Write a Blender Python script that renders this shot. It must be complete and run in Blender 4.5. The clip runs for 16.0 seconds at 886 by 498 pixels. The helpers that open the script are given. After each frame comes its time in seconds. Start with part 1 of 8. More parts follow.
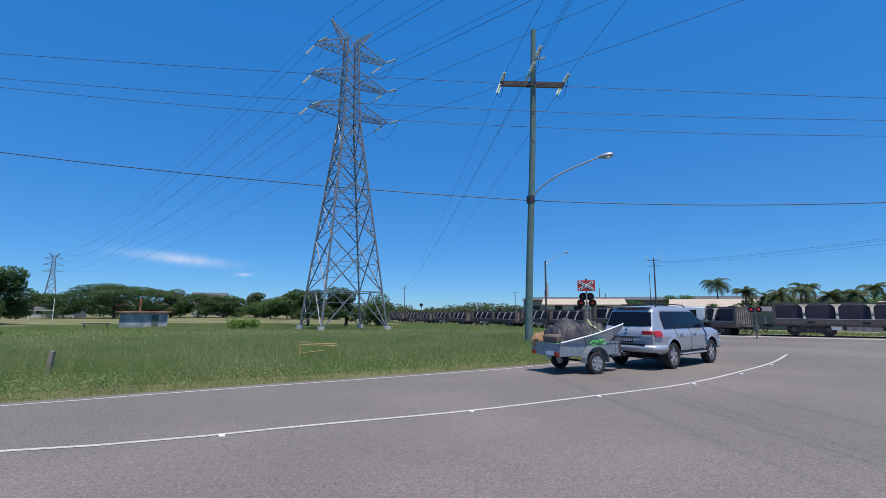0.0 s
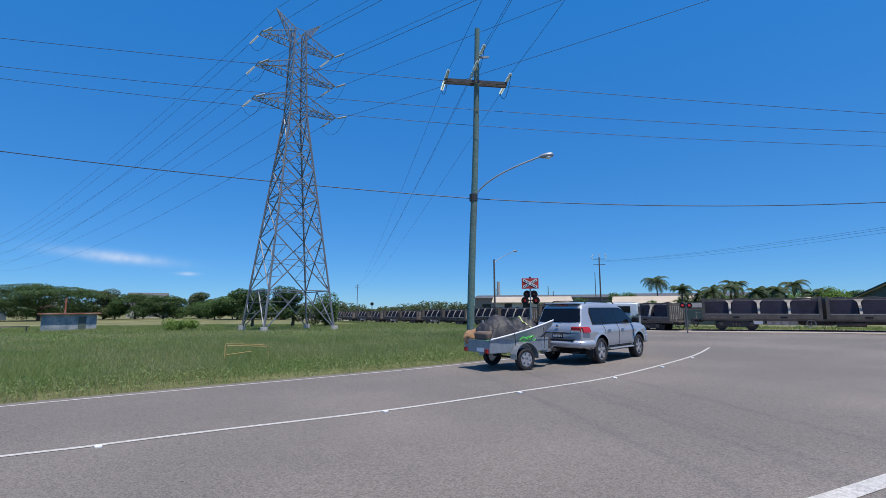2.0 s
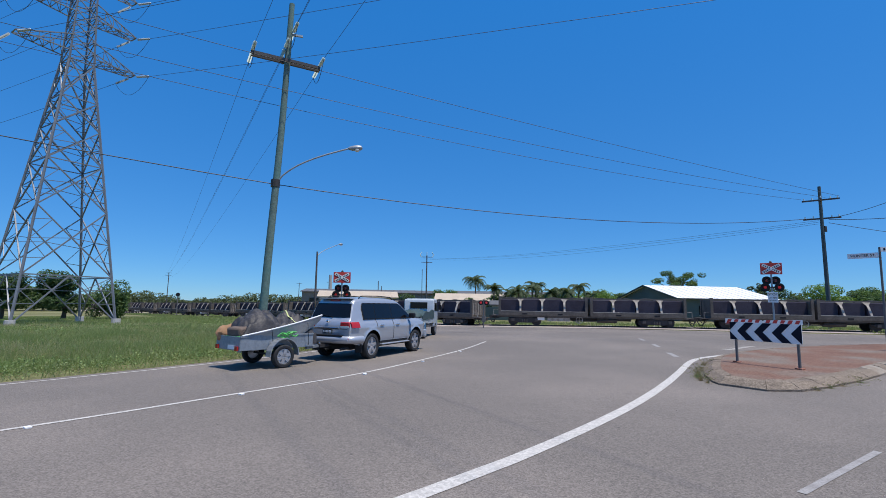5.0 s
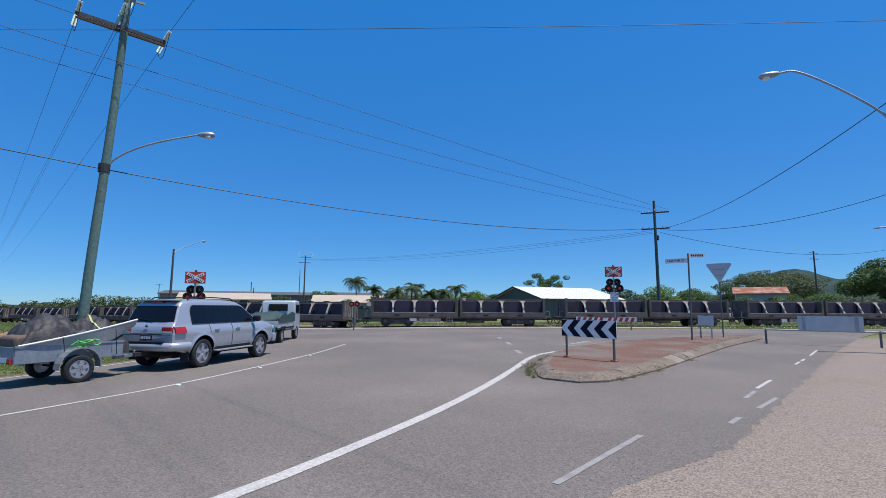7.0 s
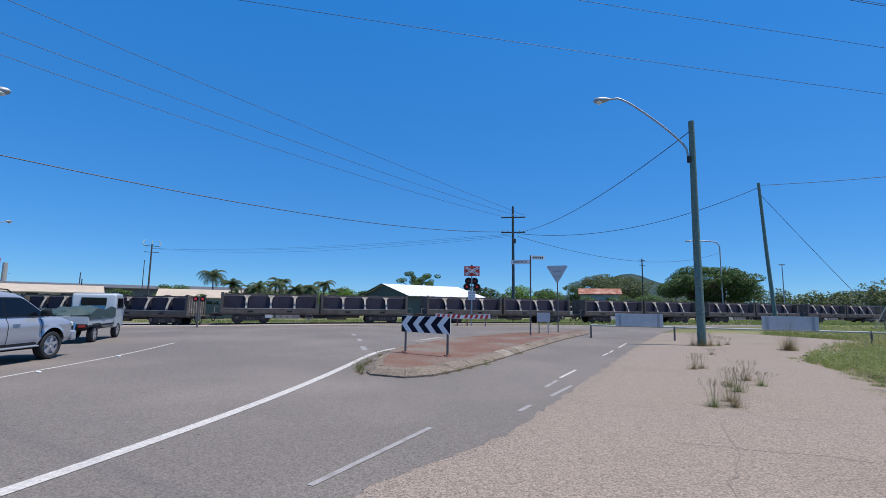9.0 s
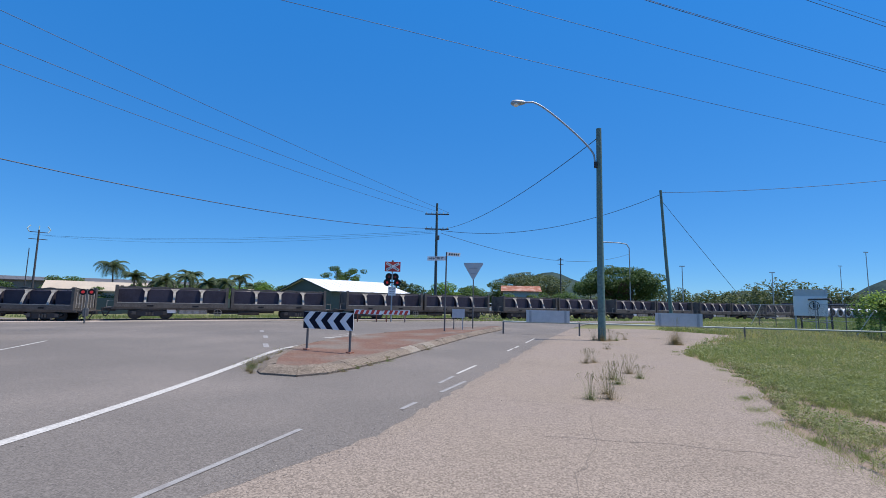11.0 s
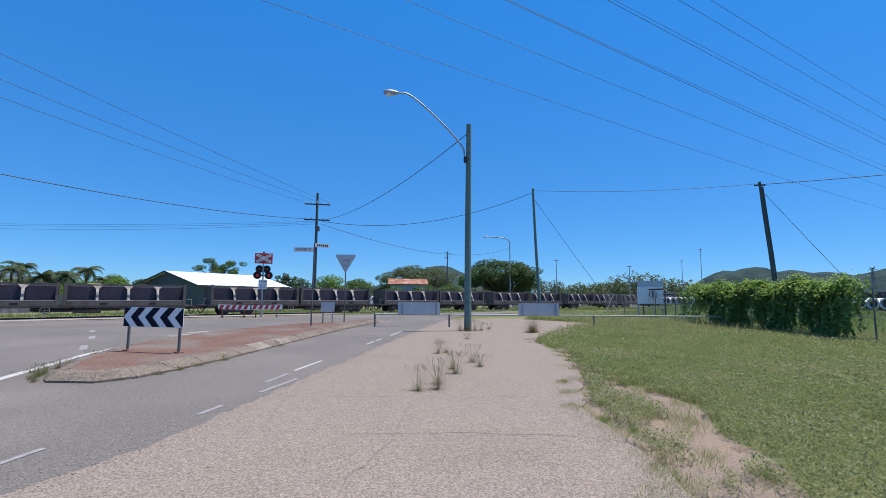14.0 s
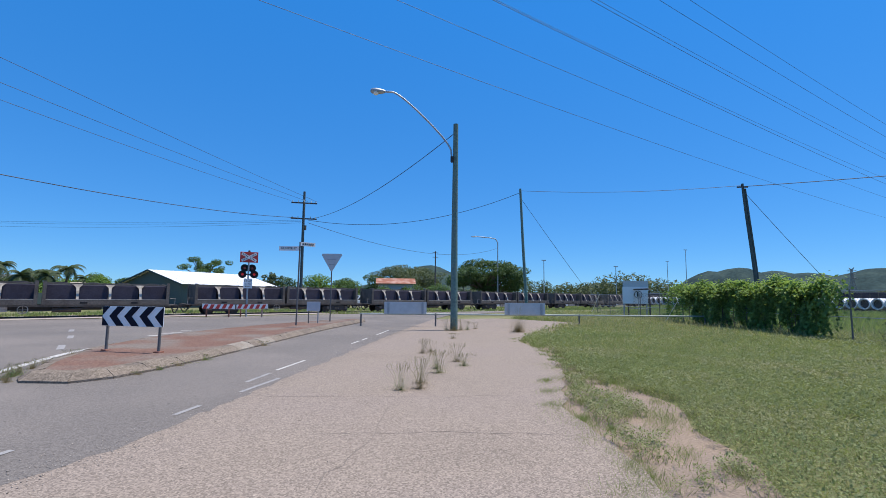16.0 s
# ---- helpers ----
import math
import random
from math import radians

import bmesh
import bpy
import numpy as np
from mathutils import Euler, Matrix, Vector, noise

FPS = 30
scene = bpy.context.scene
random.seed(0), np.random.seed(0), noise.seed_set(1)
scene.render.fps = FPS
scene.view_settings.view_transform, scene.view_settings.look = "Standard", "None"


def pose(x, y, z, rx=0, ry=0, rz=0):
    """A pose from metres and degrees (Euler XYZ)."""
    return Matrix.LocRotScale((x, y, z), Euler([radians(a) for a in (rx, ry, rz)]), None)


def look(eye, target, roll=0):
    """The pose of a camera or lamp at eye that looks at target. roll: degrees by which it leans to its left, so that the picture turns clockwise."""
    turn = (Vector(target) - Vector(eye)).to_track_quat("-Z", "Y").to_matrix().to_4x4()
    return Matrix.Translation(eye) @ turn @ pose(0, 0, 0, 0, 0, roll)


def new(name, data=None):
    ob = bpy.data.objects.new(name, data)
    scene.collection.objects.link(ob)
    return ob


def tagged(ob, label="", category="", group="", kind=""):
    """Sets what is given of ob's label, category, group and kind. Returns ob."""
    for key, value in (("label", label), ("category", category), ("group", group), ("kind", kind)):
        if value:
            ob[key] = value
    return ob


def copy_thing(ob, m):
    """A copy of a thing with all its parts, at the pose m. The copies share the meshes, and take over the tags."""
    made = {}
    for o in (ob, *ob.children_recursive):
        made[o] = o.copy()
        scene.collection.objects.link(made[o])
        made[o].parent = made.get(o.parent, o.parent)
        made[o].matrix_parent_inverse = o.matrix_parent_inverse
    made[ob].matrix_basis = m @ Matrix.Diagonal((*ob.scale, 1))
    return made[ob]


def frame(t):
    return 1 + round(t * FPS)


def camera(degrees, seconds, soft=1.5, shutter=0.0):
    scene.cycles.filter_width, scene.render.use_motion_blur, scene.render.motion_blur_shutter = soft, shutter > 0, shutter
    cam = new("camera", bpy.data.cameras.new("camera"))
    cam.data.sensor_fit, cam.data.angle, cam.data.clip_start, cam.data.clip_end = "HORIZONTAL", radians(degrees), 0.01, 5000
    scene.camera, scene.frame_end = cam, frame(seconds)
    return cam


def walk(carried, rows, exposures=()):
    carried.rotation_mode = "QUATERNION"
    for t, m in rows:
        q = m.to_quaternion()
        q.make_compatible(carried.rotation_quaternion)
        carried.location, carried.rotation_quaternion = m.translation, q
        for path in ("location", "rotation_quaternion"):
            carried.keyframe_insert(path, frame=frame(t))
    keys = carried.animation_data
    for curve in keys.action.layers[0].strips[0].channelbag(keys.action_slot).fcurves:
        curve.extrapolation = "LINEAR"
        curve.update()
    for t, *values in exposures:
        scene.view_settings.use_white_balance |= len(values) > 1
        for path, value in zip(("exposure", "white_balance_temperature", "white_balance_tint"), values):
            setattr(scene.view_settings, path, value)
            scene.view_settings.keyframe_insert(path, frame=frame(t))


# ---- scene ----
cam = camera(86.9, 16.0, 0.6)
PATH = [
    (0, (0.582, -0.499, 1.702), (0.448, 1.479, 1.961), 0.3),
    (0.5, (0.681, -0.466, 1.69), (0.563, 1.513, 1.949), 0.1),
    (1, (0.81, -0.407, 1.677), (0.731, 1.575, 1.936), -0.1),
    (1.5, (0.992, -0.34, 1.672), (0.974, 1.643, 1.928), -0.2),
    (2, (1.253, -0.264, 1.671), (1.312, 1.718, 1.925), -0.2),
    (2.5, (1.542, -0.2, 1.671), (1.689, 1.778, 1.923), -0.3),
    (3, (1.876, -0.16, 1.685), (2.117, 1.81, 1.933), -0.3),
    (3.5, (2.25, -0.122, 1.685), (2.607, 1.831, 1.932), -0.3),
    (4, (2.662, -0.111, 1.684), (3.141, 1.816, 1.929), -0.2),
    (4.2, (2.817, -0.154, 1.695), (3.345, 1.76, 1.938), -0.0),
    (6.3, (4.017, -0.234, 1.688), (5.015, 1.483, 1.929), 0.7),
    (6.5, (4.156, -0.288, 1.699), (5.192, 1.405, 1.944), 0.4),
    (7, (4.475, -0.397, 1.681), (5.618, 1.225, 1.927), 0.3),
    (7.5, (4.749, -0.523, 1.663), (5.986, 1.029, 1.908), 0.4),
    (8, (5.008, -0.659, 1.654), (6.331, 0.821, 1.898), 0.5),
    (8.5, (5.215, -0.807, 1.661), (6.633, 0.583, 1.902), 0.7),
    (9, (5.407, -0.928, 1.641), (6.934, 0.342, 1.881), 0.8),
    (11.5, (6.03, -1.469, 1.66), (7.758, -0.487, 1.887), 1.0),
    (12, (6.13, -1.554, 1.662), (7.891, -0.633, 1.888), 0.6),
    (12.5, (6.273, -1.704, 1.666), (8.074, -0.861, 1.884), 0.2),
    (13, (6.478, -1.925, 1.661), (8.323, -1.18, 1.87), 0.0),
    (13.5, (6.651, -2.123, 1.647), (8.532, -1.475, 1.852), 0.2),
    (14, (6.747, -2.248, 1.639), (8.641, -1.637, 1.845), 0.5),
    (14.5, (6.744, -2.269, 1.643), (8.641, -1.671, 1.848), 0.6),
    (15, (6.78, -2.332, 1.638), (8.682, -1.747, 1.843), 0.6),
    (15.5, (6.788, -2.342, 1.635), (8.692, -1.767, 1.84), 0.6),
    (16, (6.786, -2.342, 1.632), (8.694, -1.778, 1.837), 0.6),
]
walk(cam, [(t, look(eye, target, roll)) for t, eye, target, roll in PATH], exposures=((0, 0.0), (4, 0.0), (8, 0.02), (12, 0.14), (16, 0.2)))

# world, sun
SUN_AZ, SUN_EL = radians(-55), radians(73)
SUN_DIR = Vector((math.cos(SUN_AZ) * math.cos(SUN_EL), math.sin(SUN_AZ) * math.cos(SUN_EL), math.sin(SUN_EL)))
world = bpy.data.worlds.new("sky")
scene.world = world
world.use_nodes = True
wn = world.node_tree
wn.nodes.clear()
sky = wn.nodes.new("ShaderNodeTexSky")
sky.sky_type, sky.sun_disc = "NISHITA", False
sky.sun_elevation, sky.sun_rotation = SUN_EL, math.pi / 2 - SUN_AZ
sky.air_density, sky.dust_density, sky.ozone_density = 0.6, 0.0, 5.0
sat = wn.nodes.new("ShaderNodeHueSaturation")
sat.inputs["Saturation"].default_value = 1.25
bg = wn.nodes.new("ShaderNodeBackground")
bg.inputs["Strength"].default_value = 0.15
wo = wn.nodes.new("ShaderNodeOutputWorld")
soften = wn.nodes.new("ShaderNodeGamma")
soften.inputs["Gamma"].default_value = 0.65
wn.links.new(sky.outputs[0], soften.inputs["Color"])
wn.links.new(soften.outputs[0], sat.inputs["Color"])
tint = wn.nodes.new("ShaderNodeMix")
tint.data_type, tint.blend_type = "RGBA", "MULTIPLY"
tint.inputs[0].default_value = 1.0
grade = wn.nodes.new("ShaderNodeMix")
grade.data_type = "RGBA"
# values above 1 brighten the sky beyond the background strength, besides tinting it
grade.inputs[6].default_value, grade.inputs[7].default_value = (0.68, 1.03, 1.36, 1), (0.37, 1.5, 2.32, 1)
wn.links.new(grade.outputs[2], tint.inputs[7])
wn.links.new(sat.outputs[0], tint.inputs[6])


def world_math(op, *args):
    n = wn.nodes.new("ShaderNodeMath")
    n.operation = op
    for i, a in enumerate(args):
        if isinstance(a, (int, float)):
            n.inputs[i].default_value = a
        else:
            wn.links.new(a, n.inputs[i])
    return n.outputs[0]


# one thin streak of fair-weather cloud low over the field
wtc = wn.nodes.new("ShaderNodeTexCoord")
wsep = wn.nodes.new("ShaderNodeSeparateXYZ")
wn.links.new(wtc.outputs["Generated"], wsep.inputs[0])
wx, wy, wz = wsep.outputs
# horizon haze painted into the sky colour; it reaches higher towards +x
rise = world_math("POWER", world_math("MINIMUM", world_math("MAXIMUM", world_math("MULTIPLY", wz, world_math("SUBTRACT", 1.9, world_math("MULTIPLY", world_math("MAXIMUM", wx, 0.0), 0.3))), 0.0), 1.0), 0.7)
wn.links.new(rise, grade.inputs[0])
cu_ = world_math("ADD", world_math("MULTIPLY", wx, 0.84), world_math("MULTIPLY", wy, 0.54))
front = world_math("GREATER_THAN", world_math("SUBTRACT", world_math("MULTIPLY", wy, 0.84), world_math("MULTIPLY", wx, 0.54)), 0.0)
wnoise = wn.nodes.new("ShaderNodeTexNoise")
wnoise.inputs["Scale"].default_value, wnoise.inputs["Detail"].default_value = 45, 6
wn.links.new(wtc.outputs["Generated"], wnoise.inputs["Vector"])


def streak(u0, z0, slope, du, dz):
    u = world_math("SUBTRACT", cu_, u0)
    z = world_math("ADD", world_math("SUBTRACT", wz, z0), world_math("MULTIPLY", u, slope))
    a = world_math("POWER", world_math("ABSOLUTE", world_math("DIVIDE", u, du)), 2.0)
    b = world_math("POWER", world_math("ABSOLUTE", world_math("DIVIDE", z, dz)), 2.0)
    return world_math("EXPONENT", world_math("MULTIPLY", world_math("ADD", a, b), -1.0))


veil = world_math("ADD", streak(-0.01, 0.092, 0.07, 0.075, 0.0085), world_math("MULTIPLY", streak(0.1, 0.067, 0.0, 0.016, 0.003), 0.8))
veil = world_math("MULTIPLY", world_math("MULTIPLY", veil, front), world_math("MULTIPLY", wnoise.outputs["Fac"], 1.0))
cloud = wn.nodes.new("ShaderNodeMix")
cloud.data_type = "RGBA"
wn.links.new(veil, cloud.inputs[0])
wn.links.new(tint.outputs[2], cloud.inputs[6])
cloud.inputs[7].default_value = (4.6, 5.2, 6.2, 1)
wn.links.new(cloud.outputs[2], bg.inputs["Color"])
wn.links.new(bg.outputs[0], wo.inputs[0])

sun_data = bpy.data.lights.new("sun", "SUN")
sun_data.energy, sun_data.angle, sun_data.color = 5.0, radians(1.0), (1.0, 0.94, 0.86)
sun = new("sun", sun_data)
sun.matrix_world = look(SUN_DIR * 100, (0, 0, 0))


# materials
def material(name, color, rough=0.7, metal=0.0, vary=0.15, scale=4.0, fine=60.0, bump=0.0, spread=0.0, second=None, spec=0.5, coat=0.0, speckle=0.0, grain=0.35, pits=0.0):
    """A surface whose colour varies at two scales, with optional relief, a second colour in patches and a spread from piece to piece."""
    m = bpy.data.materials.new(name)
    m.use_nodes = True
    nt = m.node_tree
    n, k = nt.nodes, nt.links
    b = n["Principled BSDF"]
    b.inputs["Roughness"].default_value, b.inputs["Metallic"].default_value = rough, metal
    b.inputs["Specular IOR Level"].default_value = spec
    b.inputs["Coat Weight"].default_value = coat
    tc = n.new("ShaderNodeTexCoord")
    big, small = n.new("ShaderNodeTexNoise"), n.new("ShaderNodeTexNoise")
    big.inputs["Scale"].default_value, big.inputs["Detail"].default_value = scale, 4
    small.inputs["Scale"].default_value, small.inputs["Detail"].default_value = fine, 2
    for q in (big, small):
        k.new(tc.outputs["Object"], q.inputs["Vector"])
    add = n.new("ShaderNodeMath")
    add.operation = "ADD"
    k.new(big.outputs["Fac"], add.inputs[0])
    k.new(small.outputs["Fac"], add.inputs[1])
    rng = n.new("ShaderNodeMapRange")
    rng.inputs["From Min"].default_value, rng.inputs["From Max"].default_value = 0.6, 1.4
    rng.inputs["To Min"].default_value, rng.inputs["To Max"].default_value = 1 - vary, 1 + vary
    k.new(add.outputs[0], rng.inputs["Value"])
    mul = n.new("ShaderNodeMix")
    mul.data_type, mul.blend_type = "RGBA", "MULTIPLY"
    mul.inputs[0].default_value = 1.0
    base = mul.inputs[6]
    base.default_value = (*color, 1)
    k.new(rng.outputs[0], mul.inputs[7])
    if second:
        mx = n.new("ShaderNodeMix")
        mx.data_type = "RGBA"
        ramp = n.new("ShaderNodeMapRange")
        ramp.inputs["From Min"].default_value, ramp.inputs["From Max"].default_value = 0.45, 0.65
        k.new(big.outputs["Fac"], ramp.inputs["Value"])
        k.new(ramp.outputs[0], mx.inputs[0])
        mx.inputs[6].default_value, mx.inputs[7].default_value = (*color, 1), (*second, 1)
        k.new(mx.outputs[2], base)
    out = mul.outputs[2]
    if spread:
        ge = n.new("ShaderNodeNewGeometry")
        hs = n.new("ShaderNodeHueSaturation")
        r2 = n.new("ShaderNodeMapRange")
        r2.inputs["To Min"].default_value, r2.inputs["To Max"].default_value = 1 - spread, 1 + spread
        k.new(ge.outputs["Random Per Island"], r2.inputs["Value"])
        k.new(r2.outputs[0], hs.inputs["Value"])
        k.new(out, hs.inputs["Color"])
        out = hs.outputs[0]
    if speckle:
        # small stones of the aggregate, each with its own tone
        vo = n.new("ShaderNodeTexVoronoi")
        vo.inputs["Scale"].default_value = speckle
        k.new(tc.outputs["Object"], vo.inputs["Vector"])
        sx = n.new("ShaderNodeSeparateColor")
        k.new(vo.outputs["Color"], sx.inputs[0])
        r3 = n.new("ShaderNodeMapRange")
        r3.inputs["To Min"].default_value, r3.inputs["To Max"].default_value = 1 - grain, 1 + grain
        k.new(sx.outputs[0], r3.inputs["Value"])
        m2 = n.new("ShaderNodeMix")
        m2.data_type, m2.blend_type = "RGBA", "MULTIPLY"
        m2.inputs[0].default_value = 1.0
        k.new(out, m2.inputs[6])
        k.new(r3.outputs[0], m2.inputs[7])
        out = m2.outputs[2]
    if pits:
        # scattered pale chips and dark holes where stones have come out
        vp = n.new("ShaderNodeTexVoronoi")
        vp.inputs["Scale"].default_value = pits
        k.new(tc.outputs["Object"], vp.inputs["Vector"])
        near_ = n.new("ShaderNodeMapRange")
        near_.inputs["From Min"].default_value, near_.inputs["From Max"].default_value = 0.03, 0.09
        near_.inputs["To Min"].default_value, near_.inputs["To Max"].default_value = 1.0, 0.0
        k.new(vp.outputs["Distance"], near_.inputs["Value"])
        sp = n.new("ShaderNodeSeparateColor")
        k.new(vp.outputs["Color"], sp.inputs[0])
        tone = n.new("ShaderNodeMapRange")
        tone.inputs["From Min"].default_value, tone.inputs["From Max"].default_value = 0.1, 0.9
        tone.inputs["To Min"].default_value, tone.inputs["To Max"].default_value = 0.35, 1.35
        k.new(sp.outputs[1], tone.inputs["Value"])
        mp = n.new("ShaderNodeMix")
        mp.data_type, mp.blend_type = "RGBA", "MULTIPLY"
        k.new(near_.outputs[0], mp.inputs[0])
        k.new(out, mp.inputs[6])
        k.new(tone.outputs[0], mp.inputs[7])
        out = mp.outputs[2]
    k.new(out, b.inputs["Base Color"])
    if bump:
        bp = n.new("ShaderNodeBump")
        bp.inputs["Strength"].default_value, bp.inputs["Distance"].default_value = bump, 0.02
        k.new(small.outputs["Fac"], bp.inputs["Height"])
        k.new(bp.outputs[0], b.inputs["Normal"])
    return m


def leaf_material(name, color, through_light=0.35, spread=0.35, second=None, scale=0.6):
    m = material(name, color, 0.6, vary=0.25, scale=scale, fine=7, spread=spread, spec=0.25, second=second)
    nt = m.node_tree
    b, o = nt.nodes["Principled BSDF"], nt.nodes["Material Output"]
    tr = nt.nodes.new("ShaderNodeBsdfTranslucent")
    tr.inputs["Color"].default_value = (color[0] * 1.25, color[1] * 1.25, color[2] * 0.8, 1)
    mx = nt.nodes.new("ShaderNodeMixShader")
    mx.inputs[0].default_value = through_light
    nt.links.new(b.outputs[0], mx.inputs[1])
    nt.links.new(tr.outputs[0], mx.inputs[2])
    nt.links.new(mx.outputs[0], o.inputs[0])
    return m


def lamp_material(name, color, strength):
    m = bpy.data.materials.new(name)
    m.use_nodes = True
    b = m.node_tree.nodes["Principled BSDF"]
    b.inputs["Base Color"].default_value = (*color, 1)
    b.inputs["Emission Color"].default_value = (*color, 1)
    b.inputs["Emission Strength"].default_value = strength
    return m


ASPHALT = material("asphalt", (0.166, 0.146, 0.129), 0.88, vary=0.16, scale=0.2, fine=34, bump=0.28, speckle=70, grain=0.3, second=(0.187, 0.162, 0.142), spec=0.25, pits=3.6)
FOOTPATH = material("worn_gravel_seal", (0.262, 0.212, 0.17), 0.92, vary=0.2, scale=0.4, fine=45, bump=0.4, speckle=62, grain=0.36, second=(0.235, 0.19, 0.157), spec=0.2, pits=3.2)
PAINT = material("road_paint", (0.5, 0.475, 0.44), 0.8, vary=0.22, scale=3, fine=40, bump=0.3, second=(0.42, 0.395, 0.365), spec=0.2, speckle=30, grain=0.16, pits=7)
WORN_PAINT = material("worn_road_paint", (0.31, 0.295, 0.28), 0.8, vary=0.35, scale=6, fine=50, second=(0.2, 0.185, 0.175))
SOIL = material("grassy_soil", (0.155, 0.155, 0.068), 0.95, vary=0.35, scale=0.15, fine=3.0, bump=0.6, second=(0.20, 0.19, 0.10), spec=0.1)
DIRT = material("bare_dirt", (0.26, 0.20, 0.155), 0.95, vary=0.3, scale=0.9, fine=30, bump=0.7, second=(0.24, 0.18, 0.13), spec=0.1)
RED_PAVING = material("red_paving", (0.185, 0.108, 0.08), 0.92, vary=0.32, scale=0.55, fine=30, bump=0.5, second=(0.165, 0.135, 0.112), spec=0.15, speckle=30, grain=0.22)
KERB = material("kerb_concrete", (0.225, 0.182, 0.142), 0.92, vary=0.45, scale=1.3, fine=22, bump=0.7, second=(0.13, 0.105, 0.085), spec=0.15, speckle=40, grain=0.25)
KERB_PALE = material("kerb_worn_paint", (0.30, 0.262, 0.218), 0.9, vary=0.4, scale=3, fine=25, bump=0.6, second=(0.2, 0.165, 0.13), spec=0.15)
BALLAST = material("ballast", (0.36, 0.30, 0.26), 0.95, vary=0.35, scale=2, fine=25, bump=0.9)
CONCRETE = material("concrete", (0.42, 0.40, 0.38), 0.85, vary=0.2, scale=1.5, fine=30, bump=0.3)
TIMBER = material("weathered_timber", (0.15, 0.215, 0.19), 0.85, vary=0.35, scale=1.0, fine=9, bump=0.2, second=(0.10, 0.18, 0.165), spec=0.2)
DARK_TIMBER = material("dark_timber", (0.09, 0.08, 0.08), 0.85, vary=0.3, scale=2, fine=25, bump=0.4)
GALV = material("galvanised_steel", (0.36, 0.38, 0.40), 0.5, 0.55, vary=0.18, scale=1.5, fine=20)
TOWER_STEEL = material("tower_steel", (0.20, 0.21, 0.225), 0.55, 0.25, vary=0.2, scale=0.5, fine=5)
WIRE = material("wire", (0.05, 0.055, 0.065), 0.6, 0.3)
POST = material("weathered_post_steel", (0.15, 0.145, 0.14), 0.75, 0.2, vary=0.25, scale=3, fine=25, spec=0.3)
RAIL_PAINT = material("faded_rail_paint", (0.40, 0.44, 0.40), 0.7, vary=0.25, scale=2, fine=20, second=(0.28, 0.31, 0.28))
POLE_DARK = material("dark_weathered_pole", (0.075, 0.098, 0.1), 0.85, vary=0.3, scale=2, fine=25, bump=0.4, spec=0.2)
GLASS_INS = material("glass_insulator", (0.62, 0.70, 0.62), 0.2, vary=0.05, spec=0.8)
INS_GREY = material("grey_insulator", (0.42, 0.46, 0.46), 0.35, vary=0.1, spec=0.6)
STEEL_DARK = material("dark_steel", (0.05, 0.048, 0.05), 0.7, 0.3, vary=0.3, scale=3, fine=30)
RUBBER = material("rubber", (0.022, 0.022, 0.024), 0.8, vary=0.2)
BLACK = material("black_plastic", (0.014, 0.014, 0.016), 0.6, spec=0.25)
WHITE_SHEET = material("white_sheet", (0.78, 0.78, 0.78), 0.6, vary=0.08)
SIGN_BACK = material("sign_back_aluminium", (0.52, 0.52, 0.52), 0.5, 0.2, vary=0.12)
SIGN_RED = material("sign_red", (0.50, 0.045, 0.035), 0.6, vary=0.12, scale=3)
SIGN_WHITE = material("sign_white", (0.78, 0.78, 0.77), 0.55, vary=0.08, scale=3)
SIGN_BLACK = material("sign_black", (0.012, 0.014, 0.026), 0.8, vary=0.1, spec=0.12)
YELLOW = material("weathered_yellow_steel", (0.45, 0.32, 0.12), 0.6, vary=0.25)
RUST = material("rusty_iron", (0.30, 0.11, 0.06), 0.85, vary=0.4, scale=0.8, fine=12, second=(0.36, 0.22, 0.17))


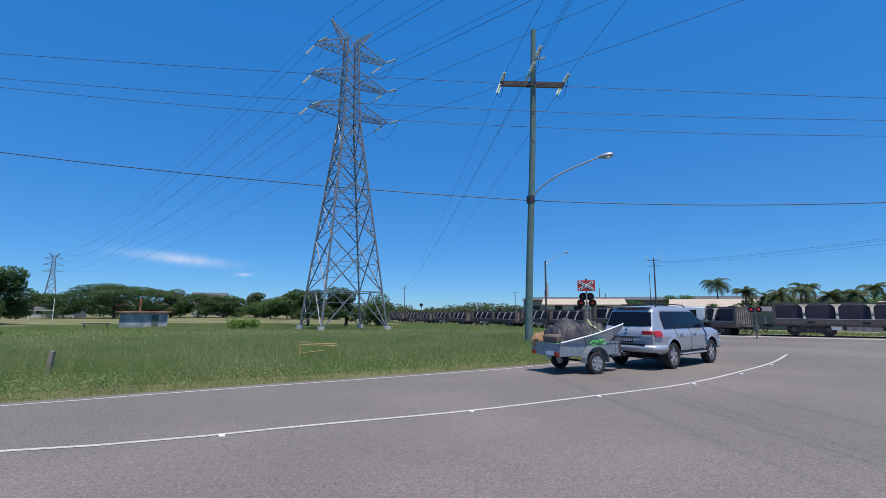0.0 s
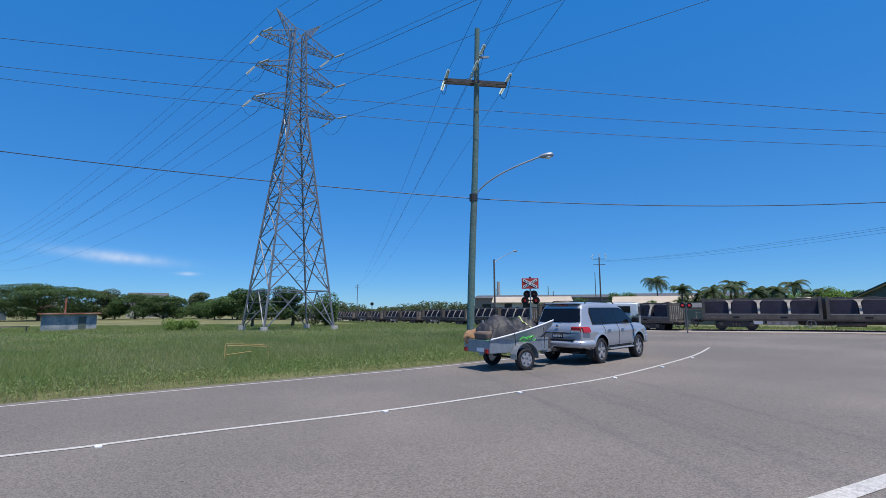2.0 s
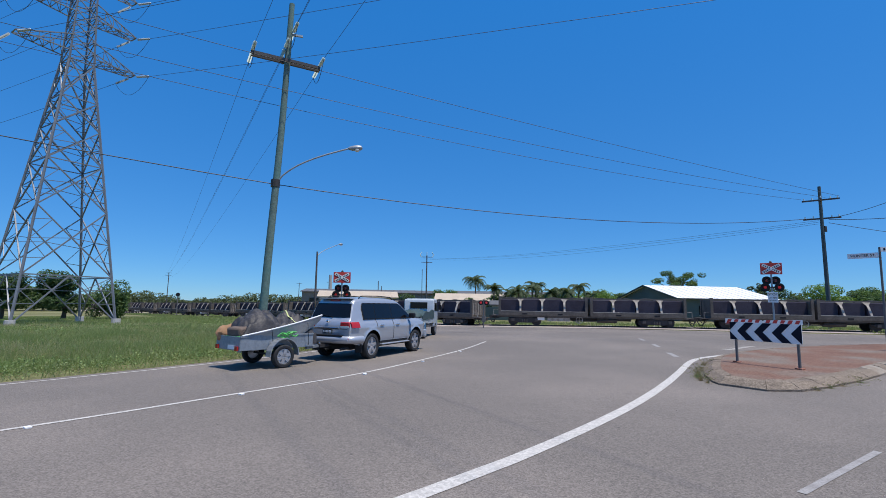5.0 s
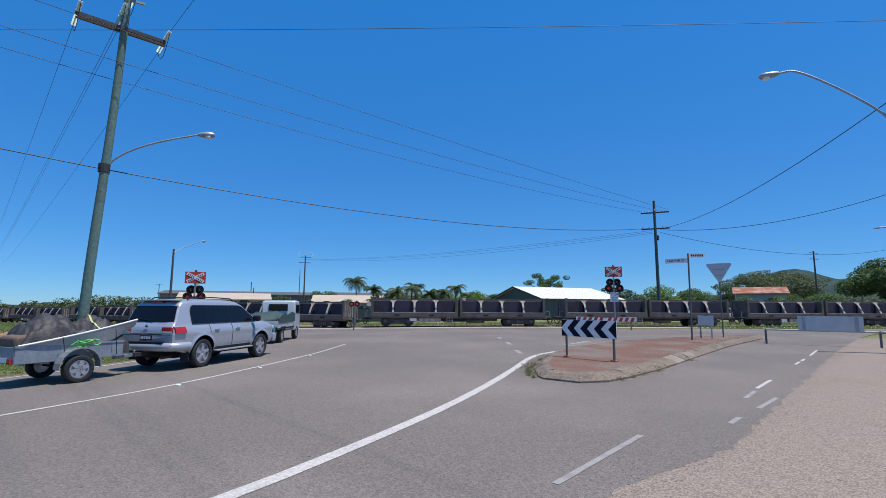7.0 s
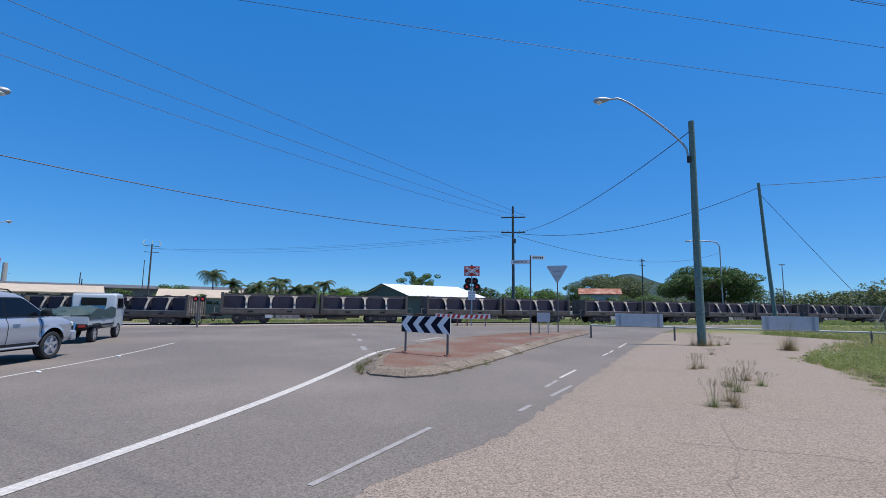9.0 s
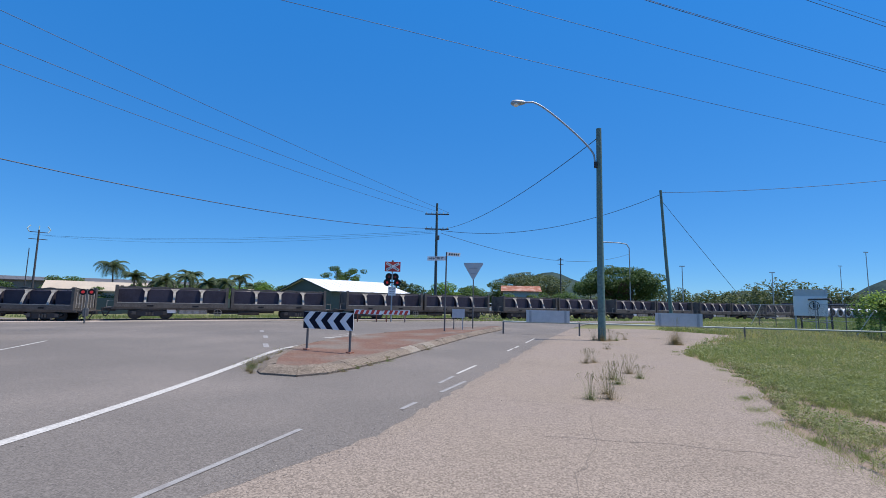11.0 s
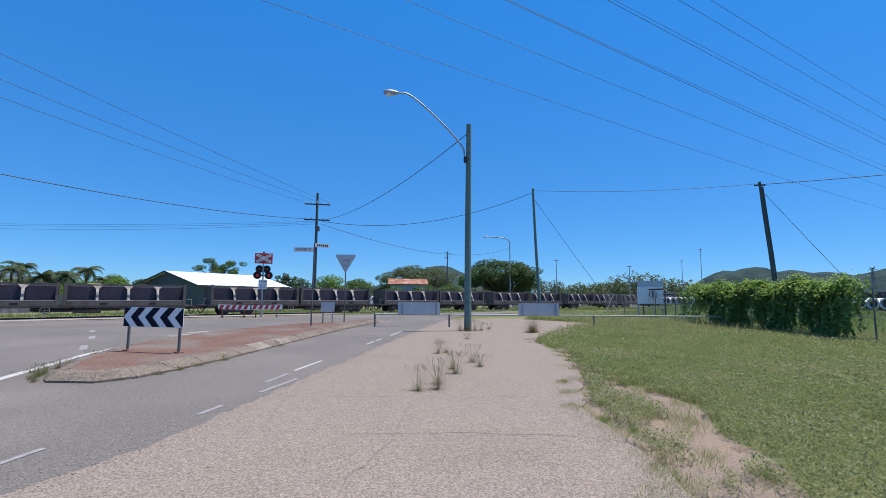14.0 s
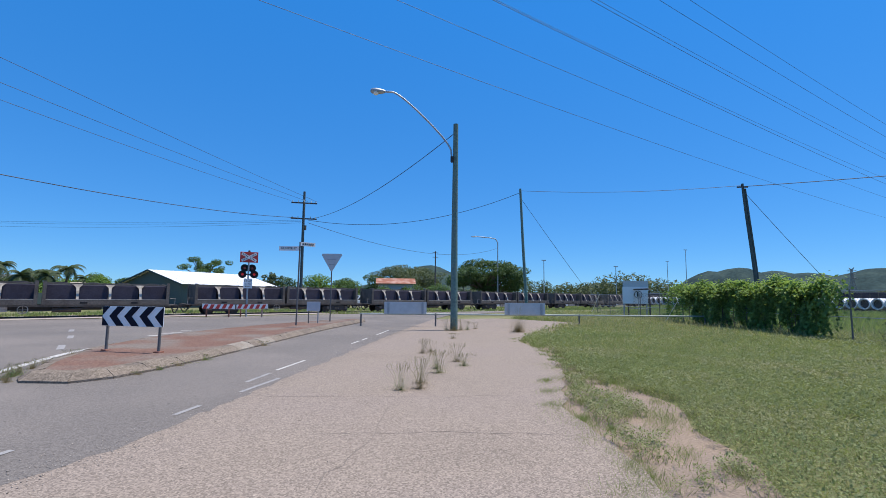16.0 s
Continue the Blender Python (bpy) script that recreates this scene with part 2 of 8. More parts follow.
# mesh building
class Mesh:
    """Collects faces of one part."""

    def __init__(self):
        self.v, self.f = [], []

    def add(self, verts, faces):
        o = len(self.v)
        self.v += [tuple(p) for p in verts]
        self.f += [tuple(i + o for i in f) for f in faces]
        return self

    def box(self, cx, cy, cz, sx, sy, sz, rz=0.0, ry=0.0, rx=0.0, m=None):
        m = m or pose(cx, cy, cz, math.degrees(rx), math.degrees(ry), math.degrees(rz))
        vs = [m @ Vector((x * sx / 2, y * sy / 2, z * sz / 2)) for x in (-1, 1) for y in (-1, 1) for z in (-1, 1)]
        return self.add(vs, [(0, 1, 3, 2), (4, 6, 7, 5), (0, 4, 5, 1), (2, 3, 7, 6), (0, 2, 6, 4), (1, 5, 7, 3)])

    def bar(self, p, q, w, h=None, roll=0.0):
        """A square bar from p to q."""
        p, q = Vector(p), Vector(q)
        d = q - p
        if d.length < 1e-6:
            return self
        m = Matrix.Translation((p + q) / 2) @ d.to_track_quat("X", "Z").to_matrix().to_4x4() @ Matrix.Rotation(roll, 4, "X")
        return self.box(0, 0, 0, d.length, w, h or w, m=m)

    def tube(self, pts, r, n=8, caps=True):
        """A round tube along points; r is one radius or one for each point."""
        pts = [Vector(p) for p in pts]
        rs = r if isinstance(r, (list, tuple)) else [r] * len(pts)
        o = len(self.v)
        a = None
        for i, p in enumerate(pts):
            d = (pts[min(i + 1, len(pts) - 1)] - pts[max(i - 1, 0)]).normalized()
            if a is None:
                a = d.cross(Vector((0, 0, 1)) if abs(d.z) < 0.9 else Vector((0, 1, 0)))
            else:
                a = a - d * a.dot(d)
            a.normalize()
            b = d.cross(a)
            for j in range(n):
                w = 2 * math.pi * j / n
                self.v.append(tuple(p + rs[i] * (math.cos(w) * a + math.sin(w) * b)))
        for i in range(len(pts) - 1):
            for j in range(n):
                j2 = (j + 1) % n
                self.f.append((o + i * n + j, o + i * n + j2, o + (i + 1) * n + j2, o + (i + 1) * n + j))
        if caps:
            self.f.append(tuple(o + j for j in range(n - 1, -1, -1)))
            self.f.append(tuple(o + (len(pts) - 1) * n + j for j in range(n)))
        return self

    def cyl(self, p, q, r, r2=None, n=12):
        return self.tube([p, q], [r, r if r2 is None else r2], n)

    def prism(self, poly, lo, hi, axis="z", width=None):
        """A polygon pushed from lo to hi along an axis. width: for axis y, a function of (x, z) that gives the half width in place of lo and hi."""
        n = len(poly)
        vs = []
        for s, e in ((-1, lo), (1, hi)):
            for a, b in poly:
                if axis == "z":
                    vs.append((a, b, e))
                elif axis == "y":
                    vs.append((a, s * width(a, b) if width else e, b))
                else:
                    vs.append((e, a, b))
        fs = [tuple(range(n - 1, -1, -1)), tuple(range(n, 2 * n))]
        fs += [(i, (i + 1) % n, n + (i + 1) % n, n + i) for i in range(n)]
        return self.add(vs, fs)

    def ball(self, c, rx, ry=None, rz=None, n=12, rings=8):
        ry, rz = ry or rx, rz or rx
        o = len(self.v)
        for i in range(rings + 1):
            a = math.pi * i / rings
            for j in range(n):
                w = 2 * math.pi * j / n
                self.v.append((c[0] + rx * math.sin(a) * math.cos(w), c[1] + ry * math.sin(a) * math.sin(w), c[2] + rz * math.cos(a)))
        for i in range(rings):
            for j in range(n):
                j2 = (j + 1) % n
                self.f.append((o + i * n + j, o + (i + 1) * n + j, o + (i + 1) * n + j2, o + i * n + j2))
        return self


def link(name, mesh, mat, smooth=False, bevel=0.0):
    me = bpy.data.meshes.new(name)
    me.from_pydata(mesh.v, [], mesh.f)
    me.validate()
    bm = bmesh.new()
    bm.from_mesh(me)
    bmesh.ops.recalc_face_normals(bm, faces=bm.faces)
    bm.to_mesh(me)
    bm.free()
    me.materials.append(mat)
    if smooth:
        me.polygons.foreach_set("use_smooth", [True] * len(me.polygons))
        me.set_sharp_from_angle(angle=radians(40))
    ob = new(name, me)
    if bevel:
        mod = ob.modifiers.new("bevel", "BEVEL")
        mod.width, mod.segments, mod.limit_method, mod.angle_limit = bevel, 2, "ANGLE", radians(35)
    return ob


def part(name, mesh, mat, parent, label="", smooth=False, bevel=0.0):
    ob = link(name, mesh, mat, smooth, bevel)
    ob.parent = parent
    return tagged(ob, label) if label else ob


def thing(name, x, y, z, rz=0.0, label="", category="", group="", kind=""):
    """An Empty at the base of a thing."""
    e = new(name)
    e.empty_display_size = 0.2
    e.matrix_basis = pose(x, y, z, 0, 0, rz)
    return tagged(e, label, category, group, kind)


def solid(name, mesh, mat, label="", category="", group="", kind="", smooth=False, bevel=0.0):
    return tagged(link(name, mesh, mat, smooth, bevel), label, category, group, kind)


def raw(name, verts, faces, mat):
    """A large mesh from numpy arrays: verts (n, 3), faces (m, k)."""
    me = bpy.data.meshes.new(name)
    k = faces.shape[1]
    me.vertices.add(len(verts))
    me.vertices.foreach_set("co", np.ascontiguousarray(verts, dtype=np.float32).ravel())
    me.loops.add(faces.size)
    me.loops.foreach_set("vertex_index", np.ascontiguousarray(faces, dtype=np.int32).ravel())
    me.polygons.add(len(faces))
    me.polygons.foreach_set("loop_start", np.arange(0, faces.size, k, dtype=np.int32))
    me.update(calc_edges=True)
    me.materials.append(mat)
    return new(name, me)


# the lie of the land: it falls gently away towards the field and the far end of the line
def ground(x, y):
    s = 0.62 * np.asarray(x, float) - 0.78 * np.asarray(y, float) + 8.0
    d = 4.0 * np.log1p(np.exp(np.clip(-s / 4.0, -30, 30)))
    return -1.6 * np.tanh(0.020 * d / 1.6)


def gz(x, y):
    return float(ground(x, y))


def spline(pts, step=1.0):
    """A smooth line through plan points, evenly cut."""
    p = [Vector((*q, 0)) if len(q) == 2 else Vector(q) for q in pts]
    p = [2 * p[0] - p[1]] + p + [2 * p[-1] - p[-2]]
    out = []
    for i in range(1, len(p) - 2):
        n = max(2, int((p[i + 1] - p[i]).length / (step * 0.5)))
        for j in range(n):
            t = j / n
            a, b, c, d = p[i - 1], p[i], p[i + 1], p[i + 2]
            out.append(0.5 * (2 * b + (c - a) * t + (2 * a - 5 * b + 4 * c - d) * t * t + (3 * b - 3 * c + d - a) * t ** 3))
    out.append(p[-2])
    res, acc = [out[0]], 0.0
    for a, b in zip(out, out[1:]):
        acc += (b - a).length
        if acc >= step:
            res.append(b)
            acc = 0.0
    if (res[-1] - out[-1]).length > 0.05:
        res.append(out[-1])
    return res


def ribbon(pts, width, lift, step=0.8):
    """A strip of a given width laid on the ground along a line."""
    line = spline(pts, step)
    m = Mesh()
    vs, fs = [], []
    for i, p in enumerate(line):
        d = (line[min(i + 1, len(line) - 1)] - line[max(i - 1, 0)]).normalized()
        s = Vector((-d.y, d.x, 0)) * width / 2
        for q in (p + s, p - s):
            vs.append((q.x, q.y, gz(q.x, q.y) + lift))
    for i in range(len(line) - 1):
        fs.append((2 * i, 2 * i + 1, 2 * i + 3, 2 * i + 2))
    return m.add(vs, fs)


def inside(poly, x, y):
    """Which of the points lie within a polygon."""
    x, y = np.asarray(x), np.asarray(y)
    r = np.zeros(x.shape, bool)
    n = len(poly)
    for i in range(n):
        (x1, y1), (x2, y2) = poly[i], poly[(i + 1) % n]
        c = (y1 > y) != (y2 > y)
        r ^= c & (x < (x2 - x1) * (y - y1) / (y2 - y1 + 1e-12) + x1)
    return r


def sheet(name, poly, lift, mat, cell=2.0):
    """A polygon laid over the ground as a fine net."""
    bm = bmesh.new()
    bm.faces.new([bm.verts.new((a, b, 0)) for a, b in poly])
    xs, ys = [p[0] for p in poly], [p[1] for p in poly]
    for k, (lo, hi) in enumerate(((min(xs), max(xs)), (min(ys), max(ys)))):
        c = math.ceil(lo / cell) * cell
        while c < hi:
            co, no = ((c, 0, 0), (1, 0, 0)) if k == 0 else ((0, c, 0), (0, 1, 0))
            bmesh.ops.bisect_plane(bm, geom=bm.verts[:] + bm.edges[:] + bm.faces[:], plane_co=co, plane_no=no)
            c += cell
    for v in bm.verts:
        v.co.z = gz(v.co.x, v.co.y) + lift
    bmesh.ops.recalc_face_normals(bm, faces=bm.faces)
    if sum(f.normal.z for f in bm.faces) < 0:
        bmesh.ops.reverse_faces(bm, faces=bm.faces)
    me = bpy.data.meshes.new(name)
    bm.to_mesh(me)
    bm.free()
    me.materials.append(mat)
    return new(name, me)

# ---- ground, road, island ----
def build_ground():
    r = np.concatenate([np.linspace(0, 60, 41), 60 * 1.16 ** np.arange(1, 31)])
    a = np.linspace(0, 2 * np.pi, 97)[:-1]
    R, A = np.meshgrid(r, a, indexing="ij")
    X, Y = 12 + R * np.cos(A), 18 + R * np.sin(A)
    Z = ground(X, Y) - 0.03
    v = np.stack([X, Y, Z], -1).reshape(-1, 3)
    n = len(a)
    i, j = np.meshgrid(np.arange(len(r) - 1), np.arange(n), indexing="ij")
    f = np.stack([i * n + j, (i + 1) * n + j, (i + 1) * n + (j + 1) % n, i * n + (j + 1) % n], -1).reshape(-1, 4)
    tagged(raw("ground", v, f, SOIL), "flat grassy ground reaching the horizon", "ground", kind="structure")


build_ground()

LEFT_LINE = [(-60, -17), (-30, -3.2), (-14, 4.3), (-8.15, 7.83), (-6.36, 9.1), (-4.0, 10.67), (-1.0, 12.6), (2.2, 14.87), (5.6, 18.0), (8.2, 22.5), (9.9, 28.5), (11.0, 35.5), (12.4, 46), (15, 64)]
def rough_edge(pts, step=0.2, amp=0.06, seed=3):
    """A plan line broken into small uneven steps."""
    r = random.Random(seed)
    q = spline(pts, step)
    return [tuple(pts[0])] + [(p.x + r.uniform(-amp, amp), p.y + r.uniform(-amp, amp)) for p in q[1:-1]] + [tuple(pts[-1])]


SEAL_EDGE = rough_edge([(27.3, 5.9), (19.7, 4.3), (15.6, 3.45), (12.8, 2.86), (10.8, 2.46), (9.2, 2.46), (8.1, 2.35), (5.2, 1.4), (2.0, -1.6), (-8, -9)])
ROAD = [(p.x - 0.25, p.y + 0.3) for p in spline(LEFT_LINE, 2.0)] + [
    (22, 64), (21, 48), (23, 36), (29.5, 29), (41, 21.2), (56, 12.8), (72, 3.5), (72, -1.0), (58, 6.6), (48, 9.2), (40, 8.2)] + SEAL_EDGE + [(-60, -30)]
tagged(sheet("road", ROAD, 0.0, ASPHALT), "grey sealed asphalt road at a junction", "road", kind="structure")
GRASS_SIDE = [(40, -2.5), (33, -0.6), (25.8, 0.0), (22, -1.2), (18.5, -1.8), (16.4, -2.0), (14.3, -2.1), (12.9, -2.6), (11.4, -3.0), (9.4, -3.6), (5, -5), (-6, -13)]
PATH_AREA = SEAL_EDGE[::-1] + [(40, 8.2), (44, 4)] + rough_edge(GRASS_SIDE, 0.4, 0.09, 5)
tagged(sheet("pavement", PATH_AREA, -0.001, FOOTPATH), "worn pale gravelly footpath beside the road", "pavement", kind="structure")

solid("edge_line", ribbon(LEFT_LINE, 0.09, 0.006), PAINT, "thin white edge line painted on the road", "road marking", kind="structure")
solid("turn_lane_line", ribbon([(-40, -6.5), (-15, 2.0), (-5.25, 5.14), (-3.53, 5.81), (-1.91, 6.72), (0.47, 7.95), (3.02, 9.62), (5.7, 11.5), (9.1, 14.86), (11.2, 17.2), (13.5, 20.2)], 0.095, 0.006), PAINT, "thin curved white lane line on the road", "road marking", kind="structure")
solid("island_line", ribbon([(-6, -1.0), (0, 2.0), (4.4, 3.85), (6.4, 4.75), (9.0, 6.15), (11.3, 7.6), (13.6, 9.2), (16.4, 11.2), (18.2, 12.0), (22, 12.9)], 0.19, 0.006), PAINT, "thick white line sweeping to the traffic island", "road marking", kind="structure")
solid("far_edge_line", ribbon([(29.8, 27.9), (41, 20.4), (56, 11.6), (68, 4.6)], 0.12, 0.006), PAINT, "white line along the road's far edge", "road marking", kind="structure")


def dash(pts, w, mat, label):
    solid("lane_dash", ribbon(pts, w, 0.006, 0.5), mat, label, "road marking", "lane dashes", "structure")


for pts in ([(8.1, 2.85), (10.38, 3.38)], [(12.05, 3.0), (12.6, 3.1)], [(13.6, 3.22), (14.95, 3.43)], [(14.4, 3.75), (15.4, 3.98)]):
    dash(pts, 0.08, WORN_PAINT, "worn faded lane dash on the asphalt")
for pts in ([(15.8, 4.1), (17.4, 4.42)], [(21.6, 5.3), (22.6, 5.5)], [(22.9, 5.55), (23.8, 5.75)], [(25.3, 6.05), (28.2, 6.7)]):
    dash(pts, 0.075, PAINT, "white lane dash on the asphalt")
for cx_, cy_ in ((17.4, 12.9), (20.0, 16.2), (22.3, 19.4)):
    dash([(cx_ - 0.45, cy_ - 0.6), (cx_ + 0.45, cy_ + 0.6)], 0.19, WORN_PAINT, "short white lane dash on the asphalt")
for cx_, cy_ in ((21.6, 13.9), (22.4, 14.2), (23.2, 14.5), (24.0, 14.8)):
    dash([(cx_ - 0.07, cy_ + 0.24), (cx_ + 0.07, cy_ - 0.24)], 0.22, PAINT, "short white holding dash on the asphalt")

for sx_, sy_ in ((-2.9, 6.0), (0.52, 7.86), (3.1, 9.5), (5.8, 11.35), (8.0, 13.4), (10.3, 15.9)):
    st_ = Mesh().box(sx_, sy_, gz(sx_, sy_) + 0.012, 0.08, 0.08, 0.03, 0.7)
    solid("road_stud", st_, SIGN_WHITE, "small white raised road stud beside the lane line", "road stud", "road studs", bevel=0.008)

# traffic island with kerb segments
ISLAND = [(12.97, 7.52), (13.0, 6.9), (13.55, 6.45), (14.5, 6.42), (17.5, 7.02), (21.1, 7.98), (27.5, 9.6), (34.4, 11.0), (35.0, 11.5), (34.6, 12.1), (30, 13.0), (26, 13.15), (21.5, 12.6), (17.6, 11.35), (15.2, 9.75), (13.5, 8.3)]


def shrink(poly, d):
    c = [Vector((*p, 0)) for p in poly]
    out = []
    for i in range(len(c)):
        a, b, e = c[i - 1], c[i], c[(i + 1) % len(c)]
        t = (e - a).normalized()
        nrm = Vector((-t.y, t.x, 0))
        out.append((b.x + nrm.x * d, b.y + nrm.y * d))
    return out


def island():
    loop = [(p.x, p.y) for p in spline(ISLAND + [ISLAND[0]], 0.7)][:-1]
    isl = thing("traffic_island", 0, 0, 0, label="red paved traffic island with a weathered concrete kerb", category="traffic island", kind="structure")
    inner = shrink(loop, 0.4)
    top = sheet("paving", inner, 0.185, RED_PAVING, 1.5)
    top.parent = isl
    mid = shrink(loop, 0.2)
    n = len(loop)
    for i in range(n):
        j = (i + 1) % n
        g = 0.004
        m = Mesh()
        prof = []
        for (a, e) in ((loop, -0.04), (loop, 0.045), (mid, 0.165), (inner, 0.188), (inner, -0.04)):
            for k in (i, j):
                o = j if k == i else i
                p, q = Vector((*a[k], 0)), Vector((*a[o], 0))
                u = p + (q - p).normalized() * g
                prof.append((u.x, u.y, gz(u.x, u.y) + e + random.uniform(-0.012, 0.008)))
        m.add(prof, [(0, 1, 3, 2), (2, 3, 5, 4), (4, 5, 7, 6), (6, 7, 9, 8), (0, 2, 4, 6, 8), (1, 9, 7, 5, 3)])
        old_paint = 17.6 < loop[i][0] < 20.4 and loop[i][1] < 8.6 and i % 2
        part("kerb_stone", m, KERB_PALE if old_paint else KERB, isl, "kerb stone with worn white paint" if old_paint else "")


island()

# railway: two rails on a ballast bed
TRACK = [(-44, 165), (-18, 118), (3, 79), (11, 60.5), (17.6, 45.0), (24.8, 37.0), (32.4, 31.9), (47.6, 22.8), (68, 10.9), (110, -13.5), (160, -43)]
LINE = spline(TRACK, 0.5)
LINE_S = [0.0]
for a_, b_ in zip(LINE, LINE[1:]):
    LINE_S.append(LINE_S[-1] + (b_ - a_).length)


def on_track(s):
    i = int(np.searchsorted(LINE_S, s)) - 1
    i = min(max(i, 0), len(LINE) - 2)
    t = (s - LINE_S[i]) / (LINE_S[i + 1] - LINE_S[i])
    return LINE[i].lerp(LINE[i + 1], t)


def rail_z(x, y):
    return gz(x, y) + 0.08


def railway():
    tr = thing("railway_track", 0, 0, 0, label="narrow railway track on a pale ballast bed", category="railway track", kind="structure")
    part("ballast_bed", ribbon(TRACK, 6.2, 0.008, 2.0), BALLAST, tr)
    for off in (-0.53, 0.53):
        m = Mesh()
        pts = []
        for i in range(0, len(LINE), 4):
            d = (LINE[min(i + 1, len(LINE) - 1)] - LINE[max(i - 1, 0)]).normalized()
            p = LINE[i] + Vector((-d.y, d.x, 0)) * off
            pts.append((p.x, p.y, rail_z(p.x, p.y) - 0.06))
        m.tube(pts, 0.06, 4)
        part("rail", m, STEEL_DARK, tr)


railway()

# ---- lattice tower ----
def lattice_tower(x, y, rz, h=38.0, base=8.0, detail=True, thick=1.0):
    """A steel lattice tower with three pairs of cross arms. Arms run along its own x."""
    z0 = gz(x, y) - (0.0 if detail else 0.3)
    t = thing("transmission_tower", x, y, z0, rz, "tall grey galvanised steel lattice transmission tower", "pylon")
    W = 2.1
    waist = h * 0.665
    def half(z):
        return base / 2 + (W / 2 - base / 2) * min(1, z / waist) if z < waist else W / 2 + (0.75 - W / 2) * (z - waist) / (h * 0.9 - waist)
    top = h * 0.9
    cap = top + h * 0.05
    cs = [(-1, -1), (1, -1), (1, 1), (-1, 1)]
    for sx, sy in cs:
        m = Mesh()
        m.bar((sx * half(0), sy * half(0), 0.1), (sx * half(waist), sy * half(waist), waist), 0.17 * thick)
        m.bar((sx * half(waist), sy * half(waist), waist), (sx * half(cap), sy * half(cap), cap), 0.13 * thick)
        part("leg", m, TOWER_STEEL, t)
        if detail:
            f = Mesh()
            f.cyl((sx * half(0), sy * half(0), -0.3), (sx * half(0), sy * half(0), 0.62), 0.42, 0.38)
            part("footing", f, CONCRETE, t, "round concrete footing")
    levels = [0.3, 4.6, 11.0, 15.6, 19.2, 22.2, waist] + [waist + (top - waist) * k / 7 for k in range(1, 8)] + [cap]
    levels = [z * 1.0 for z in levels]
    for i, (za, zb) in enumerate(zip(levels, levels[1:])):
        for s in range(4):
            m = Mesh()
            (ax, ay), (bx, by) = cs[s], cs[(s + 1) % 4]
            ha, hb = half(za), half(zb)
            A, B = Vector((ax * ha, ay * ha, za)), Vector((bx * ha, by * ha, za))
            C, D = Vector((ax * hb, ay * hb, zb)), Vector((bx * hb, by * hb, zb))
            w = (0.11 if zb < waist + 0.1 else 0.07) * thick
            if i == 0:
                mid = (C + D) / 2
                m.bar(A, mid, w)
                m.bar(B, mid, w)
                m.bar(C, D, w)
                if detail:
                    for P, Q in ((A, C), (B, D)):
                        for k in (0.4, 0.7):
                            m.bar(P.lerp(Q, k), P.lerp(mid, k), w * 0.55)
                            m.bar(P.lerp(Q, k + 0.3), P.lerp(mid, k), w * 0.5)
            else:
                m.bar(A, D, w)
                m.bar(B, C, w)
                if zb >= waist - 0.1 or i in (2, 4):
                    m.bar(C, D, w * 0.8)
                if detail and zb < waist + 0.1:
                    cx = A.lerp(D, ha / (ha + hb))
                    for P, Q, R in ((A, C, D), (B, D, C)):
                        for k in (0.22, 0.5, 0.78):
                            e = P.lerp(Q, k)
                            inner = P.lerp(cx, min(1, k * 2)) if k <= 0.5 else cx.lerp(Q, (k - 0.5) * 2)
                            m.bar(e, inner, w * 0.5)
                        m.bar(P.lerp(Q, 0.5), P.lerp(cx, 0.45), w * 0.5)
                        m.bar(P.lerp(Q, 0.5), cx.lerp(Q, 0.55), w * 0.5)
            part("bracing", m, TOWER_STEEL, t)
    tips = []
    for z, reach in ((h * 0.689, 5.1), (h * 0.797, 4.85), (h * 0.912, 4.6)):
        z = min(z, top)
        for sx in (-1, 1):
            m = Mesh()
            hw = half(z)
            zl = z - 0.1
            P = [Vector((sx * hw, sy * hw, zl)) for sy in (-1, 1)]
            U = [Vector((sx * hw, sy * hw, zl + 1.7)) for sy in (-1, 1)]
            T = [Vector((sx * reach, sy * 0.55, zl + 0.15)) for sy in (-1, 1)]
            w = 0.09 * thick
            for k in (0, 1):
                m.bar(P[k], T[k], w)
                m.bar(U[k], T[k], w)
                if detail:
                    for q in range(1, 5):
                        a, b = P[k].lerp(T[k], q / 5), U[k].lerp(T[k], q / 5)
                        m.bar(a, b, w * 0.6)
                        m.bar(b, P[k].lerp(T[k], (q + 1) / 5), w * 0.6)
            m.bar(T[0], T[1], w)
            if detail:
                for q in range(1, 6):
                    m.bar(P[0].lerp(T[0], q / 5), P[1].lerp(T[1], (q - 1) / 5), w * 0.6)
                    m.bar(P[0].lerp(T[0], q / 5), P[1].lerp(T[1], q / 5), w * 0.6)
            part("cross_arm", m, TOWER_STEEL, t)
            tips.append((sx, Vector((sx * reach, 0, zl + 0.1))))
    for sx in (-1, 1):
        m = Mesh()
        pk = Vector((sx * 2.9, 0, h))
        for sy in (-1, 1):
            u, b = Vector((sx * half(cap), sy * half(cap), cap)), Vector((sx * half(top), sy * half(top), top + 0.6))
            m.bar(u, pk, 0.09 * thick)
            m.bar(b, pk, 0.09 * thick)
            for k in range(1, 5):
                m.bar(u.lerp(pk, k / 5), b.lerp(pk, k / 5), 0.05 * thick)
                m.bar(u.lerp(pk, k / 5), b.lerp(pk, (k - 1) / 5), 0.05 * thick)
        part("earth_wire_peak", m, TOWER_STEEL, t)
        tips.append((sx, pk))
    return t, tips


def sagging(p, q, sag, n=24):
    p, q = Vector(p), Vector(q)
    return [p.lerp(q, i / n) - Vector((0, 0, sag * 4 * (i / n) * (1 - i / n))) for i in range(n + 1)]


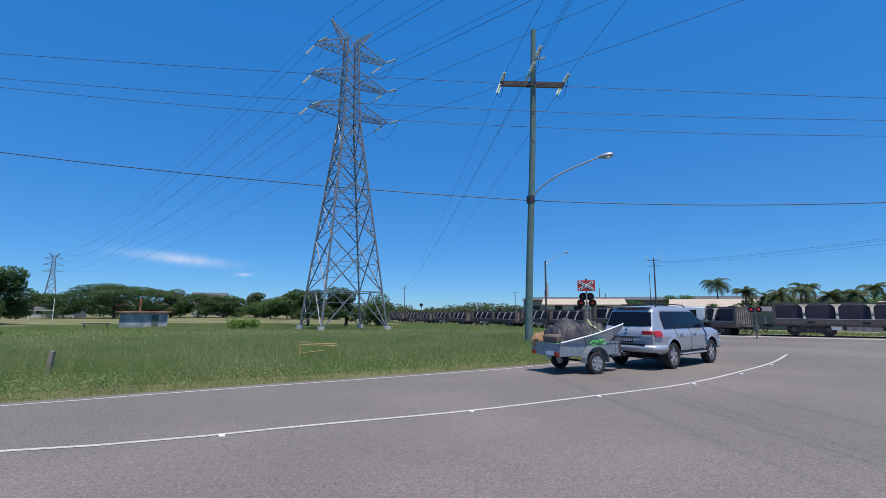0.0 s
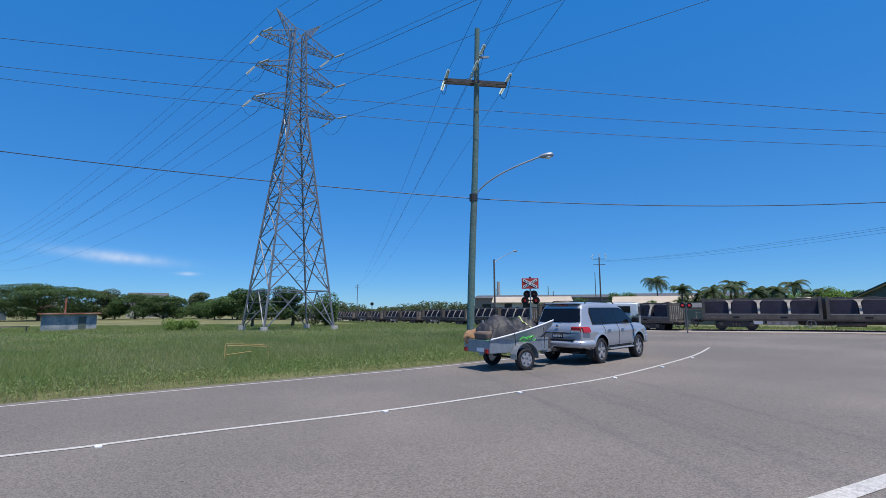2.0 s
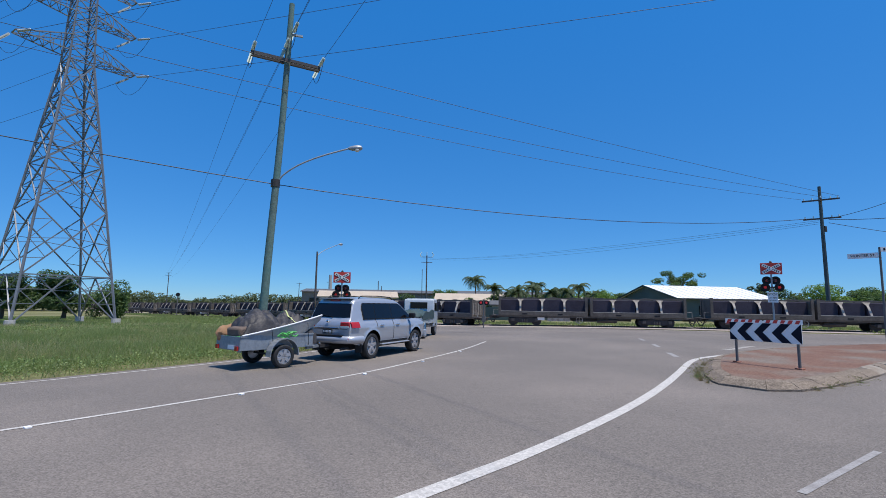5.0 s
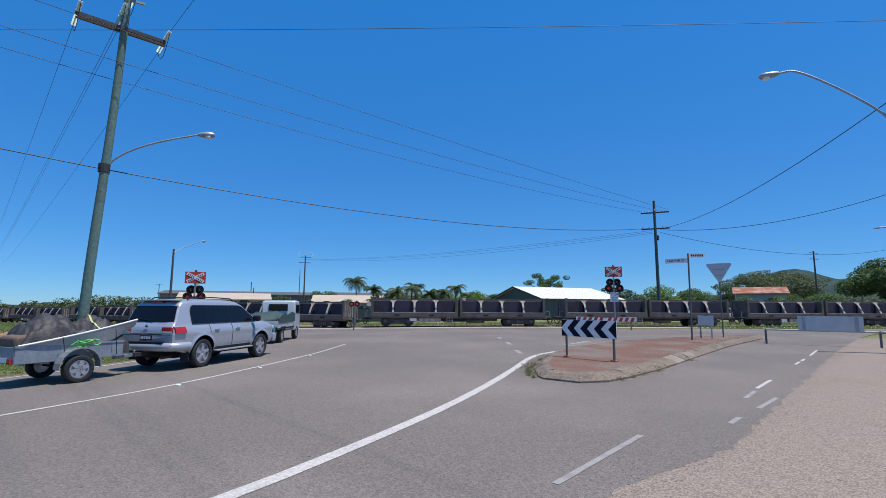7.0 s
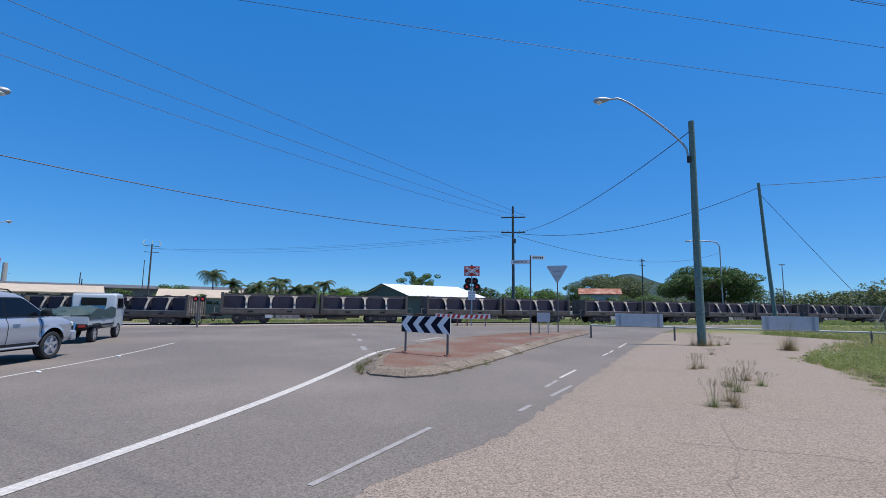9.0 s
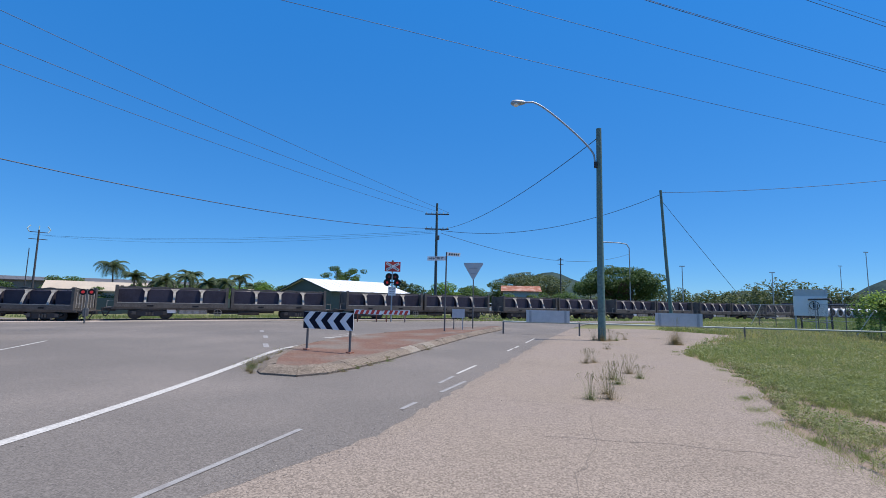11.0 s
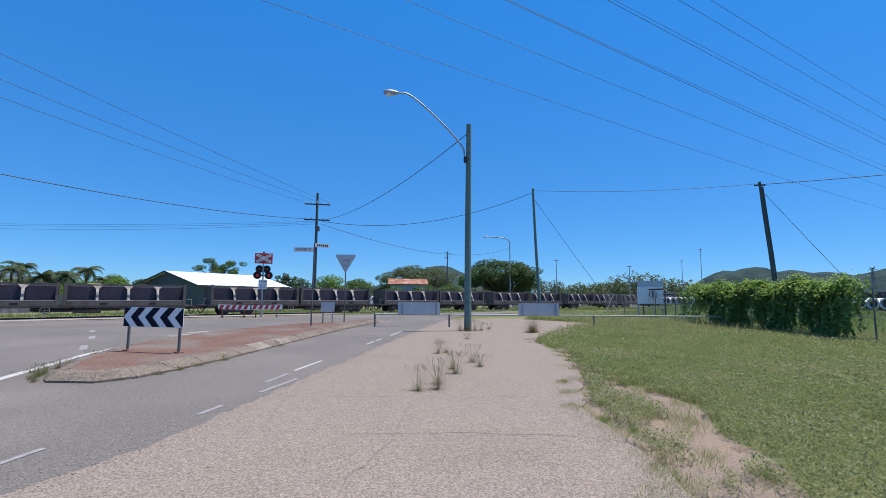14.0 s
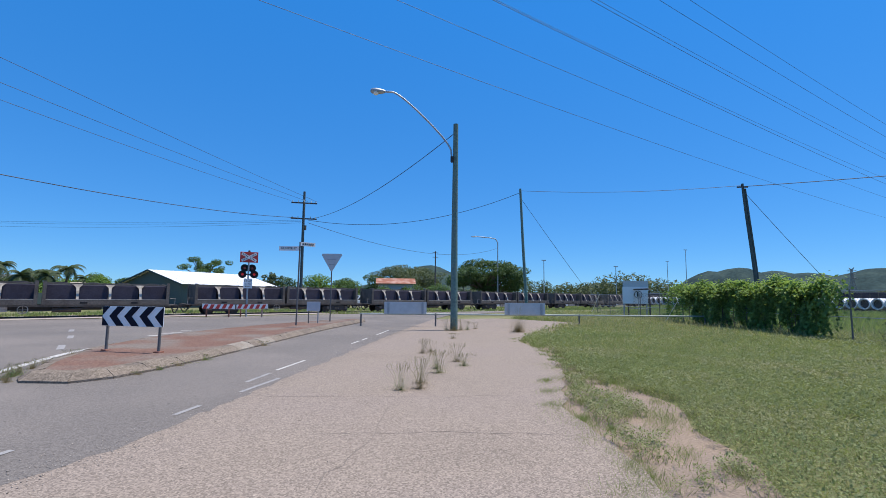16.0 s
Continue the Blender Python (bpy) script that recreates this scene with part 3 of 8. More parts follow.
def power_line(p, q, sag, r=0.013, label="thin dark overhead power line", group="power lines", n=24):
    return solid("power_line", Mesh().tube(sagging(p, q, sag, n), r, 5), WIRE, label, "cable", group)


def insulator_string(m, p, q, discs=9, r=0.13):
    p, q = Vector(p), Vector(q)
    for i in range(discs):
        a = p.lerp(q, (i + 0.2) / discs)
        b = p.lerp(q, (i + 0.75) / discs)
        m.tube([a, b], [r, r * 0.45], 8)
    m.tube([p, q], 0.025, 5)
    return m


TOWER, TIPS = lattice_tower(-15.3, 55.6, 37.0, 39.4, 8.0)


# ---- poles ----
def street_lamp_arm(parent, root, tip, rise, bent=False):
    """A curved galvanised arm with a luminaire at its tip, in the parent's own axes."""
    r, e = Vector(root), Vector(tip)
    pts = [r.lerp(e, k / 14) + Vector((0, 0, rise * math.sin(math.pi * min(1, (k / 14) ** 0.6 * 1.0) * 0.5) * (1 - k / 14))) for k in range(15)]
    if bent:
        # a short upright, a long straight run and a level end
        h = Vector((e.x - r.x, e.y - r.y, 0)).normalized()
        pts = [r, r + Vector((0, 0, 0.8)) + h * 0.08, e - h * 0.75 + Vector((0, 0, 0.02)), e]
        for _ in range(3):
            pts = [pts[0]] + [p.lerp(q, w) for p, q in zip(pts, pts[1:]) for w in (0.25, 0.75)] + [pts[-1]]
    arm = part("lamp_arm", Mesh().tube(pts, 0.045, 8), GALV, parent, "curved galvanised lamp arm", smooth=True)
    d = (pts[-1] - pts[-3]).normalized()
    d = Vector((d.x, d.y, d.z * 0.3)).normalized()
    m = Mesh()
    m.tube([e - d * 0.05, e + d * 0.15, e + d * 0.4, e + d * 0.62, e + d * 0.7], [0.07, 0.13, 0.16, 0.13, 0.05], 10)
    head = part("luminaire", m, GALV, parent, "grey street lamp head", smooth=True)
    b = Mesh()
    b.ball(e + d * 0.42 - Vector((0, 0, 0.11)), 0.15, 0.15, 0.1, 10, 6)
    bowl = part("bowl", b, WHITE_SHEET, head, "clear prismatic lamp bowl", smooth=True)


def wooden_pole(x, y, top, r=0.17, lean=(0, 0), label="tall weathered timber power pole", mat=None):
    z0 = gz(x, y)
    t = thing("power_pole", x, y, z0, 0, label, "power pole", "power poles")
    pts, n = [], 10
    for i in range(n + 1):
        k = i / n
        w = 0.035 * math.sin(k * 7 + x)
        pts.append((lean[0] * k + w, lean[1] * k + 0.5 * w, -0.3 + (top - z0 + 0.3) * k))
    m = Mesh().tube(pts, [r * (1 - 0.32 * i / n) for i in range(n + 1)], 12)
    part("pole_shaft", m, mat or TIMBER, t, smooth=True)
    return t


def pole_a():
    """The tall pole with one long cross arm, a short bracket and a street lamp."""
    x, y = 3.5, 25.55
    t = wooden_pole(x, y, 18.1, 0.21, (0.62, -0.06), "tall greenish weathered timber power pole in the grass")
    z0 = gz(x, y)
    for k in (-0.16, 0.16):
        m = Mesh().bar((-1.35, 0.3 + k, 15.02 - z0), (2.2, -0.45 + k, 14.42 - z0), 0.13, 0.16)
        part("cross_arm", m, DARK_TIMBER, t, "dark timber cross arm")
    part("cross_arm", Mesh().bar((0.5, 0, 16.35 - z0), (1.25, -0.05, 16.35 - z0), 0.1), GALV, t, "short steel bracket arm")
    ends = [(-1.3, 0.28, 15.1 - z0), (2.15, -0.42, 14.55 - z0), (0.75, 0, 16.5 - z0), (0.35, 0, 15.5 - z0)]
    out = []
    near, away = Vector((0.17, -0.95, 0.12)), Vector((-0.2, 0.95, -0.25))
    for e in ends:
        e = Vector(e)
        for d in (near, away):
            d = d.normalized()
            m = insulator_string(Mesh(), e + d * 0.1, e + d * 0.95, 7, 0.1)
            part("insulator", m, GLASS_INS, t, "pale glass disc insulator string")
        part("jumper", Mesh().tube(sagging(e + near * 0.95, e + away * 0.95, 0.75, 12), 0.015, 5), WIRE, t)
        out.append((e + Vector((x, y, z0)) + near * 0.95, e + Vector((x, y, z0)) + away * 0.95))
    street_lamp_arm(t, (0.32, -0.05, 7.9 - z0), (3.9, -1.0, 10.0 - z0), 0.9)
    part("clamp", Mesh().cyl((0.26, 0, 7.7 - z0), (0.26, 0, 8.1 - z0), 0.23), STEEL_DARK, t)
    for (a, b), (f, g) in zip(out, ((0, 0), (2, 0), (1, 1), (0.4, 0.6))):
        power_line(a, (16.5 + f, -55, 14.6 + g), 0.9, 0.01)
        power_line(b, (-44 + f, 278, 14 + g), 4.0, 0.01)
    return (x + 0.3, y, 7.85)


SERVICE_A = pole_a()


def pole_c():
    """The pole beyond the crossing with two cross arms."""
    x, y = 50.07, 26.06
    t = wooden_pole(x, y, 12.8, 0.18, (-0.02, 0.02), "dark timber power pole with two cross arms beyond the crossing", POLE_DARK)
    z0 = gz(x, y)
    for z, rz in ((11.55, 1.0), (11.45, -0.45), (9.85, 1.0)):
        d = Vector((0.5, -0.86, 0)) if rz > 0 else Vector((0.86, 0.5, 0))
        part("cross_arm", Mesh().bar(-1.35 * d + Vector((0, 0, z - z0)), 1.35 * d + Vector((0, 0, z - z0)), 0.11, 0.13), DARK_TIMBER, t)
        for k in (-1.2, -0.6, 0.7, 1.2):
            part("insulator", Mesh().cyl(k * d + Vector((0, 0, z - z0 + 0.06)), k * d + Vector((0, 0, z - z0 + 0.26)), 0.06, 0.04, 8), GLASS_INS, t)
    part("cable_head", Mesh().box(0.2, 0, 8.9 - z0, 0.3, 0.3, 0.5), STEEL_DARK, t)
    return x, y


pole_c()
# three conductors and one service wire along the road
for (yl, zl), (dx, dy, zr), sg in (((24.4, 17.5), (0.65, -1.15, 11.75), 0.75), ((25.0, 16.2), (0.2, -0.3, 11.75), 1.25), ((25.6, 15.9), (-0.7, 1.2, 11.75), 1.6)):
    power_line((-32, yl, zl), (50.07 + dx, 26.06 + dy, zr), sg, 0.014, n=40)
power_line((-32, 24.0, 11.4), SERVICE_A, 0.35, 0.025, "thick dark service cable strung between poles")
power_line(SERVICE_A, (49.6, 26.6, 9.9), 1.1, 0.025, "thick dark service cable strung between poles", n=36)


def pole_d():
    x, y = 29.6, 3.8
    t = wooden_pole(x, y, 10.6, 0.19, (0.0, -0.02), "slightly bent timber pole carrying a street lamp")
    z0 = gz(x, y)
    street_lamp_arm(t, (-0.1, 0.15, 8.75 - z0), (-1.62, 3.35, 12.08 - z0), 1.0, True)
    part("junction_box", Mesh().box(-0.16, 0.1, 8.7 - z0, 0.16, 0.16, 0.3), STEEL_DARK, t)
    return t


pole_d()
wooden_pole(54.35, 2.9, 12.8, 0.17, (-0.05, 0.6), "bare greenish timber pole behind the boom barrier")
FP = wooden_pole(52.3, -16.75, 11.75, 0.15, (0.2, 0.75), "dark leaning timber pole with guy wires", POLE_DARK)
part("pole_shaft", Mesh().tube([(0.05, -0.2, -0.3), (0.14, 0.17, 5.6), (0.24, 0.56, 11.3)], [0.12, 0.1, 0.08], 10), POLE_DARK, FP, "second pole lashed alongside", smooth=True)
part("cross_arm", Mesh().bar((0.0, 0.4, 11.4), (0.35, 1.15, 11.5), 0.12), DARK_TIMBER, FP)
power_line((50.2, 25.6, 9.4), (117.0, 16.6, 13.4), 2.4, 0.025)
for k_, (ex_, ey_, ez_) in enumerate(((41, 107.5, 12.6), (40, 107.2, 12.6), (42, 107.8, 12.6))):
    power_line((50.0, 26.3, 9.7 - 0.15 * k_), (ex_, ey_, ez_), 0.8 + 0.2 * k_, 0.012)
power_line((29.55, 3.85, 10.1), (50.2, 25.6, 9.8), 0.9, 0.02)
power_line((54.3, 3.5, 12.4), (50.2, 25.6, 9.7), 1.6, 0.025)
power_line((54.3, 3.5, 12.6), (52.5, -16.1, 11.6), 0.35, 0.02)
power_line((52.5, -16.1, 11.5), (30, -60, 11), 0.9, 0.03)
power_line((52.5, -16.1, 11.0), (53.5, -22, 3.4), 0.05, 0.02, "guy wire staying a pole", n=4)
power_line((54.3, 3.5, 11.9), (62, -4.5, 0.3), 0.1, 0.02, "guy wire staying a pole", n=4)

# ---- transmission wires from the big tower ----
def transmission_wires():
    mw = TOWER.matrix_basis
    far_l, far_r = Vector((-255.3, 266.7, 0)), Vector((268, -197, 0))
    for n_, (sx, p) in enumerate(TIPS):
        w = mw @ p
        peak = p.z > 38
        side = mw.to_3x3() @ Vector((p.x, 0, 0))
        for far, sag in ((far_l, 9.0), (far_r, 7.0)):
            f = Vector((far.x, far.y, w.z)) + Vector((side.x, side.y, 0)) * (0.9 if far is far_r else 0.7)
            d = (f - w).normalized()
            d.z = -0.14
            e = w + d * (0.3 if peak else 2.6)
            if not peak:
                ins = insulator_string(Mesh(), mw.inverted() @ (w + d * 0.7), mw.inverted() @ e, 15, 0.12)
                part("insulator", ins, INS_GREY, TOWER, "grey glass disc insulator string")
            power_line(e, f, sag, 0.02, "long transmission conductor strung from a tower", "transmission conductors", 40)
        if not peak:
            a = w + (far_l - w).normalized() * 2.6
            b = w + (far_r - w).normalized() * 2.6
            a.z = b.z = w.z - 0.4
            inv = mw.inverted()
            part("jumper", Mesh().tube(sagging(inv @ a, inv @ b, 1.7, 14), 0.02, 5), WIRE, TOWER)


transmission_wires()


# ---- vehicles ----
SILVER = material("silver_car_paint", (0.43, 0.45, 0.485), 0.32, 0.4, vary=0.03, coat=0.5)
CAR_WHITE = material("white_car_paint", (0.46, 0.50, 0.53), 0.35, vary=0.05, coat=0.4)
TINT = material("tinted_glass", (0.006, 0.007, 0.01), 0.08, vary=0.02, spec=0.3)
ALLOY = material("alloy_wheel", (0.55, 0.55, 0.57), 0.35, 0.7, vary=0.06)
LENS_RED = material("red_lens", (0.42, 0.02, 0.02), 0.2, vary=0.05, spec=0.7)
CHROME = material("chrome", (0.7, 0.7, 0.72), 0.15, 1.0, vary=0.03)
TRAILER_STEEL = material("trailer_steel", (0.27, 0.30, 0.33), 0.55, 0.4, vary=0.25, scale=2, fine=15)
CANVAS = material("dark_canvas", (0.034, 0.032, 0.035), 0.6, vary=0.35, scale=3, fine=25, bump=0.4, second=(0.055, 0.05, 0.05), spec=0.4)
BROWN_CLOTH = material("brown_cloth", (0.13, 0.095, 0.075), 0.9, vary=0.3, scale=4, fine=40, bump=0.5)
GREEN_STRAP = material("green_strap", (0.10, 0.5, 0.10), 0.6, vary=0.1)
TARP_GREEN = material("green_tarpaulin", (0.035, 0.065, 0.065), 0.7, vary=0.25, scale=3, fine=20, bump=0.4)


def wheel(parent, x, y, r, w, side, spokes=5, rim=0.62):
    m = Mesh()
    prof = [(-w / 2, r * 0.72), (-w / 2, r * 0.9), (-w * 0.38, r * 0.985), (-w * 0.2, r), (w * 0.2, r), (w * 0.38, r * 0.985), (w / 2, r * 0.9), (w / 2, r * 0.72), (w * 0.3, r * rim), (-w * 0.3, r * rim)]
    n, vs, fs = 28, [], []
    for j in range(n):
        a = 2 * math.pi * j / n
        vs += [(rr * math.cos(a), yy, rr * math.sin(a)) for yy, rr in prof]
    k = len(prof)
    for j in range(n):
        for i in range(k):
            fs.append((j * k + i, j * k + (i + 1) % k, ((j + 1) % n) * k + (i + 1) % k, ((j + 1) % n) * k + i))
    m.add(vs, fs)
    ty = part("tyre", m, RUBBER, parent, smooth=True)
    ty.location = (x, y, r)
    q = Mesh()
    s = side * w * 0.3
    q.tube([(0, s * 0.2, 0), (0, s * 0.6, 0)], [r * rim * 0.98, r * rim * 1.02], 24)
    q.cyl((0, s * 0.6, 0), (0, s * 1.15, 0), r * 0.16, r * 0.13, 12)
    for i in range(spokes):
        a = 2 * math.pi * i / spokes + 0.3
        q.bar((r * 0.1 * math.cos(a), s * 0.95, r * 0.1 * math.sin(a)), (r * rim * math.cos(a), s * 0.95, r * rim * math.sin(a)), 0.06, 0.09)
    t = 20
    for i in range(t):
        a, b = 2 * math.pi * i / t, 2 * math.pi * (i + 1) / t
        q.bar((r * rim * math.cos(a), s, r * rim * math.sin(a)), (r * rim * math.cos(b), s, r * rim * math.sin(b)), 0.035, 0.03)
    ri = part("rim", q, ALLOY, parent, "silver spoked wheel rim")
    ri.location = (x, y, r)


def arc(cx, cz, r, a0, a1, n=10):
    return [(cx + r * math.cos(radians(a0 + (a1 - a0) * i / n)), cz + r * math.sin(radians(a0 + (a1 - a0) * i / n))) for i in range(n + 1)]


def interp(table, x):
    return float(np.interp(x, [p[0] for p in table], [p[1] for p in table]))


def curved_panel(poly_lo, poly_hi, xs, depth, surface, rows=5):
    """A pane that follows a surface between a lower and an upper line over stations xs; surface(x, z) gives y."""
    m = Mesh()
    vs, fs, n = [], [], rows + 1
    for off in (0.0, -depth):
        for x in xs:
            a, b = poly_lo(x), poly_hi(x)
            for r in range(n):
                z = a + (b - a) * r / rows
                y = surface(x, z)
                vs.append((x, y + math.copysign(off, y), z))
    k = len(xs)
    o = k * n
    for i in range(k - 1):
        for r in range(rows):
            q = (i * n + r, (i + 1) * n + r, (i + 1) * n + r + 1, i * n + r + 1)
            fs += [q, tuple(o + e for e in q[::-1])]
    rim = [i * n for i in range(k)] + [(k - 1) * n + r for r in range(1, n)] + [i * n + rows for i in range(k - 2, -1, -1)] + [r for r in range(rows - 1, 0, -1)]
    fs += [(rim[i], rim[(i + 1) % len(rim)], o + rim[(i + 1) % len(rim)], o + rim[i]) for i in range(len(rim))]
    return m.add(vs, fs)


def four_wheel_drive():
    """A large silver wagon; own x runs forwards."""
    x0, y0 = 7.1, 16.36
    c = thing("car", x0, y0, gz(x0, y0), 43.5, "silver four-wheel-drive wagon stopped on the road", "car")
    AX, AR, AZ = 1.425, 0.475, 0.43
    ROOF = ((-2.47, 1.02), (-2.44, 1.16), (-2.36, 1.27), (-2.22, 1.60), (-2.12, 1.80), (-2.0, 1.875), (-1.6, 1.915), (-0.9, 1.935), (-0.1, 1.925), (0.35, 1.89), (0.6, 1.80), (0.95, 1.56), (1.36, 1.27), (1.5, 1.225), (1.9, 1.19), (2.2, 1.12), (2.38, 1.03), (2.47, 0.88))
    def half_width(x):
        e = max(0.0, abs(x) - 1.75) / 0.72
        return 0.975 - (0.13 if x < 0 else 0.2) * e ** 2.4
    def top(x):
        return interp(ROOF, x)
    def belt(x):
        return min(1.185, top(x) - 0.05)
    def flank(x, z):
        """Half width at a height: a bulging side, a shoulder and a cabin that leans in."""
        w, bz = half_width(x), belt(x)
        if z <= bz:
            bulge = 0.03 * math.sin(max(0.0, min(1.0, (z - 0.45) / 0.75)) * math.pi) + 0.018 * math.exp(-((z - 0.98) / 0.05) ** 2)
            tuck = 0.06 * max(0.0, (0.62 - z) / 0.2) ** 1.5 if z < 0.62 else 0.0
            arch = 0.035 * max(math.exp(-((math.hypot(x - s * AX, z - AZ) - AR) / 0.06) ** 2) for s in (-1, 1))
            return w - 0.045 + bulge - tuck + arch - 0.05 * max(0.0, (z - 1.05) / 0.135) ** 2
        return w - 0.095 - 0.30 * (z - bz)
    def low(x):
        for s in (-1, 1):
            d = abs(x - s * AX)
            if d < AR:
                return AZ + math.sqrt(AR * AR - d * d)
        return 0.45 + (0.1 * max(0.0, abs(x) - 2.0) / 0.47 if abs(x) > 2.0 else 0.0)
    xs = sorted(set([-2.47 + 4.94 * i / 90 for i in range(91)] + [s * AX + t * (AR + e) for s in (-1, 1) for t in (-1, 1) for e in (-0.012, 0.001)] + [p[0] for p in ROOF]))
    vs, fs = [], []
    lower, upper = 12, 7
    for x in xs:
        T, bz, lz = top(x), belt(x), min(low(x), belt(x) - 0.04)
        ring = [(flank(x, lz + (bz - lz) * r / lower), lz + (bz - lz) * r / lower) for r in range(lower + 1)]
        edge = max(bz + 0.006, T - 0.11)
        for r in range(1, upper + 1):
            z = bz + (edge - bz) * r / upper
            ring.append((flank(x, z), z))
        ye = ring[-1][0]
        k = T - edge
        ring += [(ye - 0.2 * k, edge + 0.45 * k), (ye - 0.75 * k, edge + 0.8 * k), (ye - 1.8 * k, edge + 0.96 * k), (ye * 0.55, T), (0.0, T + 0.012)]
        n = len(ring)
        vs += [(x, -a, b) for a, b in ring] + [(x, a, b) for a, b in ring[-2::-1]]
    w = 2 * n - 1
    for i in range(len(xs) - 1):
        fs += [(i * w + j, i * w + j + 1, (i + 1) * w + j + 1, (i + 1) * w + j) for j in range(w - 1)]
    fs += [tuple(range(w)), tuple((len(xs) - 1) * w + j for j in range(w))]
    part("body", Mesh().add(vs, fs), SILVER, c, smooth=True)
    part("underbody", Mesh().box(0, 0, 0.62, 4.3, 1.3, 0.6), BLACK, c)
    part("exhaust", Mesh().cyl((-2.5, -0.55, 0.36), (-1.9, -0.55, 0.38), 0.04, n=10), STEEL_DARK, c, smooth=True)
    panes = (("rear_quarter_window", -1.8, -1.15), ("rear_door_window", -1.125, -0.14), ("front_door_window", -0.115, 1.12))
    for s in (-1, 1):
        def skin(x, z, s=s, proud=0.008):
            return s * (flank(x, z) + proud)
        def sill(x):
            return 1.262
        def head(x):
            lead = 1.735 - 0.3 * max(0.0, (-1.66 - x) / 0.2) ** 3
            return max(1.27, min(lead, top(x) - 0.13))
        part("window_trim", curved_panel(lambda x: 1.237, lambda x: head(x) + 0.022, [-1.825 + 3.0 * i / 40 for i in range(41)], 0.02, lambda x, z, s=s: s * (flank(x, z) + 0.004)), BLACK, c, "black window surround", smooth=True)
        for nm, a, b in panes:
            part("side_window", curved_panel(sill, head, [a + (b - a) * i / 16 for i in range(17)], 0.02, skin), TINT, c, "dark tinted side window", smooth=True)
        for xx in (-1.14, -0.125, 1.0):
            lo_ = 0.52 if xx > -1 else 0.98
            part("door_gap", curved_panel(lambda x, l=lo_: l, lambda x: 1.235, [xx - 0.0025, xx + 0.0025], 0.01, lambda x, z, s=s: s * (flank(x, z) + 0.003), 10), BLACK, c)
        for xx in (-0.88, 0.12):
            part("door_handle", Mesh().box(xx, s * (flank(xx, 1.04) + 0.022), 1.04, 0.22, 0.035, 0.04), CHROME, c, "chrome door handle", bevel=0.012)
        part("side_step", Mesh().box(0.0, s * 0.93, 0.43, 1.8, 0.18, 0.05), SILVER, c, bevel=0.02)
        part("sill_trim", Mesh().box(0.0, s * 0.9, 0.5, 1.85, 0.05, 0.07), BLACK, c)
        part("mirror", Mesh().box(0.98, s * 1.06, 1.33, 0.16, 0.24, 0.19), BLACK, c, "dark door mirror", bevel=0.05)
        part("roof_rail", Mesh().tube([(-1.75, s * 0.6, 1.90), (-1.62, s * 0.6, 1.97), (-0.7, s * 0.6, 1.99), (0.15, s * 0.6, 1.965), (0.3, s * 0.6, 1.88)], 0.018, 6), BLACK, c, "dark roof rail", smooth=True)
        for k in (-AX, AX):
            wheel(c, k, s * 0.845, 0.405, 0.26, s, 5, 0.66)
        lamp = part("tail_lamp", curved_panel(lambda x: 1.0, lambda x: 1.17, [-2.42, -2.36, -2.3, -2.22, -2.12], 0.03, lambda x, z, s=s: s * (flank(x, z) + 0.016)), LENS_RED, c, "red wrap-round tail lamp", smooth=True)
        part("lamp_face", Mesh().box(-2.465, s * 0.66, 1.09, 0.06, 0.34, 0.16), LENS_RED, lamp, bevel=0.025, smooth=True)
        part("reversing_lens", Mesh().box(-2.49, s * 0.66, 1.03, 0.03, 0.3, 0.045), GLASS_INS, lamp, "clear lower lens")
        part("reflector", Mesh().box(-2.52, s * 0.74, 0.66, 0.06, 0.22, 0.07), LENS_RED, c, "small red bumper reflector", bevel=0.01)
        part("headlamp", Mesh().box(2.36, s * 0.66, 0.97, 0.2, 0.34, 0.16), GLASS_INS, c, bevel=0.05)
        part("mudflap", Mesh().box(-1.98, s * 0.83, 0.36, 0.02, 0.26, 0.26), RUBBER, c)
    def tail_x(z):
        return float(np.interp(z, [1.16, 1.27, 1.60, 1.80], [-2.44, -2.36, -2.22, -2.12]))
    m = Mesh()
    vs, fs = [], []
    for off in (-0.014, 0.02):
        for r in range(7):
            z = 1.30 + 0.43 * r / 6
            for q in range(9):
                yy = (q / 4 - 1) * (0.74 - 0.2 * (z - 1.285))
                vs.append((tail_x(z) + off + 0.03 * (yy / 0.8) ** 4, yy, z))
    for r in range(6):
        for q in range(8):
            g = (r * 9 + q, r * 9 + q + 1, (r + 1) * 9 + q + 1, (r + 1) * 9 + q)
            fs += [g, tuple(63 + e for e in g[::-1])]
    part("tailgate_window", m.add(vs, fs), TINT, c, "dark tinted tailgate window", smooth=True)
    part("brake_light", Mesh().box(-2.12, 0, 1.83, 0.06, 0.34, 0.03), LENS_RED, c, "high red brake light")
    part("windscreen", Mesh().add([(1.33, -0.74, 1.305), (1.33, 0.74, 1.305), (0.62, 0.62, 1.81), (0.62, -0.62, 1.81), (1.30, -0.74, 1.295), (1.30, 0.74, 1.295), (0.59, 0.62, 1.79), (0.59, -0.62, 1.79)], [(0, 1, 2, 3), (7, 6, 5, 4), (0, 4, 5, 1), (2, 6, 7, 3), (1, 5, 6, 2), (3, 7, 4, 0)]), TINT, c)
    bumper = Mesh().tube([(-1.95, -0.93, 0.64), (-2.3, -0.9, 0.64), (-2.46, -0.78, 0.64), (-2.5, -0.4, 0.64), (-2.5, 0.4, 0.64), (-2.46, 0.78, 0.64), (-2.3, 0.9, 0.64), (-1.95, 0.93, 0.64)], 0.12, 12)
    part("rear_bumper", bumper, SILVER, c, smooth=True)
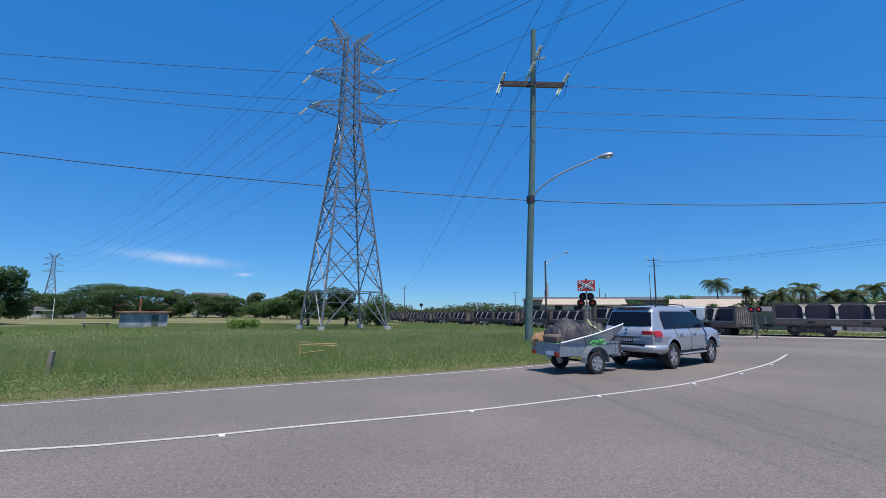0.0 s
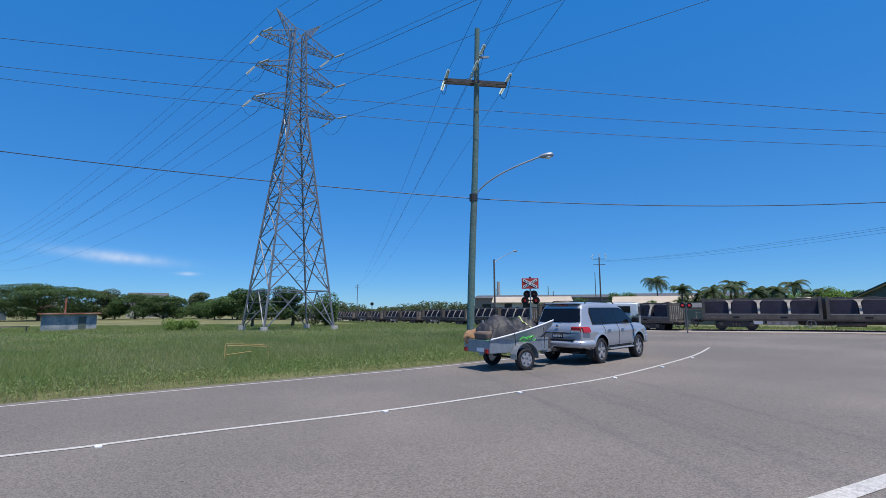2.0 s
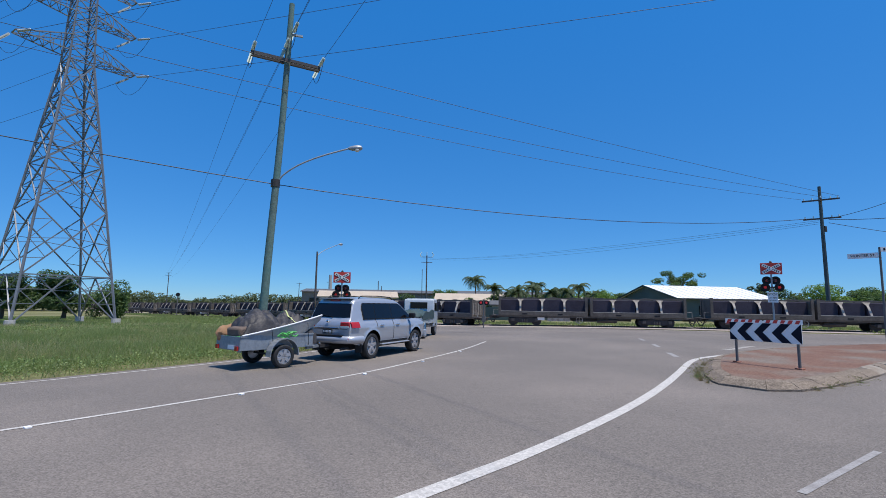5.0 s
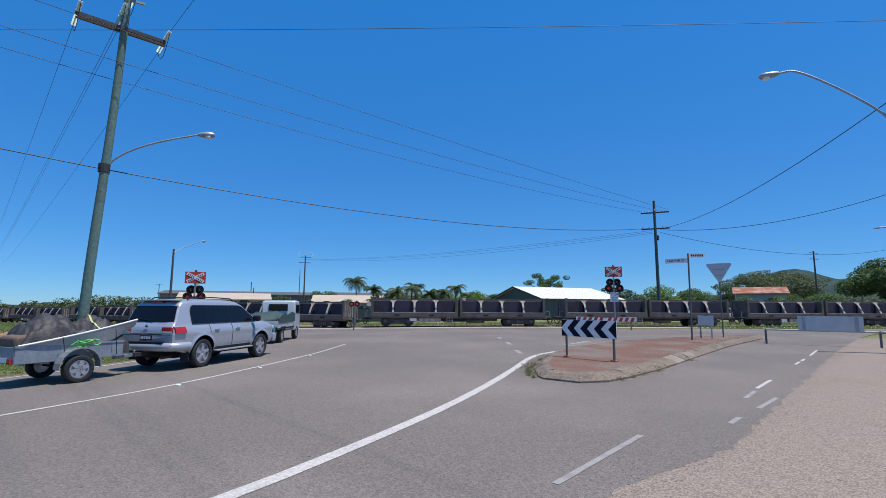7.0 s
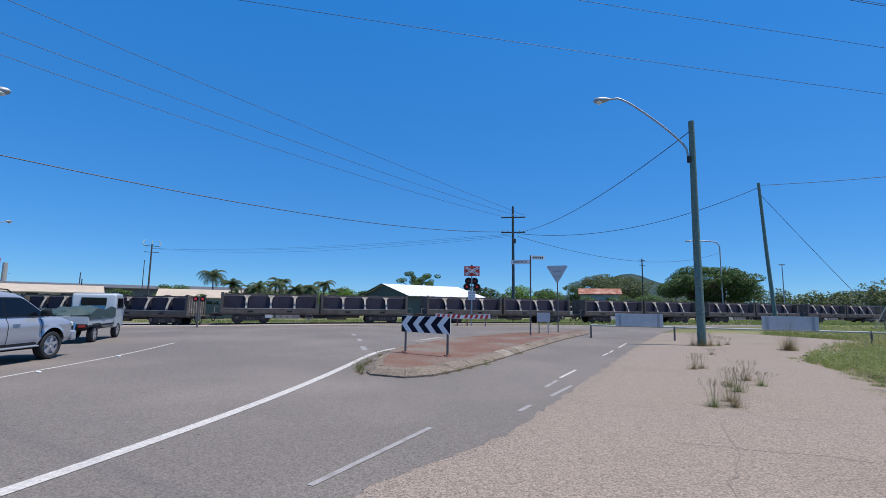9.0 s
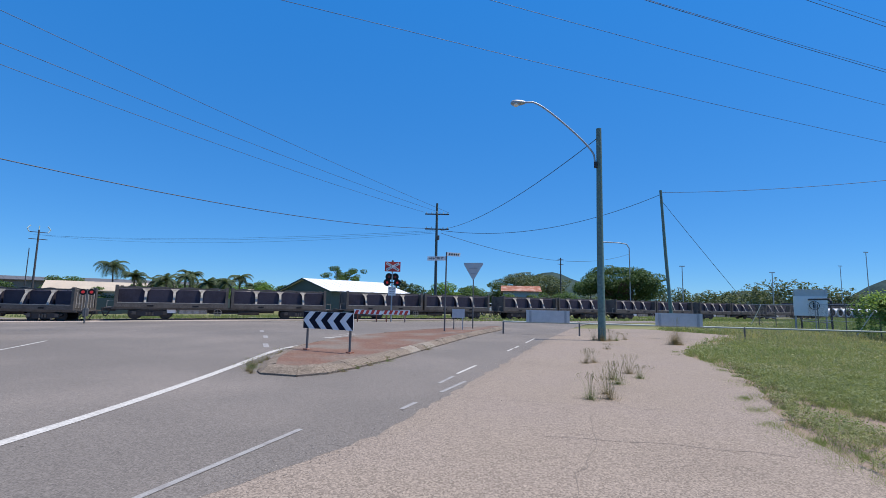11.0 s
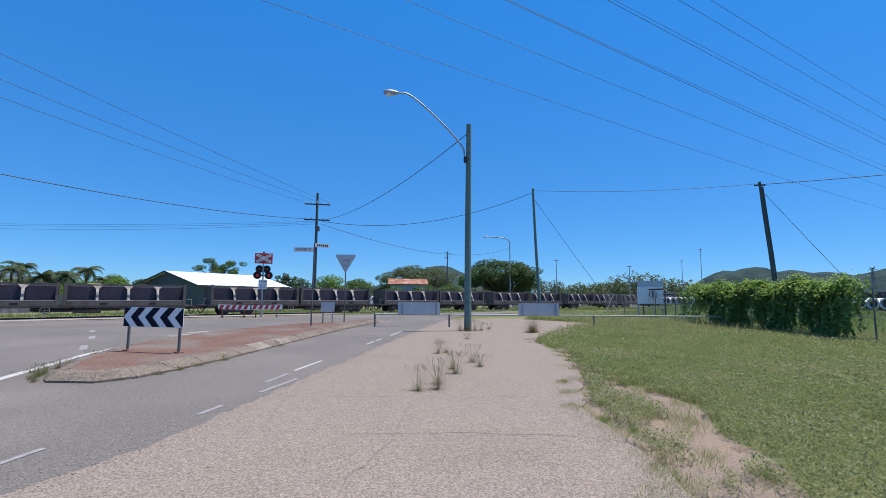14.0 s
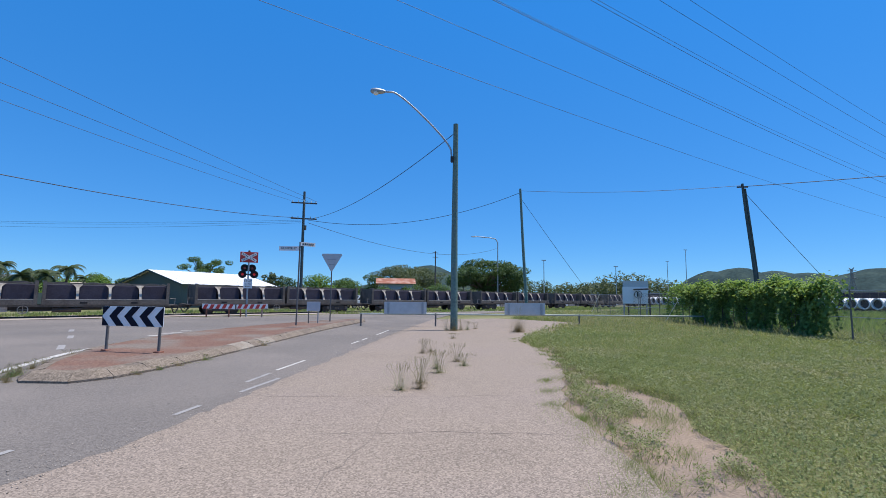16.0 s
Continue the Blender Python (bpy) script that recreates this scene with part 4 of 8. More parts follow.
    part("bumper_step", Mesh().box(-2.53, 0, 0.76, 0.12, 1.24, 0.05), BLACK, c, "black bumper step", bevel=0.015)
    part("tailgate_garnish", Mesh().box(-2.475, 0, 0.985, 0.03, 1.0, 0.04), CHROME, c, "chrome tailgate strip", bevel=0.01)
    part("tailgate_seam", Mesh().box(-2.472, 0, 0.955, 0.012, 1.5, 0.012), BLACK, c)
    plate = part("number_plate", Mesh().box(-2.485, -0.02, 0.88, 0.02, 0.36, 0.12), BLACK, c, "dark number plate with pale bars")
    for k in range(6):
        part("plate_bar", Mesh().box(-2.497, -0.155 + 0.054 * k, 0.88, 0.006, 0.034, 0.07), SIGN_WHITE, plate)
    part("badge", Mesh().ball((-2.47, 0, 1.19), 0.015, 0.06, 0.04, 12, 6), CHROME, c, "small chrome badge", smooth=True)
    part("tow_bar", Mesh().box(-2.62, 0, 0.46, 0.42, 0.09, 0.09), STEEL_DARK, c)
    part("tow_ball", Mesh().ball((-2.8, 0, 0.54), 0.03), CHROME, c, smooth=True)
    part("spoiler", Mesh().box(-2.06, 0, 1.885, 0.26, 1.2, 0.03), SILVER, c, bevel=0.012)
    part("wiper", Mesh().bar((-2.375, -0.1, 1.32), (-2.33, 0.42, 1.38), 0.018), BLACK, c)
    part("bull_bar", Mesh().tube([(2.5, -0.8, 0.55), (2.62, -0.75, 0.95), (2.62, 0.75, 0.95), (2.5, 0.8, 0.55)], 0.035, 8), CHROME, c, smooth=True)
    part("bull_bar_hoop", Mesh().tube([(2.58, -0.4, 0.6), (2.64, -0.4, 1.12), (2.64, 0.4, 1.12), (2.58, 0.4, 0.6)], 0.03, 8), CHROME, c, smooth=True)
    part("front_bumper", Mesh().box(2.5, 0, 0.62, 0.2, 1.7, 0.3), SILVER, c, bevel=0.05)
    return c


four_wheel_drive()


def lumpy(name, cx, cy, cz, rx, ry, rz, mat, parent, label="", seed=1.0, amp=0.25, flat=0.3):
    """A creased, heaped shape."""
    m = Mesh().ball((0, 0, 0), 1, 1, 1, 26, 16)
    out = []
    for p in m.v:
        q = Vector(p)
        k = 1 + amp * noise.noise(q * 1.7 + Vector((seed, seed * 2, 0))) + amp * 0.5 * noise.noise(q * 4.2 + Vector((0, seed, 3)))
        z = max(q.z * k, -flat)
        out.append((cx + rx * q.x * k, cy + ry * q.y * k, cz + rz * z))
    m.v = out
    return part(name, m, mat, parent, label, smooth=True)


def box_trailer():
    x, y = 3.6, 13.92
    z0 = gz(x, y)
    t = thing("box_trailer", x, y, z0, 29.0, "small galvanised box trailer with a roped load", "trailer")
    L, W = 2.15, 1.25
    part("floor", Mesh().box(-0.05, 0, 0.52, L, W, 0.04), TRAILER_STEEL, t)
    for s in (-1, 1):
        part("side_panel", Mesh().box(-0.05, s * W / 2, 0.68, L, 0.03, 0.34), TRAILER_STEEL, t)
        part("top_rail", Mesh().box(-0.05, s * (W / 2 + 0.005), 0.86, L + 0.02, 0.05, 0.04), TRAILER_STEEL, t)
        m = Mesh()
        pts = [(0.42 * math.cos(radians(a)), s * 0.77, 0.36 + 0.42 * math.sin(radians(a))) for a in range(-5, 186, 19)]
        for p, q in zip(pts, pts[1:]):
            m.bar(p, q, 0.24, 0.02)
        part("mudguard", m, GALV, t, "galvanised mudguard")
        wheel(t, 0, s * 0.77, 0.31, 0.19, s, 6, 0.6)
        tl = part("tail_lamp", Mesh().box(-1.16, s * 0.52, 0.56, 0.04, 0.13, 0.11), LENS_RED, t, "red trailer lamp")
        part("drawbar", Mesh().bar((0.9, s * 0.5, 0.46), (2.0, 0, 0.46), 0.07), TRAILER_STEEL, t)
    for xx in (-1.12, 1.02):
        part("end_panel", Mesh().box(xx, 0, 0.68, 0.03, W, 0.34), TRAILER_STEEL, t)
    part("axle", Mesh().cyl((0, -0.7, 0.31), (0, 0.7, 0.31), 0.03), STEEL_DARK, t)
    part("coupling", Mesh().box(2.05, 0, 0.48, 0.3, 0.1, 0.1), STEEL_DARK, t)
    part("plate", Mesh().box(-1.142, -0.2, 0.58, 0.012, 0.34, 0.1), SIGN_WHITE, t)
    f = Vector((math.cos(radians(29)), math.sin(radians(29)), 0))
    def at(a, b, c):
        return (x + f.x * a - f.y * b, y + f.y * a + f.x * b, z0 + c)
    def cargo(name, label, cat, a, b, c):
        return thing(name, *at(a, b, c), 29.0, label, cat)
    g = cargo("tarpaulin", "crumpled dark canvas heaped over the trailer's load", "tarpaulin", 0.1, 0.08, 0.56)
    rs = random.Random(12)
    peaks = [(-0.72, 0.2, 0.7), (-0.45, 0.0, 0.98), (-0.1, 0.15, 0.94), (0.3, -0.05, 0.84), (0.62, 0.1, 0.92), (0.82, -0.05, 0.74)]
    def pile(u, v):
        z = max(h - 0.75 * math.hypot((u - a) * 1.1, (v - b) * 0.9) ** 1.1 for a, b, h in peaks)
        edge = min(1.0, (1.12 - abs(u)) / 0.16, (0.62 - abs(v)) / 0.12)
        p = Vector((u * 2.4, v * 2.4, 1.7))
        z += 0.16 * (abs(noise.noise(p)) - 0.2) + 0.09 * abs(noise.noise(p * 2.7)) + 0.02 * noise.noise(p * 6.0)
        return max(0.0, 0.26 + (z - 0.26) * max(0.0, edge) ** 0.7)
    nu, nv = 64, 36
    vs, fs = [], []
    for i in range(nu + 1):
        for j in range(nv + 1):
            u, v = -1.12 + 2.24 * i / nu, -0.62 + 1.24 * j / nv
            vs.append((u, v, pile(u, v)))
    w = nv + 1
    fs = [(i * w + j, (i + 1) * w + j, (i + 1) * w + j + 1, i * w + j + 1) for i in range(nu) for j in range(nv)]
    rim = [i * w for i in range(nu + 1)] + [nu * w + j for j in range(1, w)] + [i * w + nv for i in range(nu - 1, -1, -1)] + list(range(nv - 1, 0, -1))
    o = len(vs)
    vs += [(vs[i][0], vs[i][1], 0.0) for i in rim]
    fs += [(rim[i], o + i, o + (i + 1) % len(rim), rim[(i + 1) % len(rim)]) for i in range(len(rim))]
    fs.append(tuple(o + i for i in range(len(rim))))
    cover = part("canvas_cover", Mesh().add(vs, fs), CANVAS, g, smooth=True)
    pale_strap = [(0.5, v, pile(0.5, v) + 0.015) for v in [-0.6 + 1.2 * q / 24 for q in range(25)]]
    m = Mesh()
    for p, q in zip(pale_strap, pale_strap[1:]):
        m.bar(p, q, 0.045, 0.012)
    part("strap", m, material("yellow_strap", (0.55, 0.58, 0.25), 0.7, vary=0.1), g, "pale yellow tie-down strap")
    g = cargo("cushion", "brown and grey cushion strapped on the trailer", "cushion", -0.9, -0.12, 0.56)
    part("cushion_body", Mesh().box(0, 0, 0.34, 0.36, 0.6, 0.38, 0.1, -0.12), BROWN_CLOTH, g, bevel=0.06, smooth=True)
    part("strap", Mesh().box(0, 0, 0.3, 0.39, 0.63, 0.03, 0.1, -0.12), GREEN_STRAP, g, "bright green tie-down strap")
    g = cargo("sack", "tan sack leaning over the trailer's side", "sack", -0.9, 0.5, 0.58)
    lumpy("sack_body", 0, 0, 0.3, 0.3, 0.2, 0.24, material("tan_sack", (0.30, 0.17, 0.09), 0.9, vary=0.2), g, seed=7, amp=0.25, flat=0.9)
    # a pale hull-like sheet, low at the tail and tall at the front, lies along the near side
    hull = material("pale_hull", (0.36, 0.35, 0.335), 0.6, vary=0.2, scale=2, fine=14, second=(0.36, 0.34, 0.31))
    g = cargo("dinghy_hull", "pale grey hull sheet with a white rim in the trailer", "boat part", 0.0, -0.6, 0.84)
    vs, fs, k = [], [], 14
    for i in range(k + 1):
        u = i / k
        x_ = -1.08 + 2.5 * u
        zt = 0.04 + 0.5 * u ** 1.05
        zb = 0.0 if u < 0.72 else 0.38 * ((u - 0.72) / 0.28) ** 1.1
        bow = -0.05 - 0.1 * math.sin(math.pi * u) + 0.16 * u * u
        for z_, off in ((zt, 0.0), ((zt + zb) / 2, 0.03), (zb, 0.07)):
            vs += [(x_ - 0.10 * (zt - z_), bow + off, z_), (x_ - 0.10 * (zt - z_), bow + off + 0.03, z_)]
    for i in range(k):
        a, b = 6 * i, 6 * (i + 1)
        for r in (0, 2):
            fs += [(a + r, b + r, b + r + 2, a + r + 2), (a + r + 1, a + r + 3, b + r + 3, b + r + 1)]
        fs += [(a, a + 1, b + 1, b), (a + 4, b + 4, b + 5, a + 5)]
    for a in (0, 6 * k):
        fs += [(a, a + 2, a + 3, a + 1), (a + 2, a + 4, a + 5, a + 3)]
    part("hull_side", Mesh().add(vs, fs), hull, g, smooth=True)
    part("rim", Mesh().tube([(Vector(vs[6 * i]) + Vector(vs[6 * i + 1])) / 2 for i in range(k + 1)], 0.022, 6), WHITE_SHEET, g, "white rim", smooth=True)
    for xx in (-0.35, 0.75):
        part("rope", Mesh().tube([(xx, -0.16, 0.34 if xx > 0 else 0.2), (xx + 0.05, -0.14, 0.0), (xx + 0.12, -0.06, -0.28)], 0.008, 5), BLACK, g, "dark tie rope")
    for q in range(9):
        m = Mesh()
        a0 = Vector((-0.05 + rs.uniform(-0.2, 0.3), -0.16 + rs.uniform(-0.05, 0.02), 0.02 + rs.uniform(-0.02, 0.1)))
        m.tube([a0, a0 + Vector((rs.uniform(0.05, 0.2), -0.03, rs.uniform(-0.06, 0.1))), a0 + Vector((rs.uniform(0.15, 0.35), 0.01, rs.uniform(-0.08, 0.05)))], 0.016, 5)
        part("strap", m, GREEN_STRAP, g, "bunched bright green tie-down strap")
    return t


box_trailer()


def small_truck():
    x, y, rz = 11.5, 25.0, 60.0
    t = thing("truck", x, y, gz(x, y), rz, "small white truck with a green tarpaulin tray waiting at the crossing", "truck")
    part("chassis", Mesh().box(-0.3, 0, 0.55, 4.6, 0.8, 0.16), STEEL_DARK, t)
    cab = [(0.95, 0.5), (2.35, 0.5), (2.4, 1.15), (2.15, 1.95), (2.0, 2.08), (1.0, 2.08), (0.95, 1.95)]
    part("cab", Mesh().prism(cab, -0.88, 0.88, "y"), CAR_WHITE, t, bevel=0.06, smooth=True)
    part("cab_roof", Mesh().box(1.5, 0, 2.09, 0.9, 1.5, 0.05), CAR_WHITE, t, bevel=0.02)
    for s in (-1, 1):
        part("side_window", Mesh().prism([(1.2, 1.4), (2.18, 1.4), (2.02, 1.88), (1.2, 1.88)], s * 0.885 - 0.01, s * 0.885 + 0.01, "y"), TINT, t, "dark cab window")
        part("tray_side", Mesh().box(-0.95, s * 0.88, 0.9, 3.2, 0.04, 0.3), CAR_WHITE, t, "white drop side", bevel=0.01)
        part("tray_cover", Mesh().prism([(-2.5, 0.98), (0.9, 0.98), (0.9, 1.42), (0.2, 1.5), (-0.7, 1.36), (-1.7, 1.44), (-2.5, 1.2)], s * 0.9 - 0.02, s * 0.9 + 0.02, "y"), TARP_GREEN, t, "dark green tarpaulin side")
        wheel(t, 1.6, s * 0.78, 0.36, 0.22, s)
        wheel(t, -1.6, s * 0.78, 0.36, 0.22, s)
        part("mirror", Mesh().box(2.1, s * 1.05, 1.62, 0.06, 0.16, 0.32), BLACK, t)
        part("tail_lamp", Mesh().box(-2.52, s * 0.68, 0.72, 0.05, 0.24, 0.1), LENS_RED, t)
        part("mudguard", Mesh().box(-1.6, s * 0.8, 0.78, 0.9, 0.26, 0.04), BLACK, t)
    part("rear_window", Mesh().box(0.935, 0, 1.72, 0.03, 1.0, 0.36), TINT, t, "dark rear cab window")
    part("tailboard", Mesh().box(-2.53, 0, 0.95, 0.04, 1.74, 0.3), CAR_WHITE, t, bevel=0.01)
    part("tray", Mesh().box(-0.8, 0, 0.72, 3.4, 1.76, 0.1), STEEL_DARK, t)
    lumpy("tarpaulin_load", -0.85, 0, 1.15, 1.65, 0.9, 0.36, TARP_GREEN, t, "green tarpaulin over the tray", 3.3, 0.25, 0.9)


small_truck()


# ---- the train ----
WAGON_PAINT = material("dusty_wagon_steel", (0.142, 0.125, 0.11), 0.9, 0.0, vary=0.38, scale=1.1, fine=12, second=(0.085, 0.074, 0.066), bump=0.2, spec=0.2)
WAGON_PALE = material("pale_wagon_strut", (0.43, 0.395, 0.35), 0.85, vary=0.3, scale=3, fine=20, second=(0.24, 0.21, 0.18), spec=0.2)
TUB = material("dark_tub_steel", (0.062, 0.056, 0.078), 0.8, vary=0.25, scale=1.5, fine=10, second=(0.045, 0.04, 0.055), spec=0.2)


def freight_wagon():
    """A flat wagon with two open-sided bins of four bays; own x runs along the train, its origin at rail height."""
    t = thing("freight_wagon", 0, 0, 0, 0, "dusty grey freight wagon carrying two open-sided bins", "wagon", "wagons of the train")
    part("underframe", Mesh().box(0, 0, 0.72, 15.3, 1.3, 0.16), STEEL_DARK, t)
    for s in (-1, 1):
        part("side_sill", Mesh().box(0, s * 0.98, 0.76, 15.6, 0.1, 0.14), WAGON_PAINT, t)
        part("truss_bar", Mesh().bar((0.3, s * 0.85, 0.42), (3.6, s * 0.85, 0.68), 0.07), STEEL_DARK, t)
        part("truss_bar", Mesh().bar((0.3, s * 0.85, 0.42), (-1.4, s * 0.85, 0.42), 0.07), STEEL_DARK, t)
        part("brake_cabinet", Mesh().box(-2.5, s * 0.9, 0.52, 1.9, 0.1, 0.3), WAGON_PALE, t, "pale grey brake gear panel")
        part("hand_wheel", Mesh().tube([(-0.8 + 0.27 * math.cos(a * math.pi / 8), s * 1.03, 0.5 + 0.27 * math.sin(a * math.pi / 8)) for a in range(17)], 0.025, 5, False).bar((-1.05, s * 1.03, 0.5), (-0.55, s * 1.03, 0.5), 0.03).bar((-0.8, s * 1.03, 0.25), (-0.8, s * 1.03, 0.75), 0.03), WAGON_PALE, t)
        part("data_panel", Mesh().box(-4.0, s * 0.92, 0.56, 0.6, 0.04, 0.26), WHITE_SHEET, t, "white data panel")
    part("centre_girder", Mesh().box(0, 0, 0.6, 7.0, 0.5, 0.3), STEEL_DARK, t)
    part("air_tank", Mesh().cyl((0.7, -0.55, 0.5), (2.3, -0.55, 0.5), 0.2), WAGON_PAINT, t, smooth=True)
    lo, hi, L = 0.84, 2.36, 7.5
    for b in (-3.88, 3.88):
        bin_ = part("bin", Mesh().box(b, 0, lo + 0.05, L, 2.1, 0.1), WAGON_PAINT, t)
        for s in (-1, 1):
            part("bin_side_panel", Mesh().box(b, s * 1.08, lo + 0.16, L, 0.07, 0.34), WAGON_PAINT, bin_)
            part("bin_ledge", Mesh().box(b, s * 1.04, lo + 0.35, L - 0.1, 0.16, 0.04), WAGON_PALE, bin_)
            part("bin_top_rail", Mesh().box(b, s * 1.05, hi - 0.05, L, 0.1, 0.09), WAGON_PAINT, bin_)
            for k in (-1, 0, 1):
                # each strut leans in towards the tubs and flares out under the rail
                xx = b + k * L / 4
                rows = ((lo + 0.33, 1.1, 0.075), (lo + 0.95, 0.84, 0.08), (hi - 0.34, 0.68, 0.09), (hi - 0.1, 0.56, 0.29))
                vs, fs = [], []
                for z, yy, w in rows:
                    vs += [(xx - w, s * yy, z), (xx + w, s * yy, z), (xx + w, s * (yy - 0.06), z), (xx - w, s * (yy - 0.06), z)]
                for i in range(3):
                    o = 4 * i
                    fs += [(o, o + 1, o + 5, o + 4), (o + 1, o + 2, o + 6, o + 5), (o + 2, o + 3, o + 7, o + 6), (o + 3, o, o + 4, o + 7)]
                fs += [(3, 2, 1, 0), (12, 13, 14, 15)]
                part("strut", Mesh().add(vs, fs), WAGON_PALE, bin_, "pale flared strut")
            # black plates on the uncut panel stand for the shade inside its slots
            for k in (-1, 1):
                part("slot_shade_plate", Mesh().box(b + k * 1.5, s * 1.12, lo + 0.12, 0.42, 0.02, 0.11), BLACK, bin_)
        for k in (-1.5, -0.5, 0.5, 1.5):
            xx = b + k * L / 4
            m = Mesh().prism([(xx - 0.84, lo + 0.1), (xx + 0.84, lo + 0.1), (xx + 0.87, hi - 0.3), (xx + 0.76, hi - 0.13), (xx - 0.76, hi - 0.13), (xx - 0.87, hi - 0.3)], -0.5, 0.5, "y")
            part("tub", m, TUB, bin_, "dark purplish grey tub", bevel=0.05)
            part("tub_handle", Mesh().tube([(xx + 0.62 * math.cos(a * math.pi / 8), 0.2, hi - 0.16 + 0.2 * math.sin(a * math.pi / 8)) for a in range(9)], 0.04, 5), STEEL_DARK, bin_)
        for k in (-1, 1):
            xx = b + k * (L / 2 - 0.08)
            for s in (-1, 1):
                part("end_post", Mesh().box(xx, s * 1.04, (lo + hi) / 2 + 0.04, 0.2, 0.18, hi - lo + 0.12), WAGON_PAINT, bin_)
            part("end_panel", Mesh().box(xx, 0, (lo + hi) / 2, 0.06, 2.0, hi - lo - 0.06), WAGON_PAINT, bin_)
            for q in range(-3, 4):
                if k > 0 and b > 0:
                    part("end_rib", Mesh().box(xx + k * 0.05, q * 0.28, (lo + hi) / 2 - 0.05, 0.05, 0.07, 1.1), WAGON_PALE, bin_)
    for b in (-5.4, 5.4):
        bg_ = part("bogie", Mesh().box(b, 0, 0.5, 1.2, 1.5, 0.26), STEEL_DARK, t)
        for s in (-1, 1):
            part("bogie_side_frame", Mesh().prism([(b - 1.45, 0.5), (b - 1.1, 0.6), (b - 0.5, 0.68), (b + 0.5, 0.68), (b + 1.1, 0.6), (b + 1.45, 0.5), (b + 1.1, 0.36), (b + 0.55, 0.2), (b - 0.55, 0.2), (b - 1.1, 0.36)], s * 0.82 - 0.06, s * 0.82 + 0.06, "y"), STEEL_DARK, bg_)
            for k in (-0.12, 0.0, 0.12):
                part("spring", Mesh().cyl((b + 1.6 * k, s * 0.9, 0.28), (b + 1.6 * k, s * 0.9, 0.52), 0.07, n=8), WAGON_PAINT, bg_)
            for k in (-1.0, 1.0):
                part("train_wheel", Mesh().tube([(b + k, s * 0.5, 0.4), (b + k, s * 0.62, 0.4), (b + k, s * 0.66, 0.4)], [0.45, 0.42, 0.3], 20), STEEL_DARK, bg_, smooth=True)
                part("axle_box", Mesh().box(b + k, s * 0.9, 0.44, 0.26, 0.14, 0.26), WAGON_PAINT, bg_)
    for k in (-1, 1):
        part("coupler", Mesh().box(k * 8.1, 0, 0.66, 0.9, 0.22, 0.24), STEEL_DARK, t)
        part("brake_hose", Mesh().tube(sagging((k * 7.9, -0.6, 0.8), (k * 8.5, -0.3, 0.75), 0.6, 10), 0.04, 6), RUBBER, t, smooth=True)
        part("hand_brake_ring", Mesh().tube([(k * 8.15 + 0.22 * math.cos(a * math.pi / 8), -0.85, 0.62 + 0.22 * math.sin(a * math.pi / 8)) for a in range(17)], 0.03, 5, False), STEEL_DARK, t)
        part("end_platform", Mesh().box(k * 7.95, 0, 0.8, 0.6, 1.9, 0.08), WAGON_PAINT, t)
        part("grab_rail", Mesh().tube([(k * 8.1, -0.9, 0.8), (k * 8.1, -0.9, 1.3), (k * 7.75, -0.9, 1.3)], 0.02, 5), WAGON_PALE, t)
    return t


def train():
    first = freight_wagon()
    # the middle of one wagon stands at TRAIN_S along the line
    pitch, done = 17.1, False
    for k in range(-12, 20):
        s = TRAIN_S + k * pitch
        if s < 12 or s > LINE_S[-1] - 12:
            continue
        a, b = on_track(s - 5.4), on_track(s + 5.4)
        d = b - a
        c = (a + b) / 2
        m = Matrix.Translation((c.x, c.y, rail_z(c.x, c.y) - 0.02)) @ Matrix.Rotation(math.atan2(d.y, d.x), 4, "Z")
        if not done:
            first.matrix_basis = m
            done = True
        else:
            copy_thing(first, m)


# one wagon stands across the road beyond the island
TRAIN_S = float(LINE_S[int(np.argmin([(p - Vector((29.8, 33.4, 0))).length for p in LINE]))])
train()


# ---- signs and barriers ----
LED_RED = lamp_material("lit_red_signal", (0.6, 0.03, 0.03), 0.2)


def text_bars(parent, items, mat):
    for (cx, cy, cz, w, h) in items:
        part("letter_bar", Mesh().box(cx, cy, cz, w, 0.006, h), mat, parent)


def lettering(parent, word, size, m, mat, name="lettering"):
    cu = bpy.data.curves.new(name, "FONT")
    cu.body, cu.size, cu.align_x, cu.align_y, cu.extrude = word, size, "CENTER", "CENTER", 0.003
    tmp = bpy.data.objects.new(name, cu)
    me = bpy.data.meshes.new_from_object(tmp)
    bpy.data.objects.remove(tmp)
    me.materials.clear()
    me.materials.append(mat)
    ob = new(name, me)
    ob.parent = parent
    ob.matrix_basis = m
    return ob


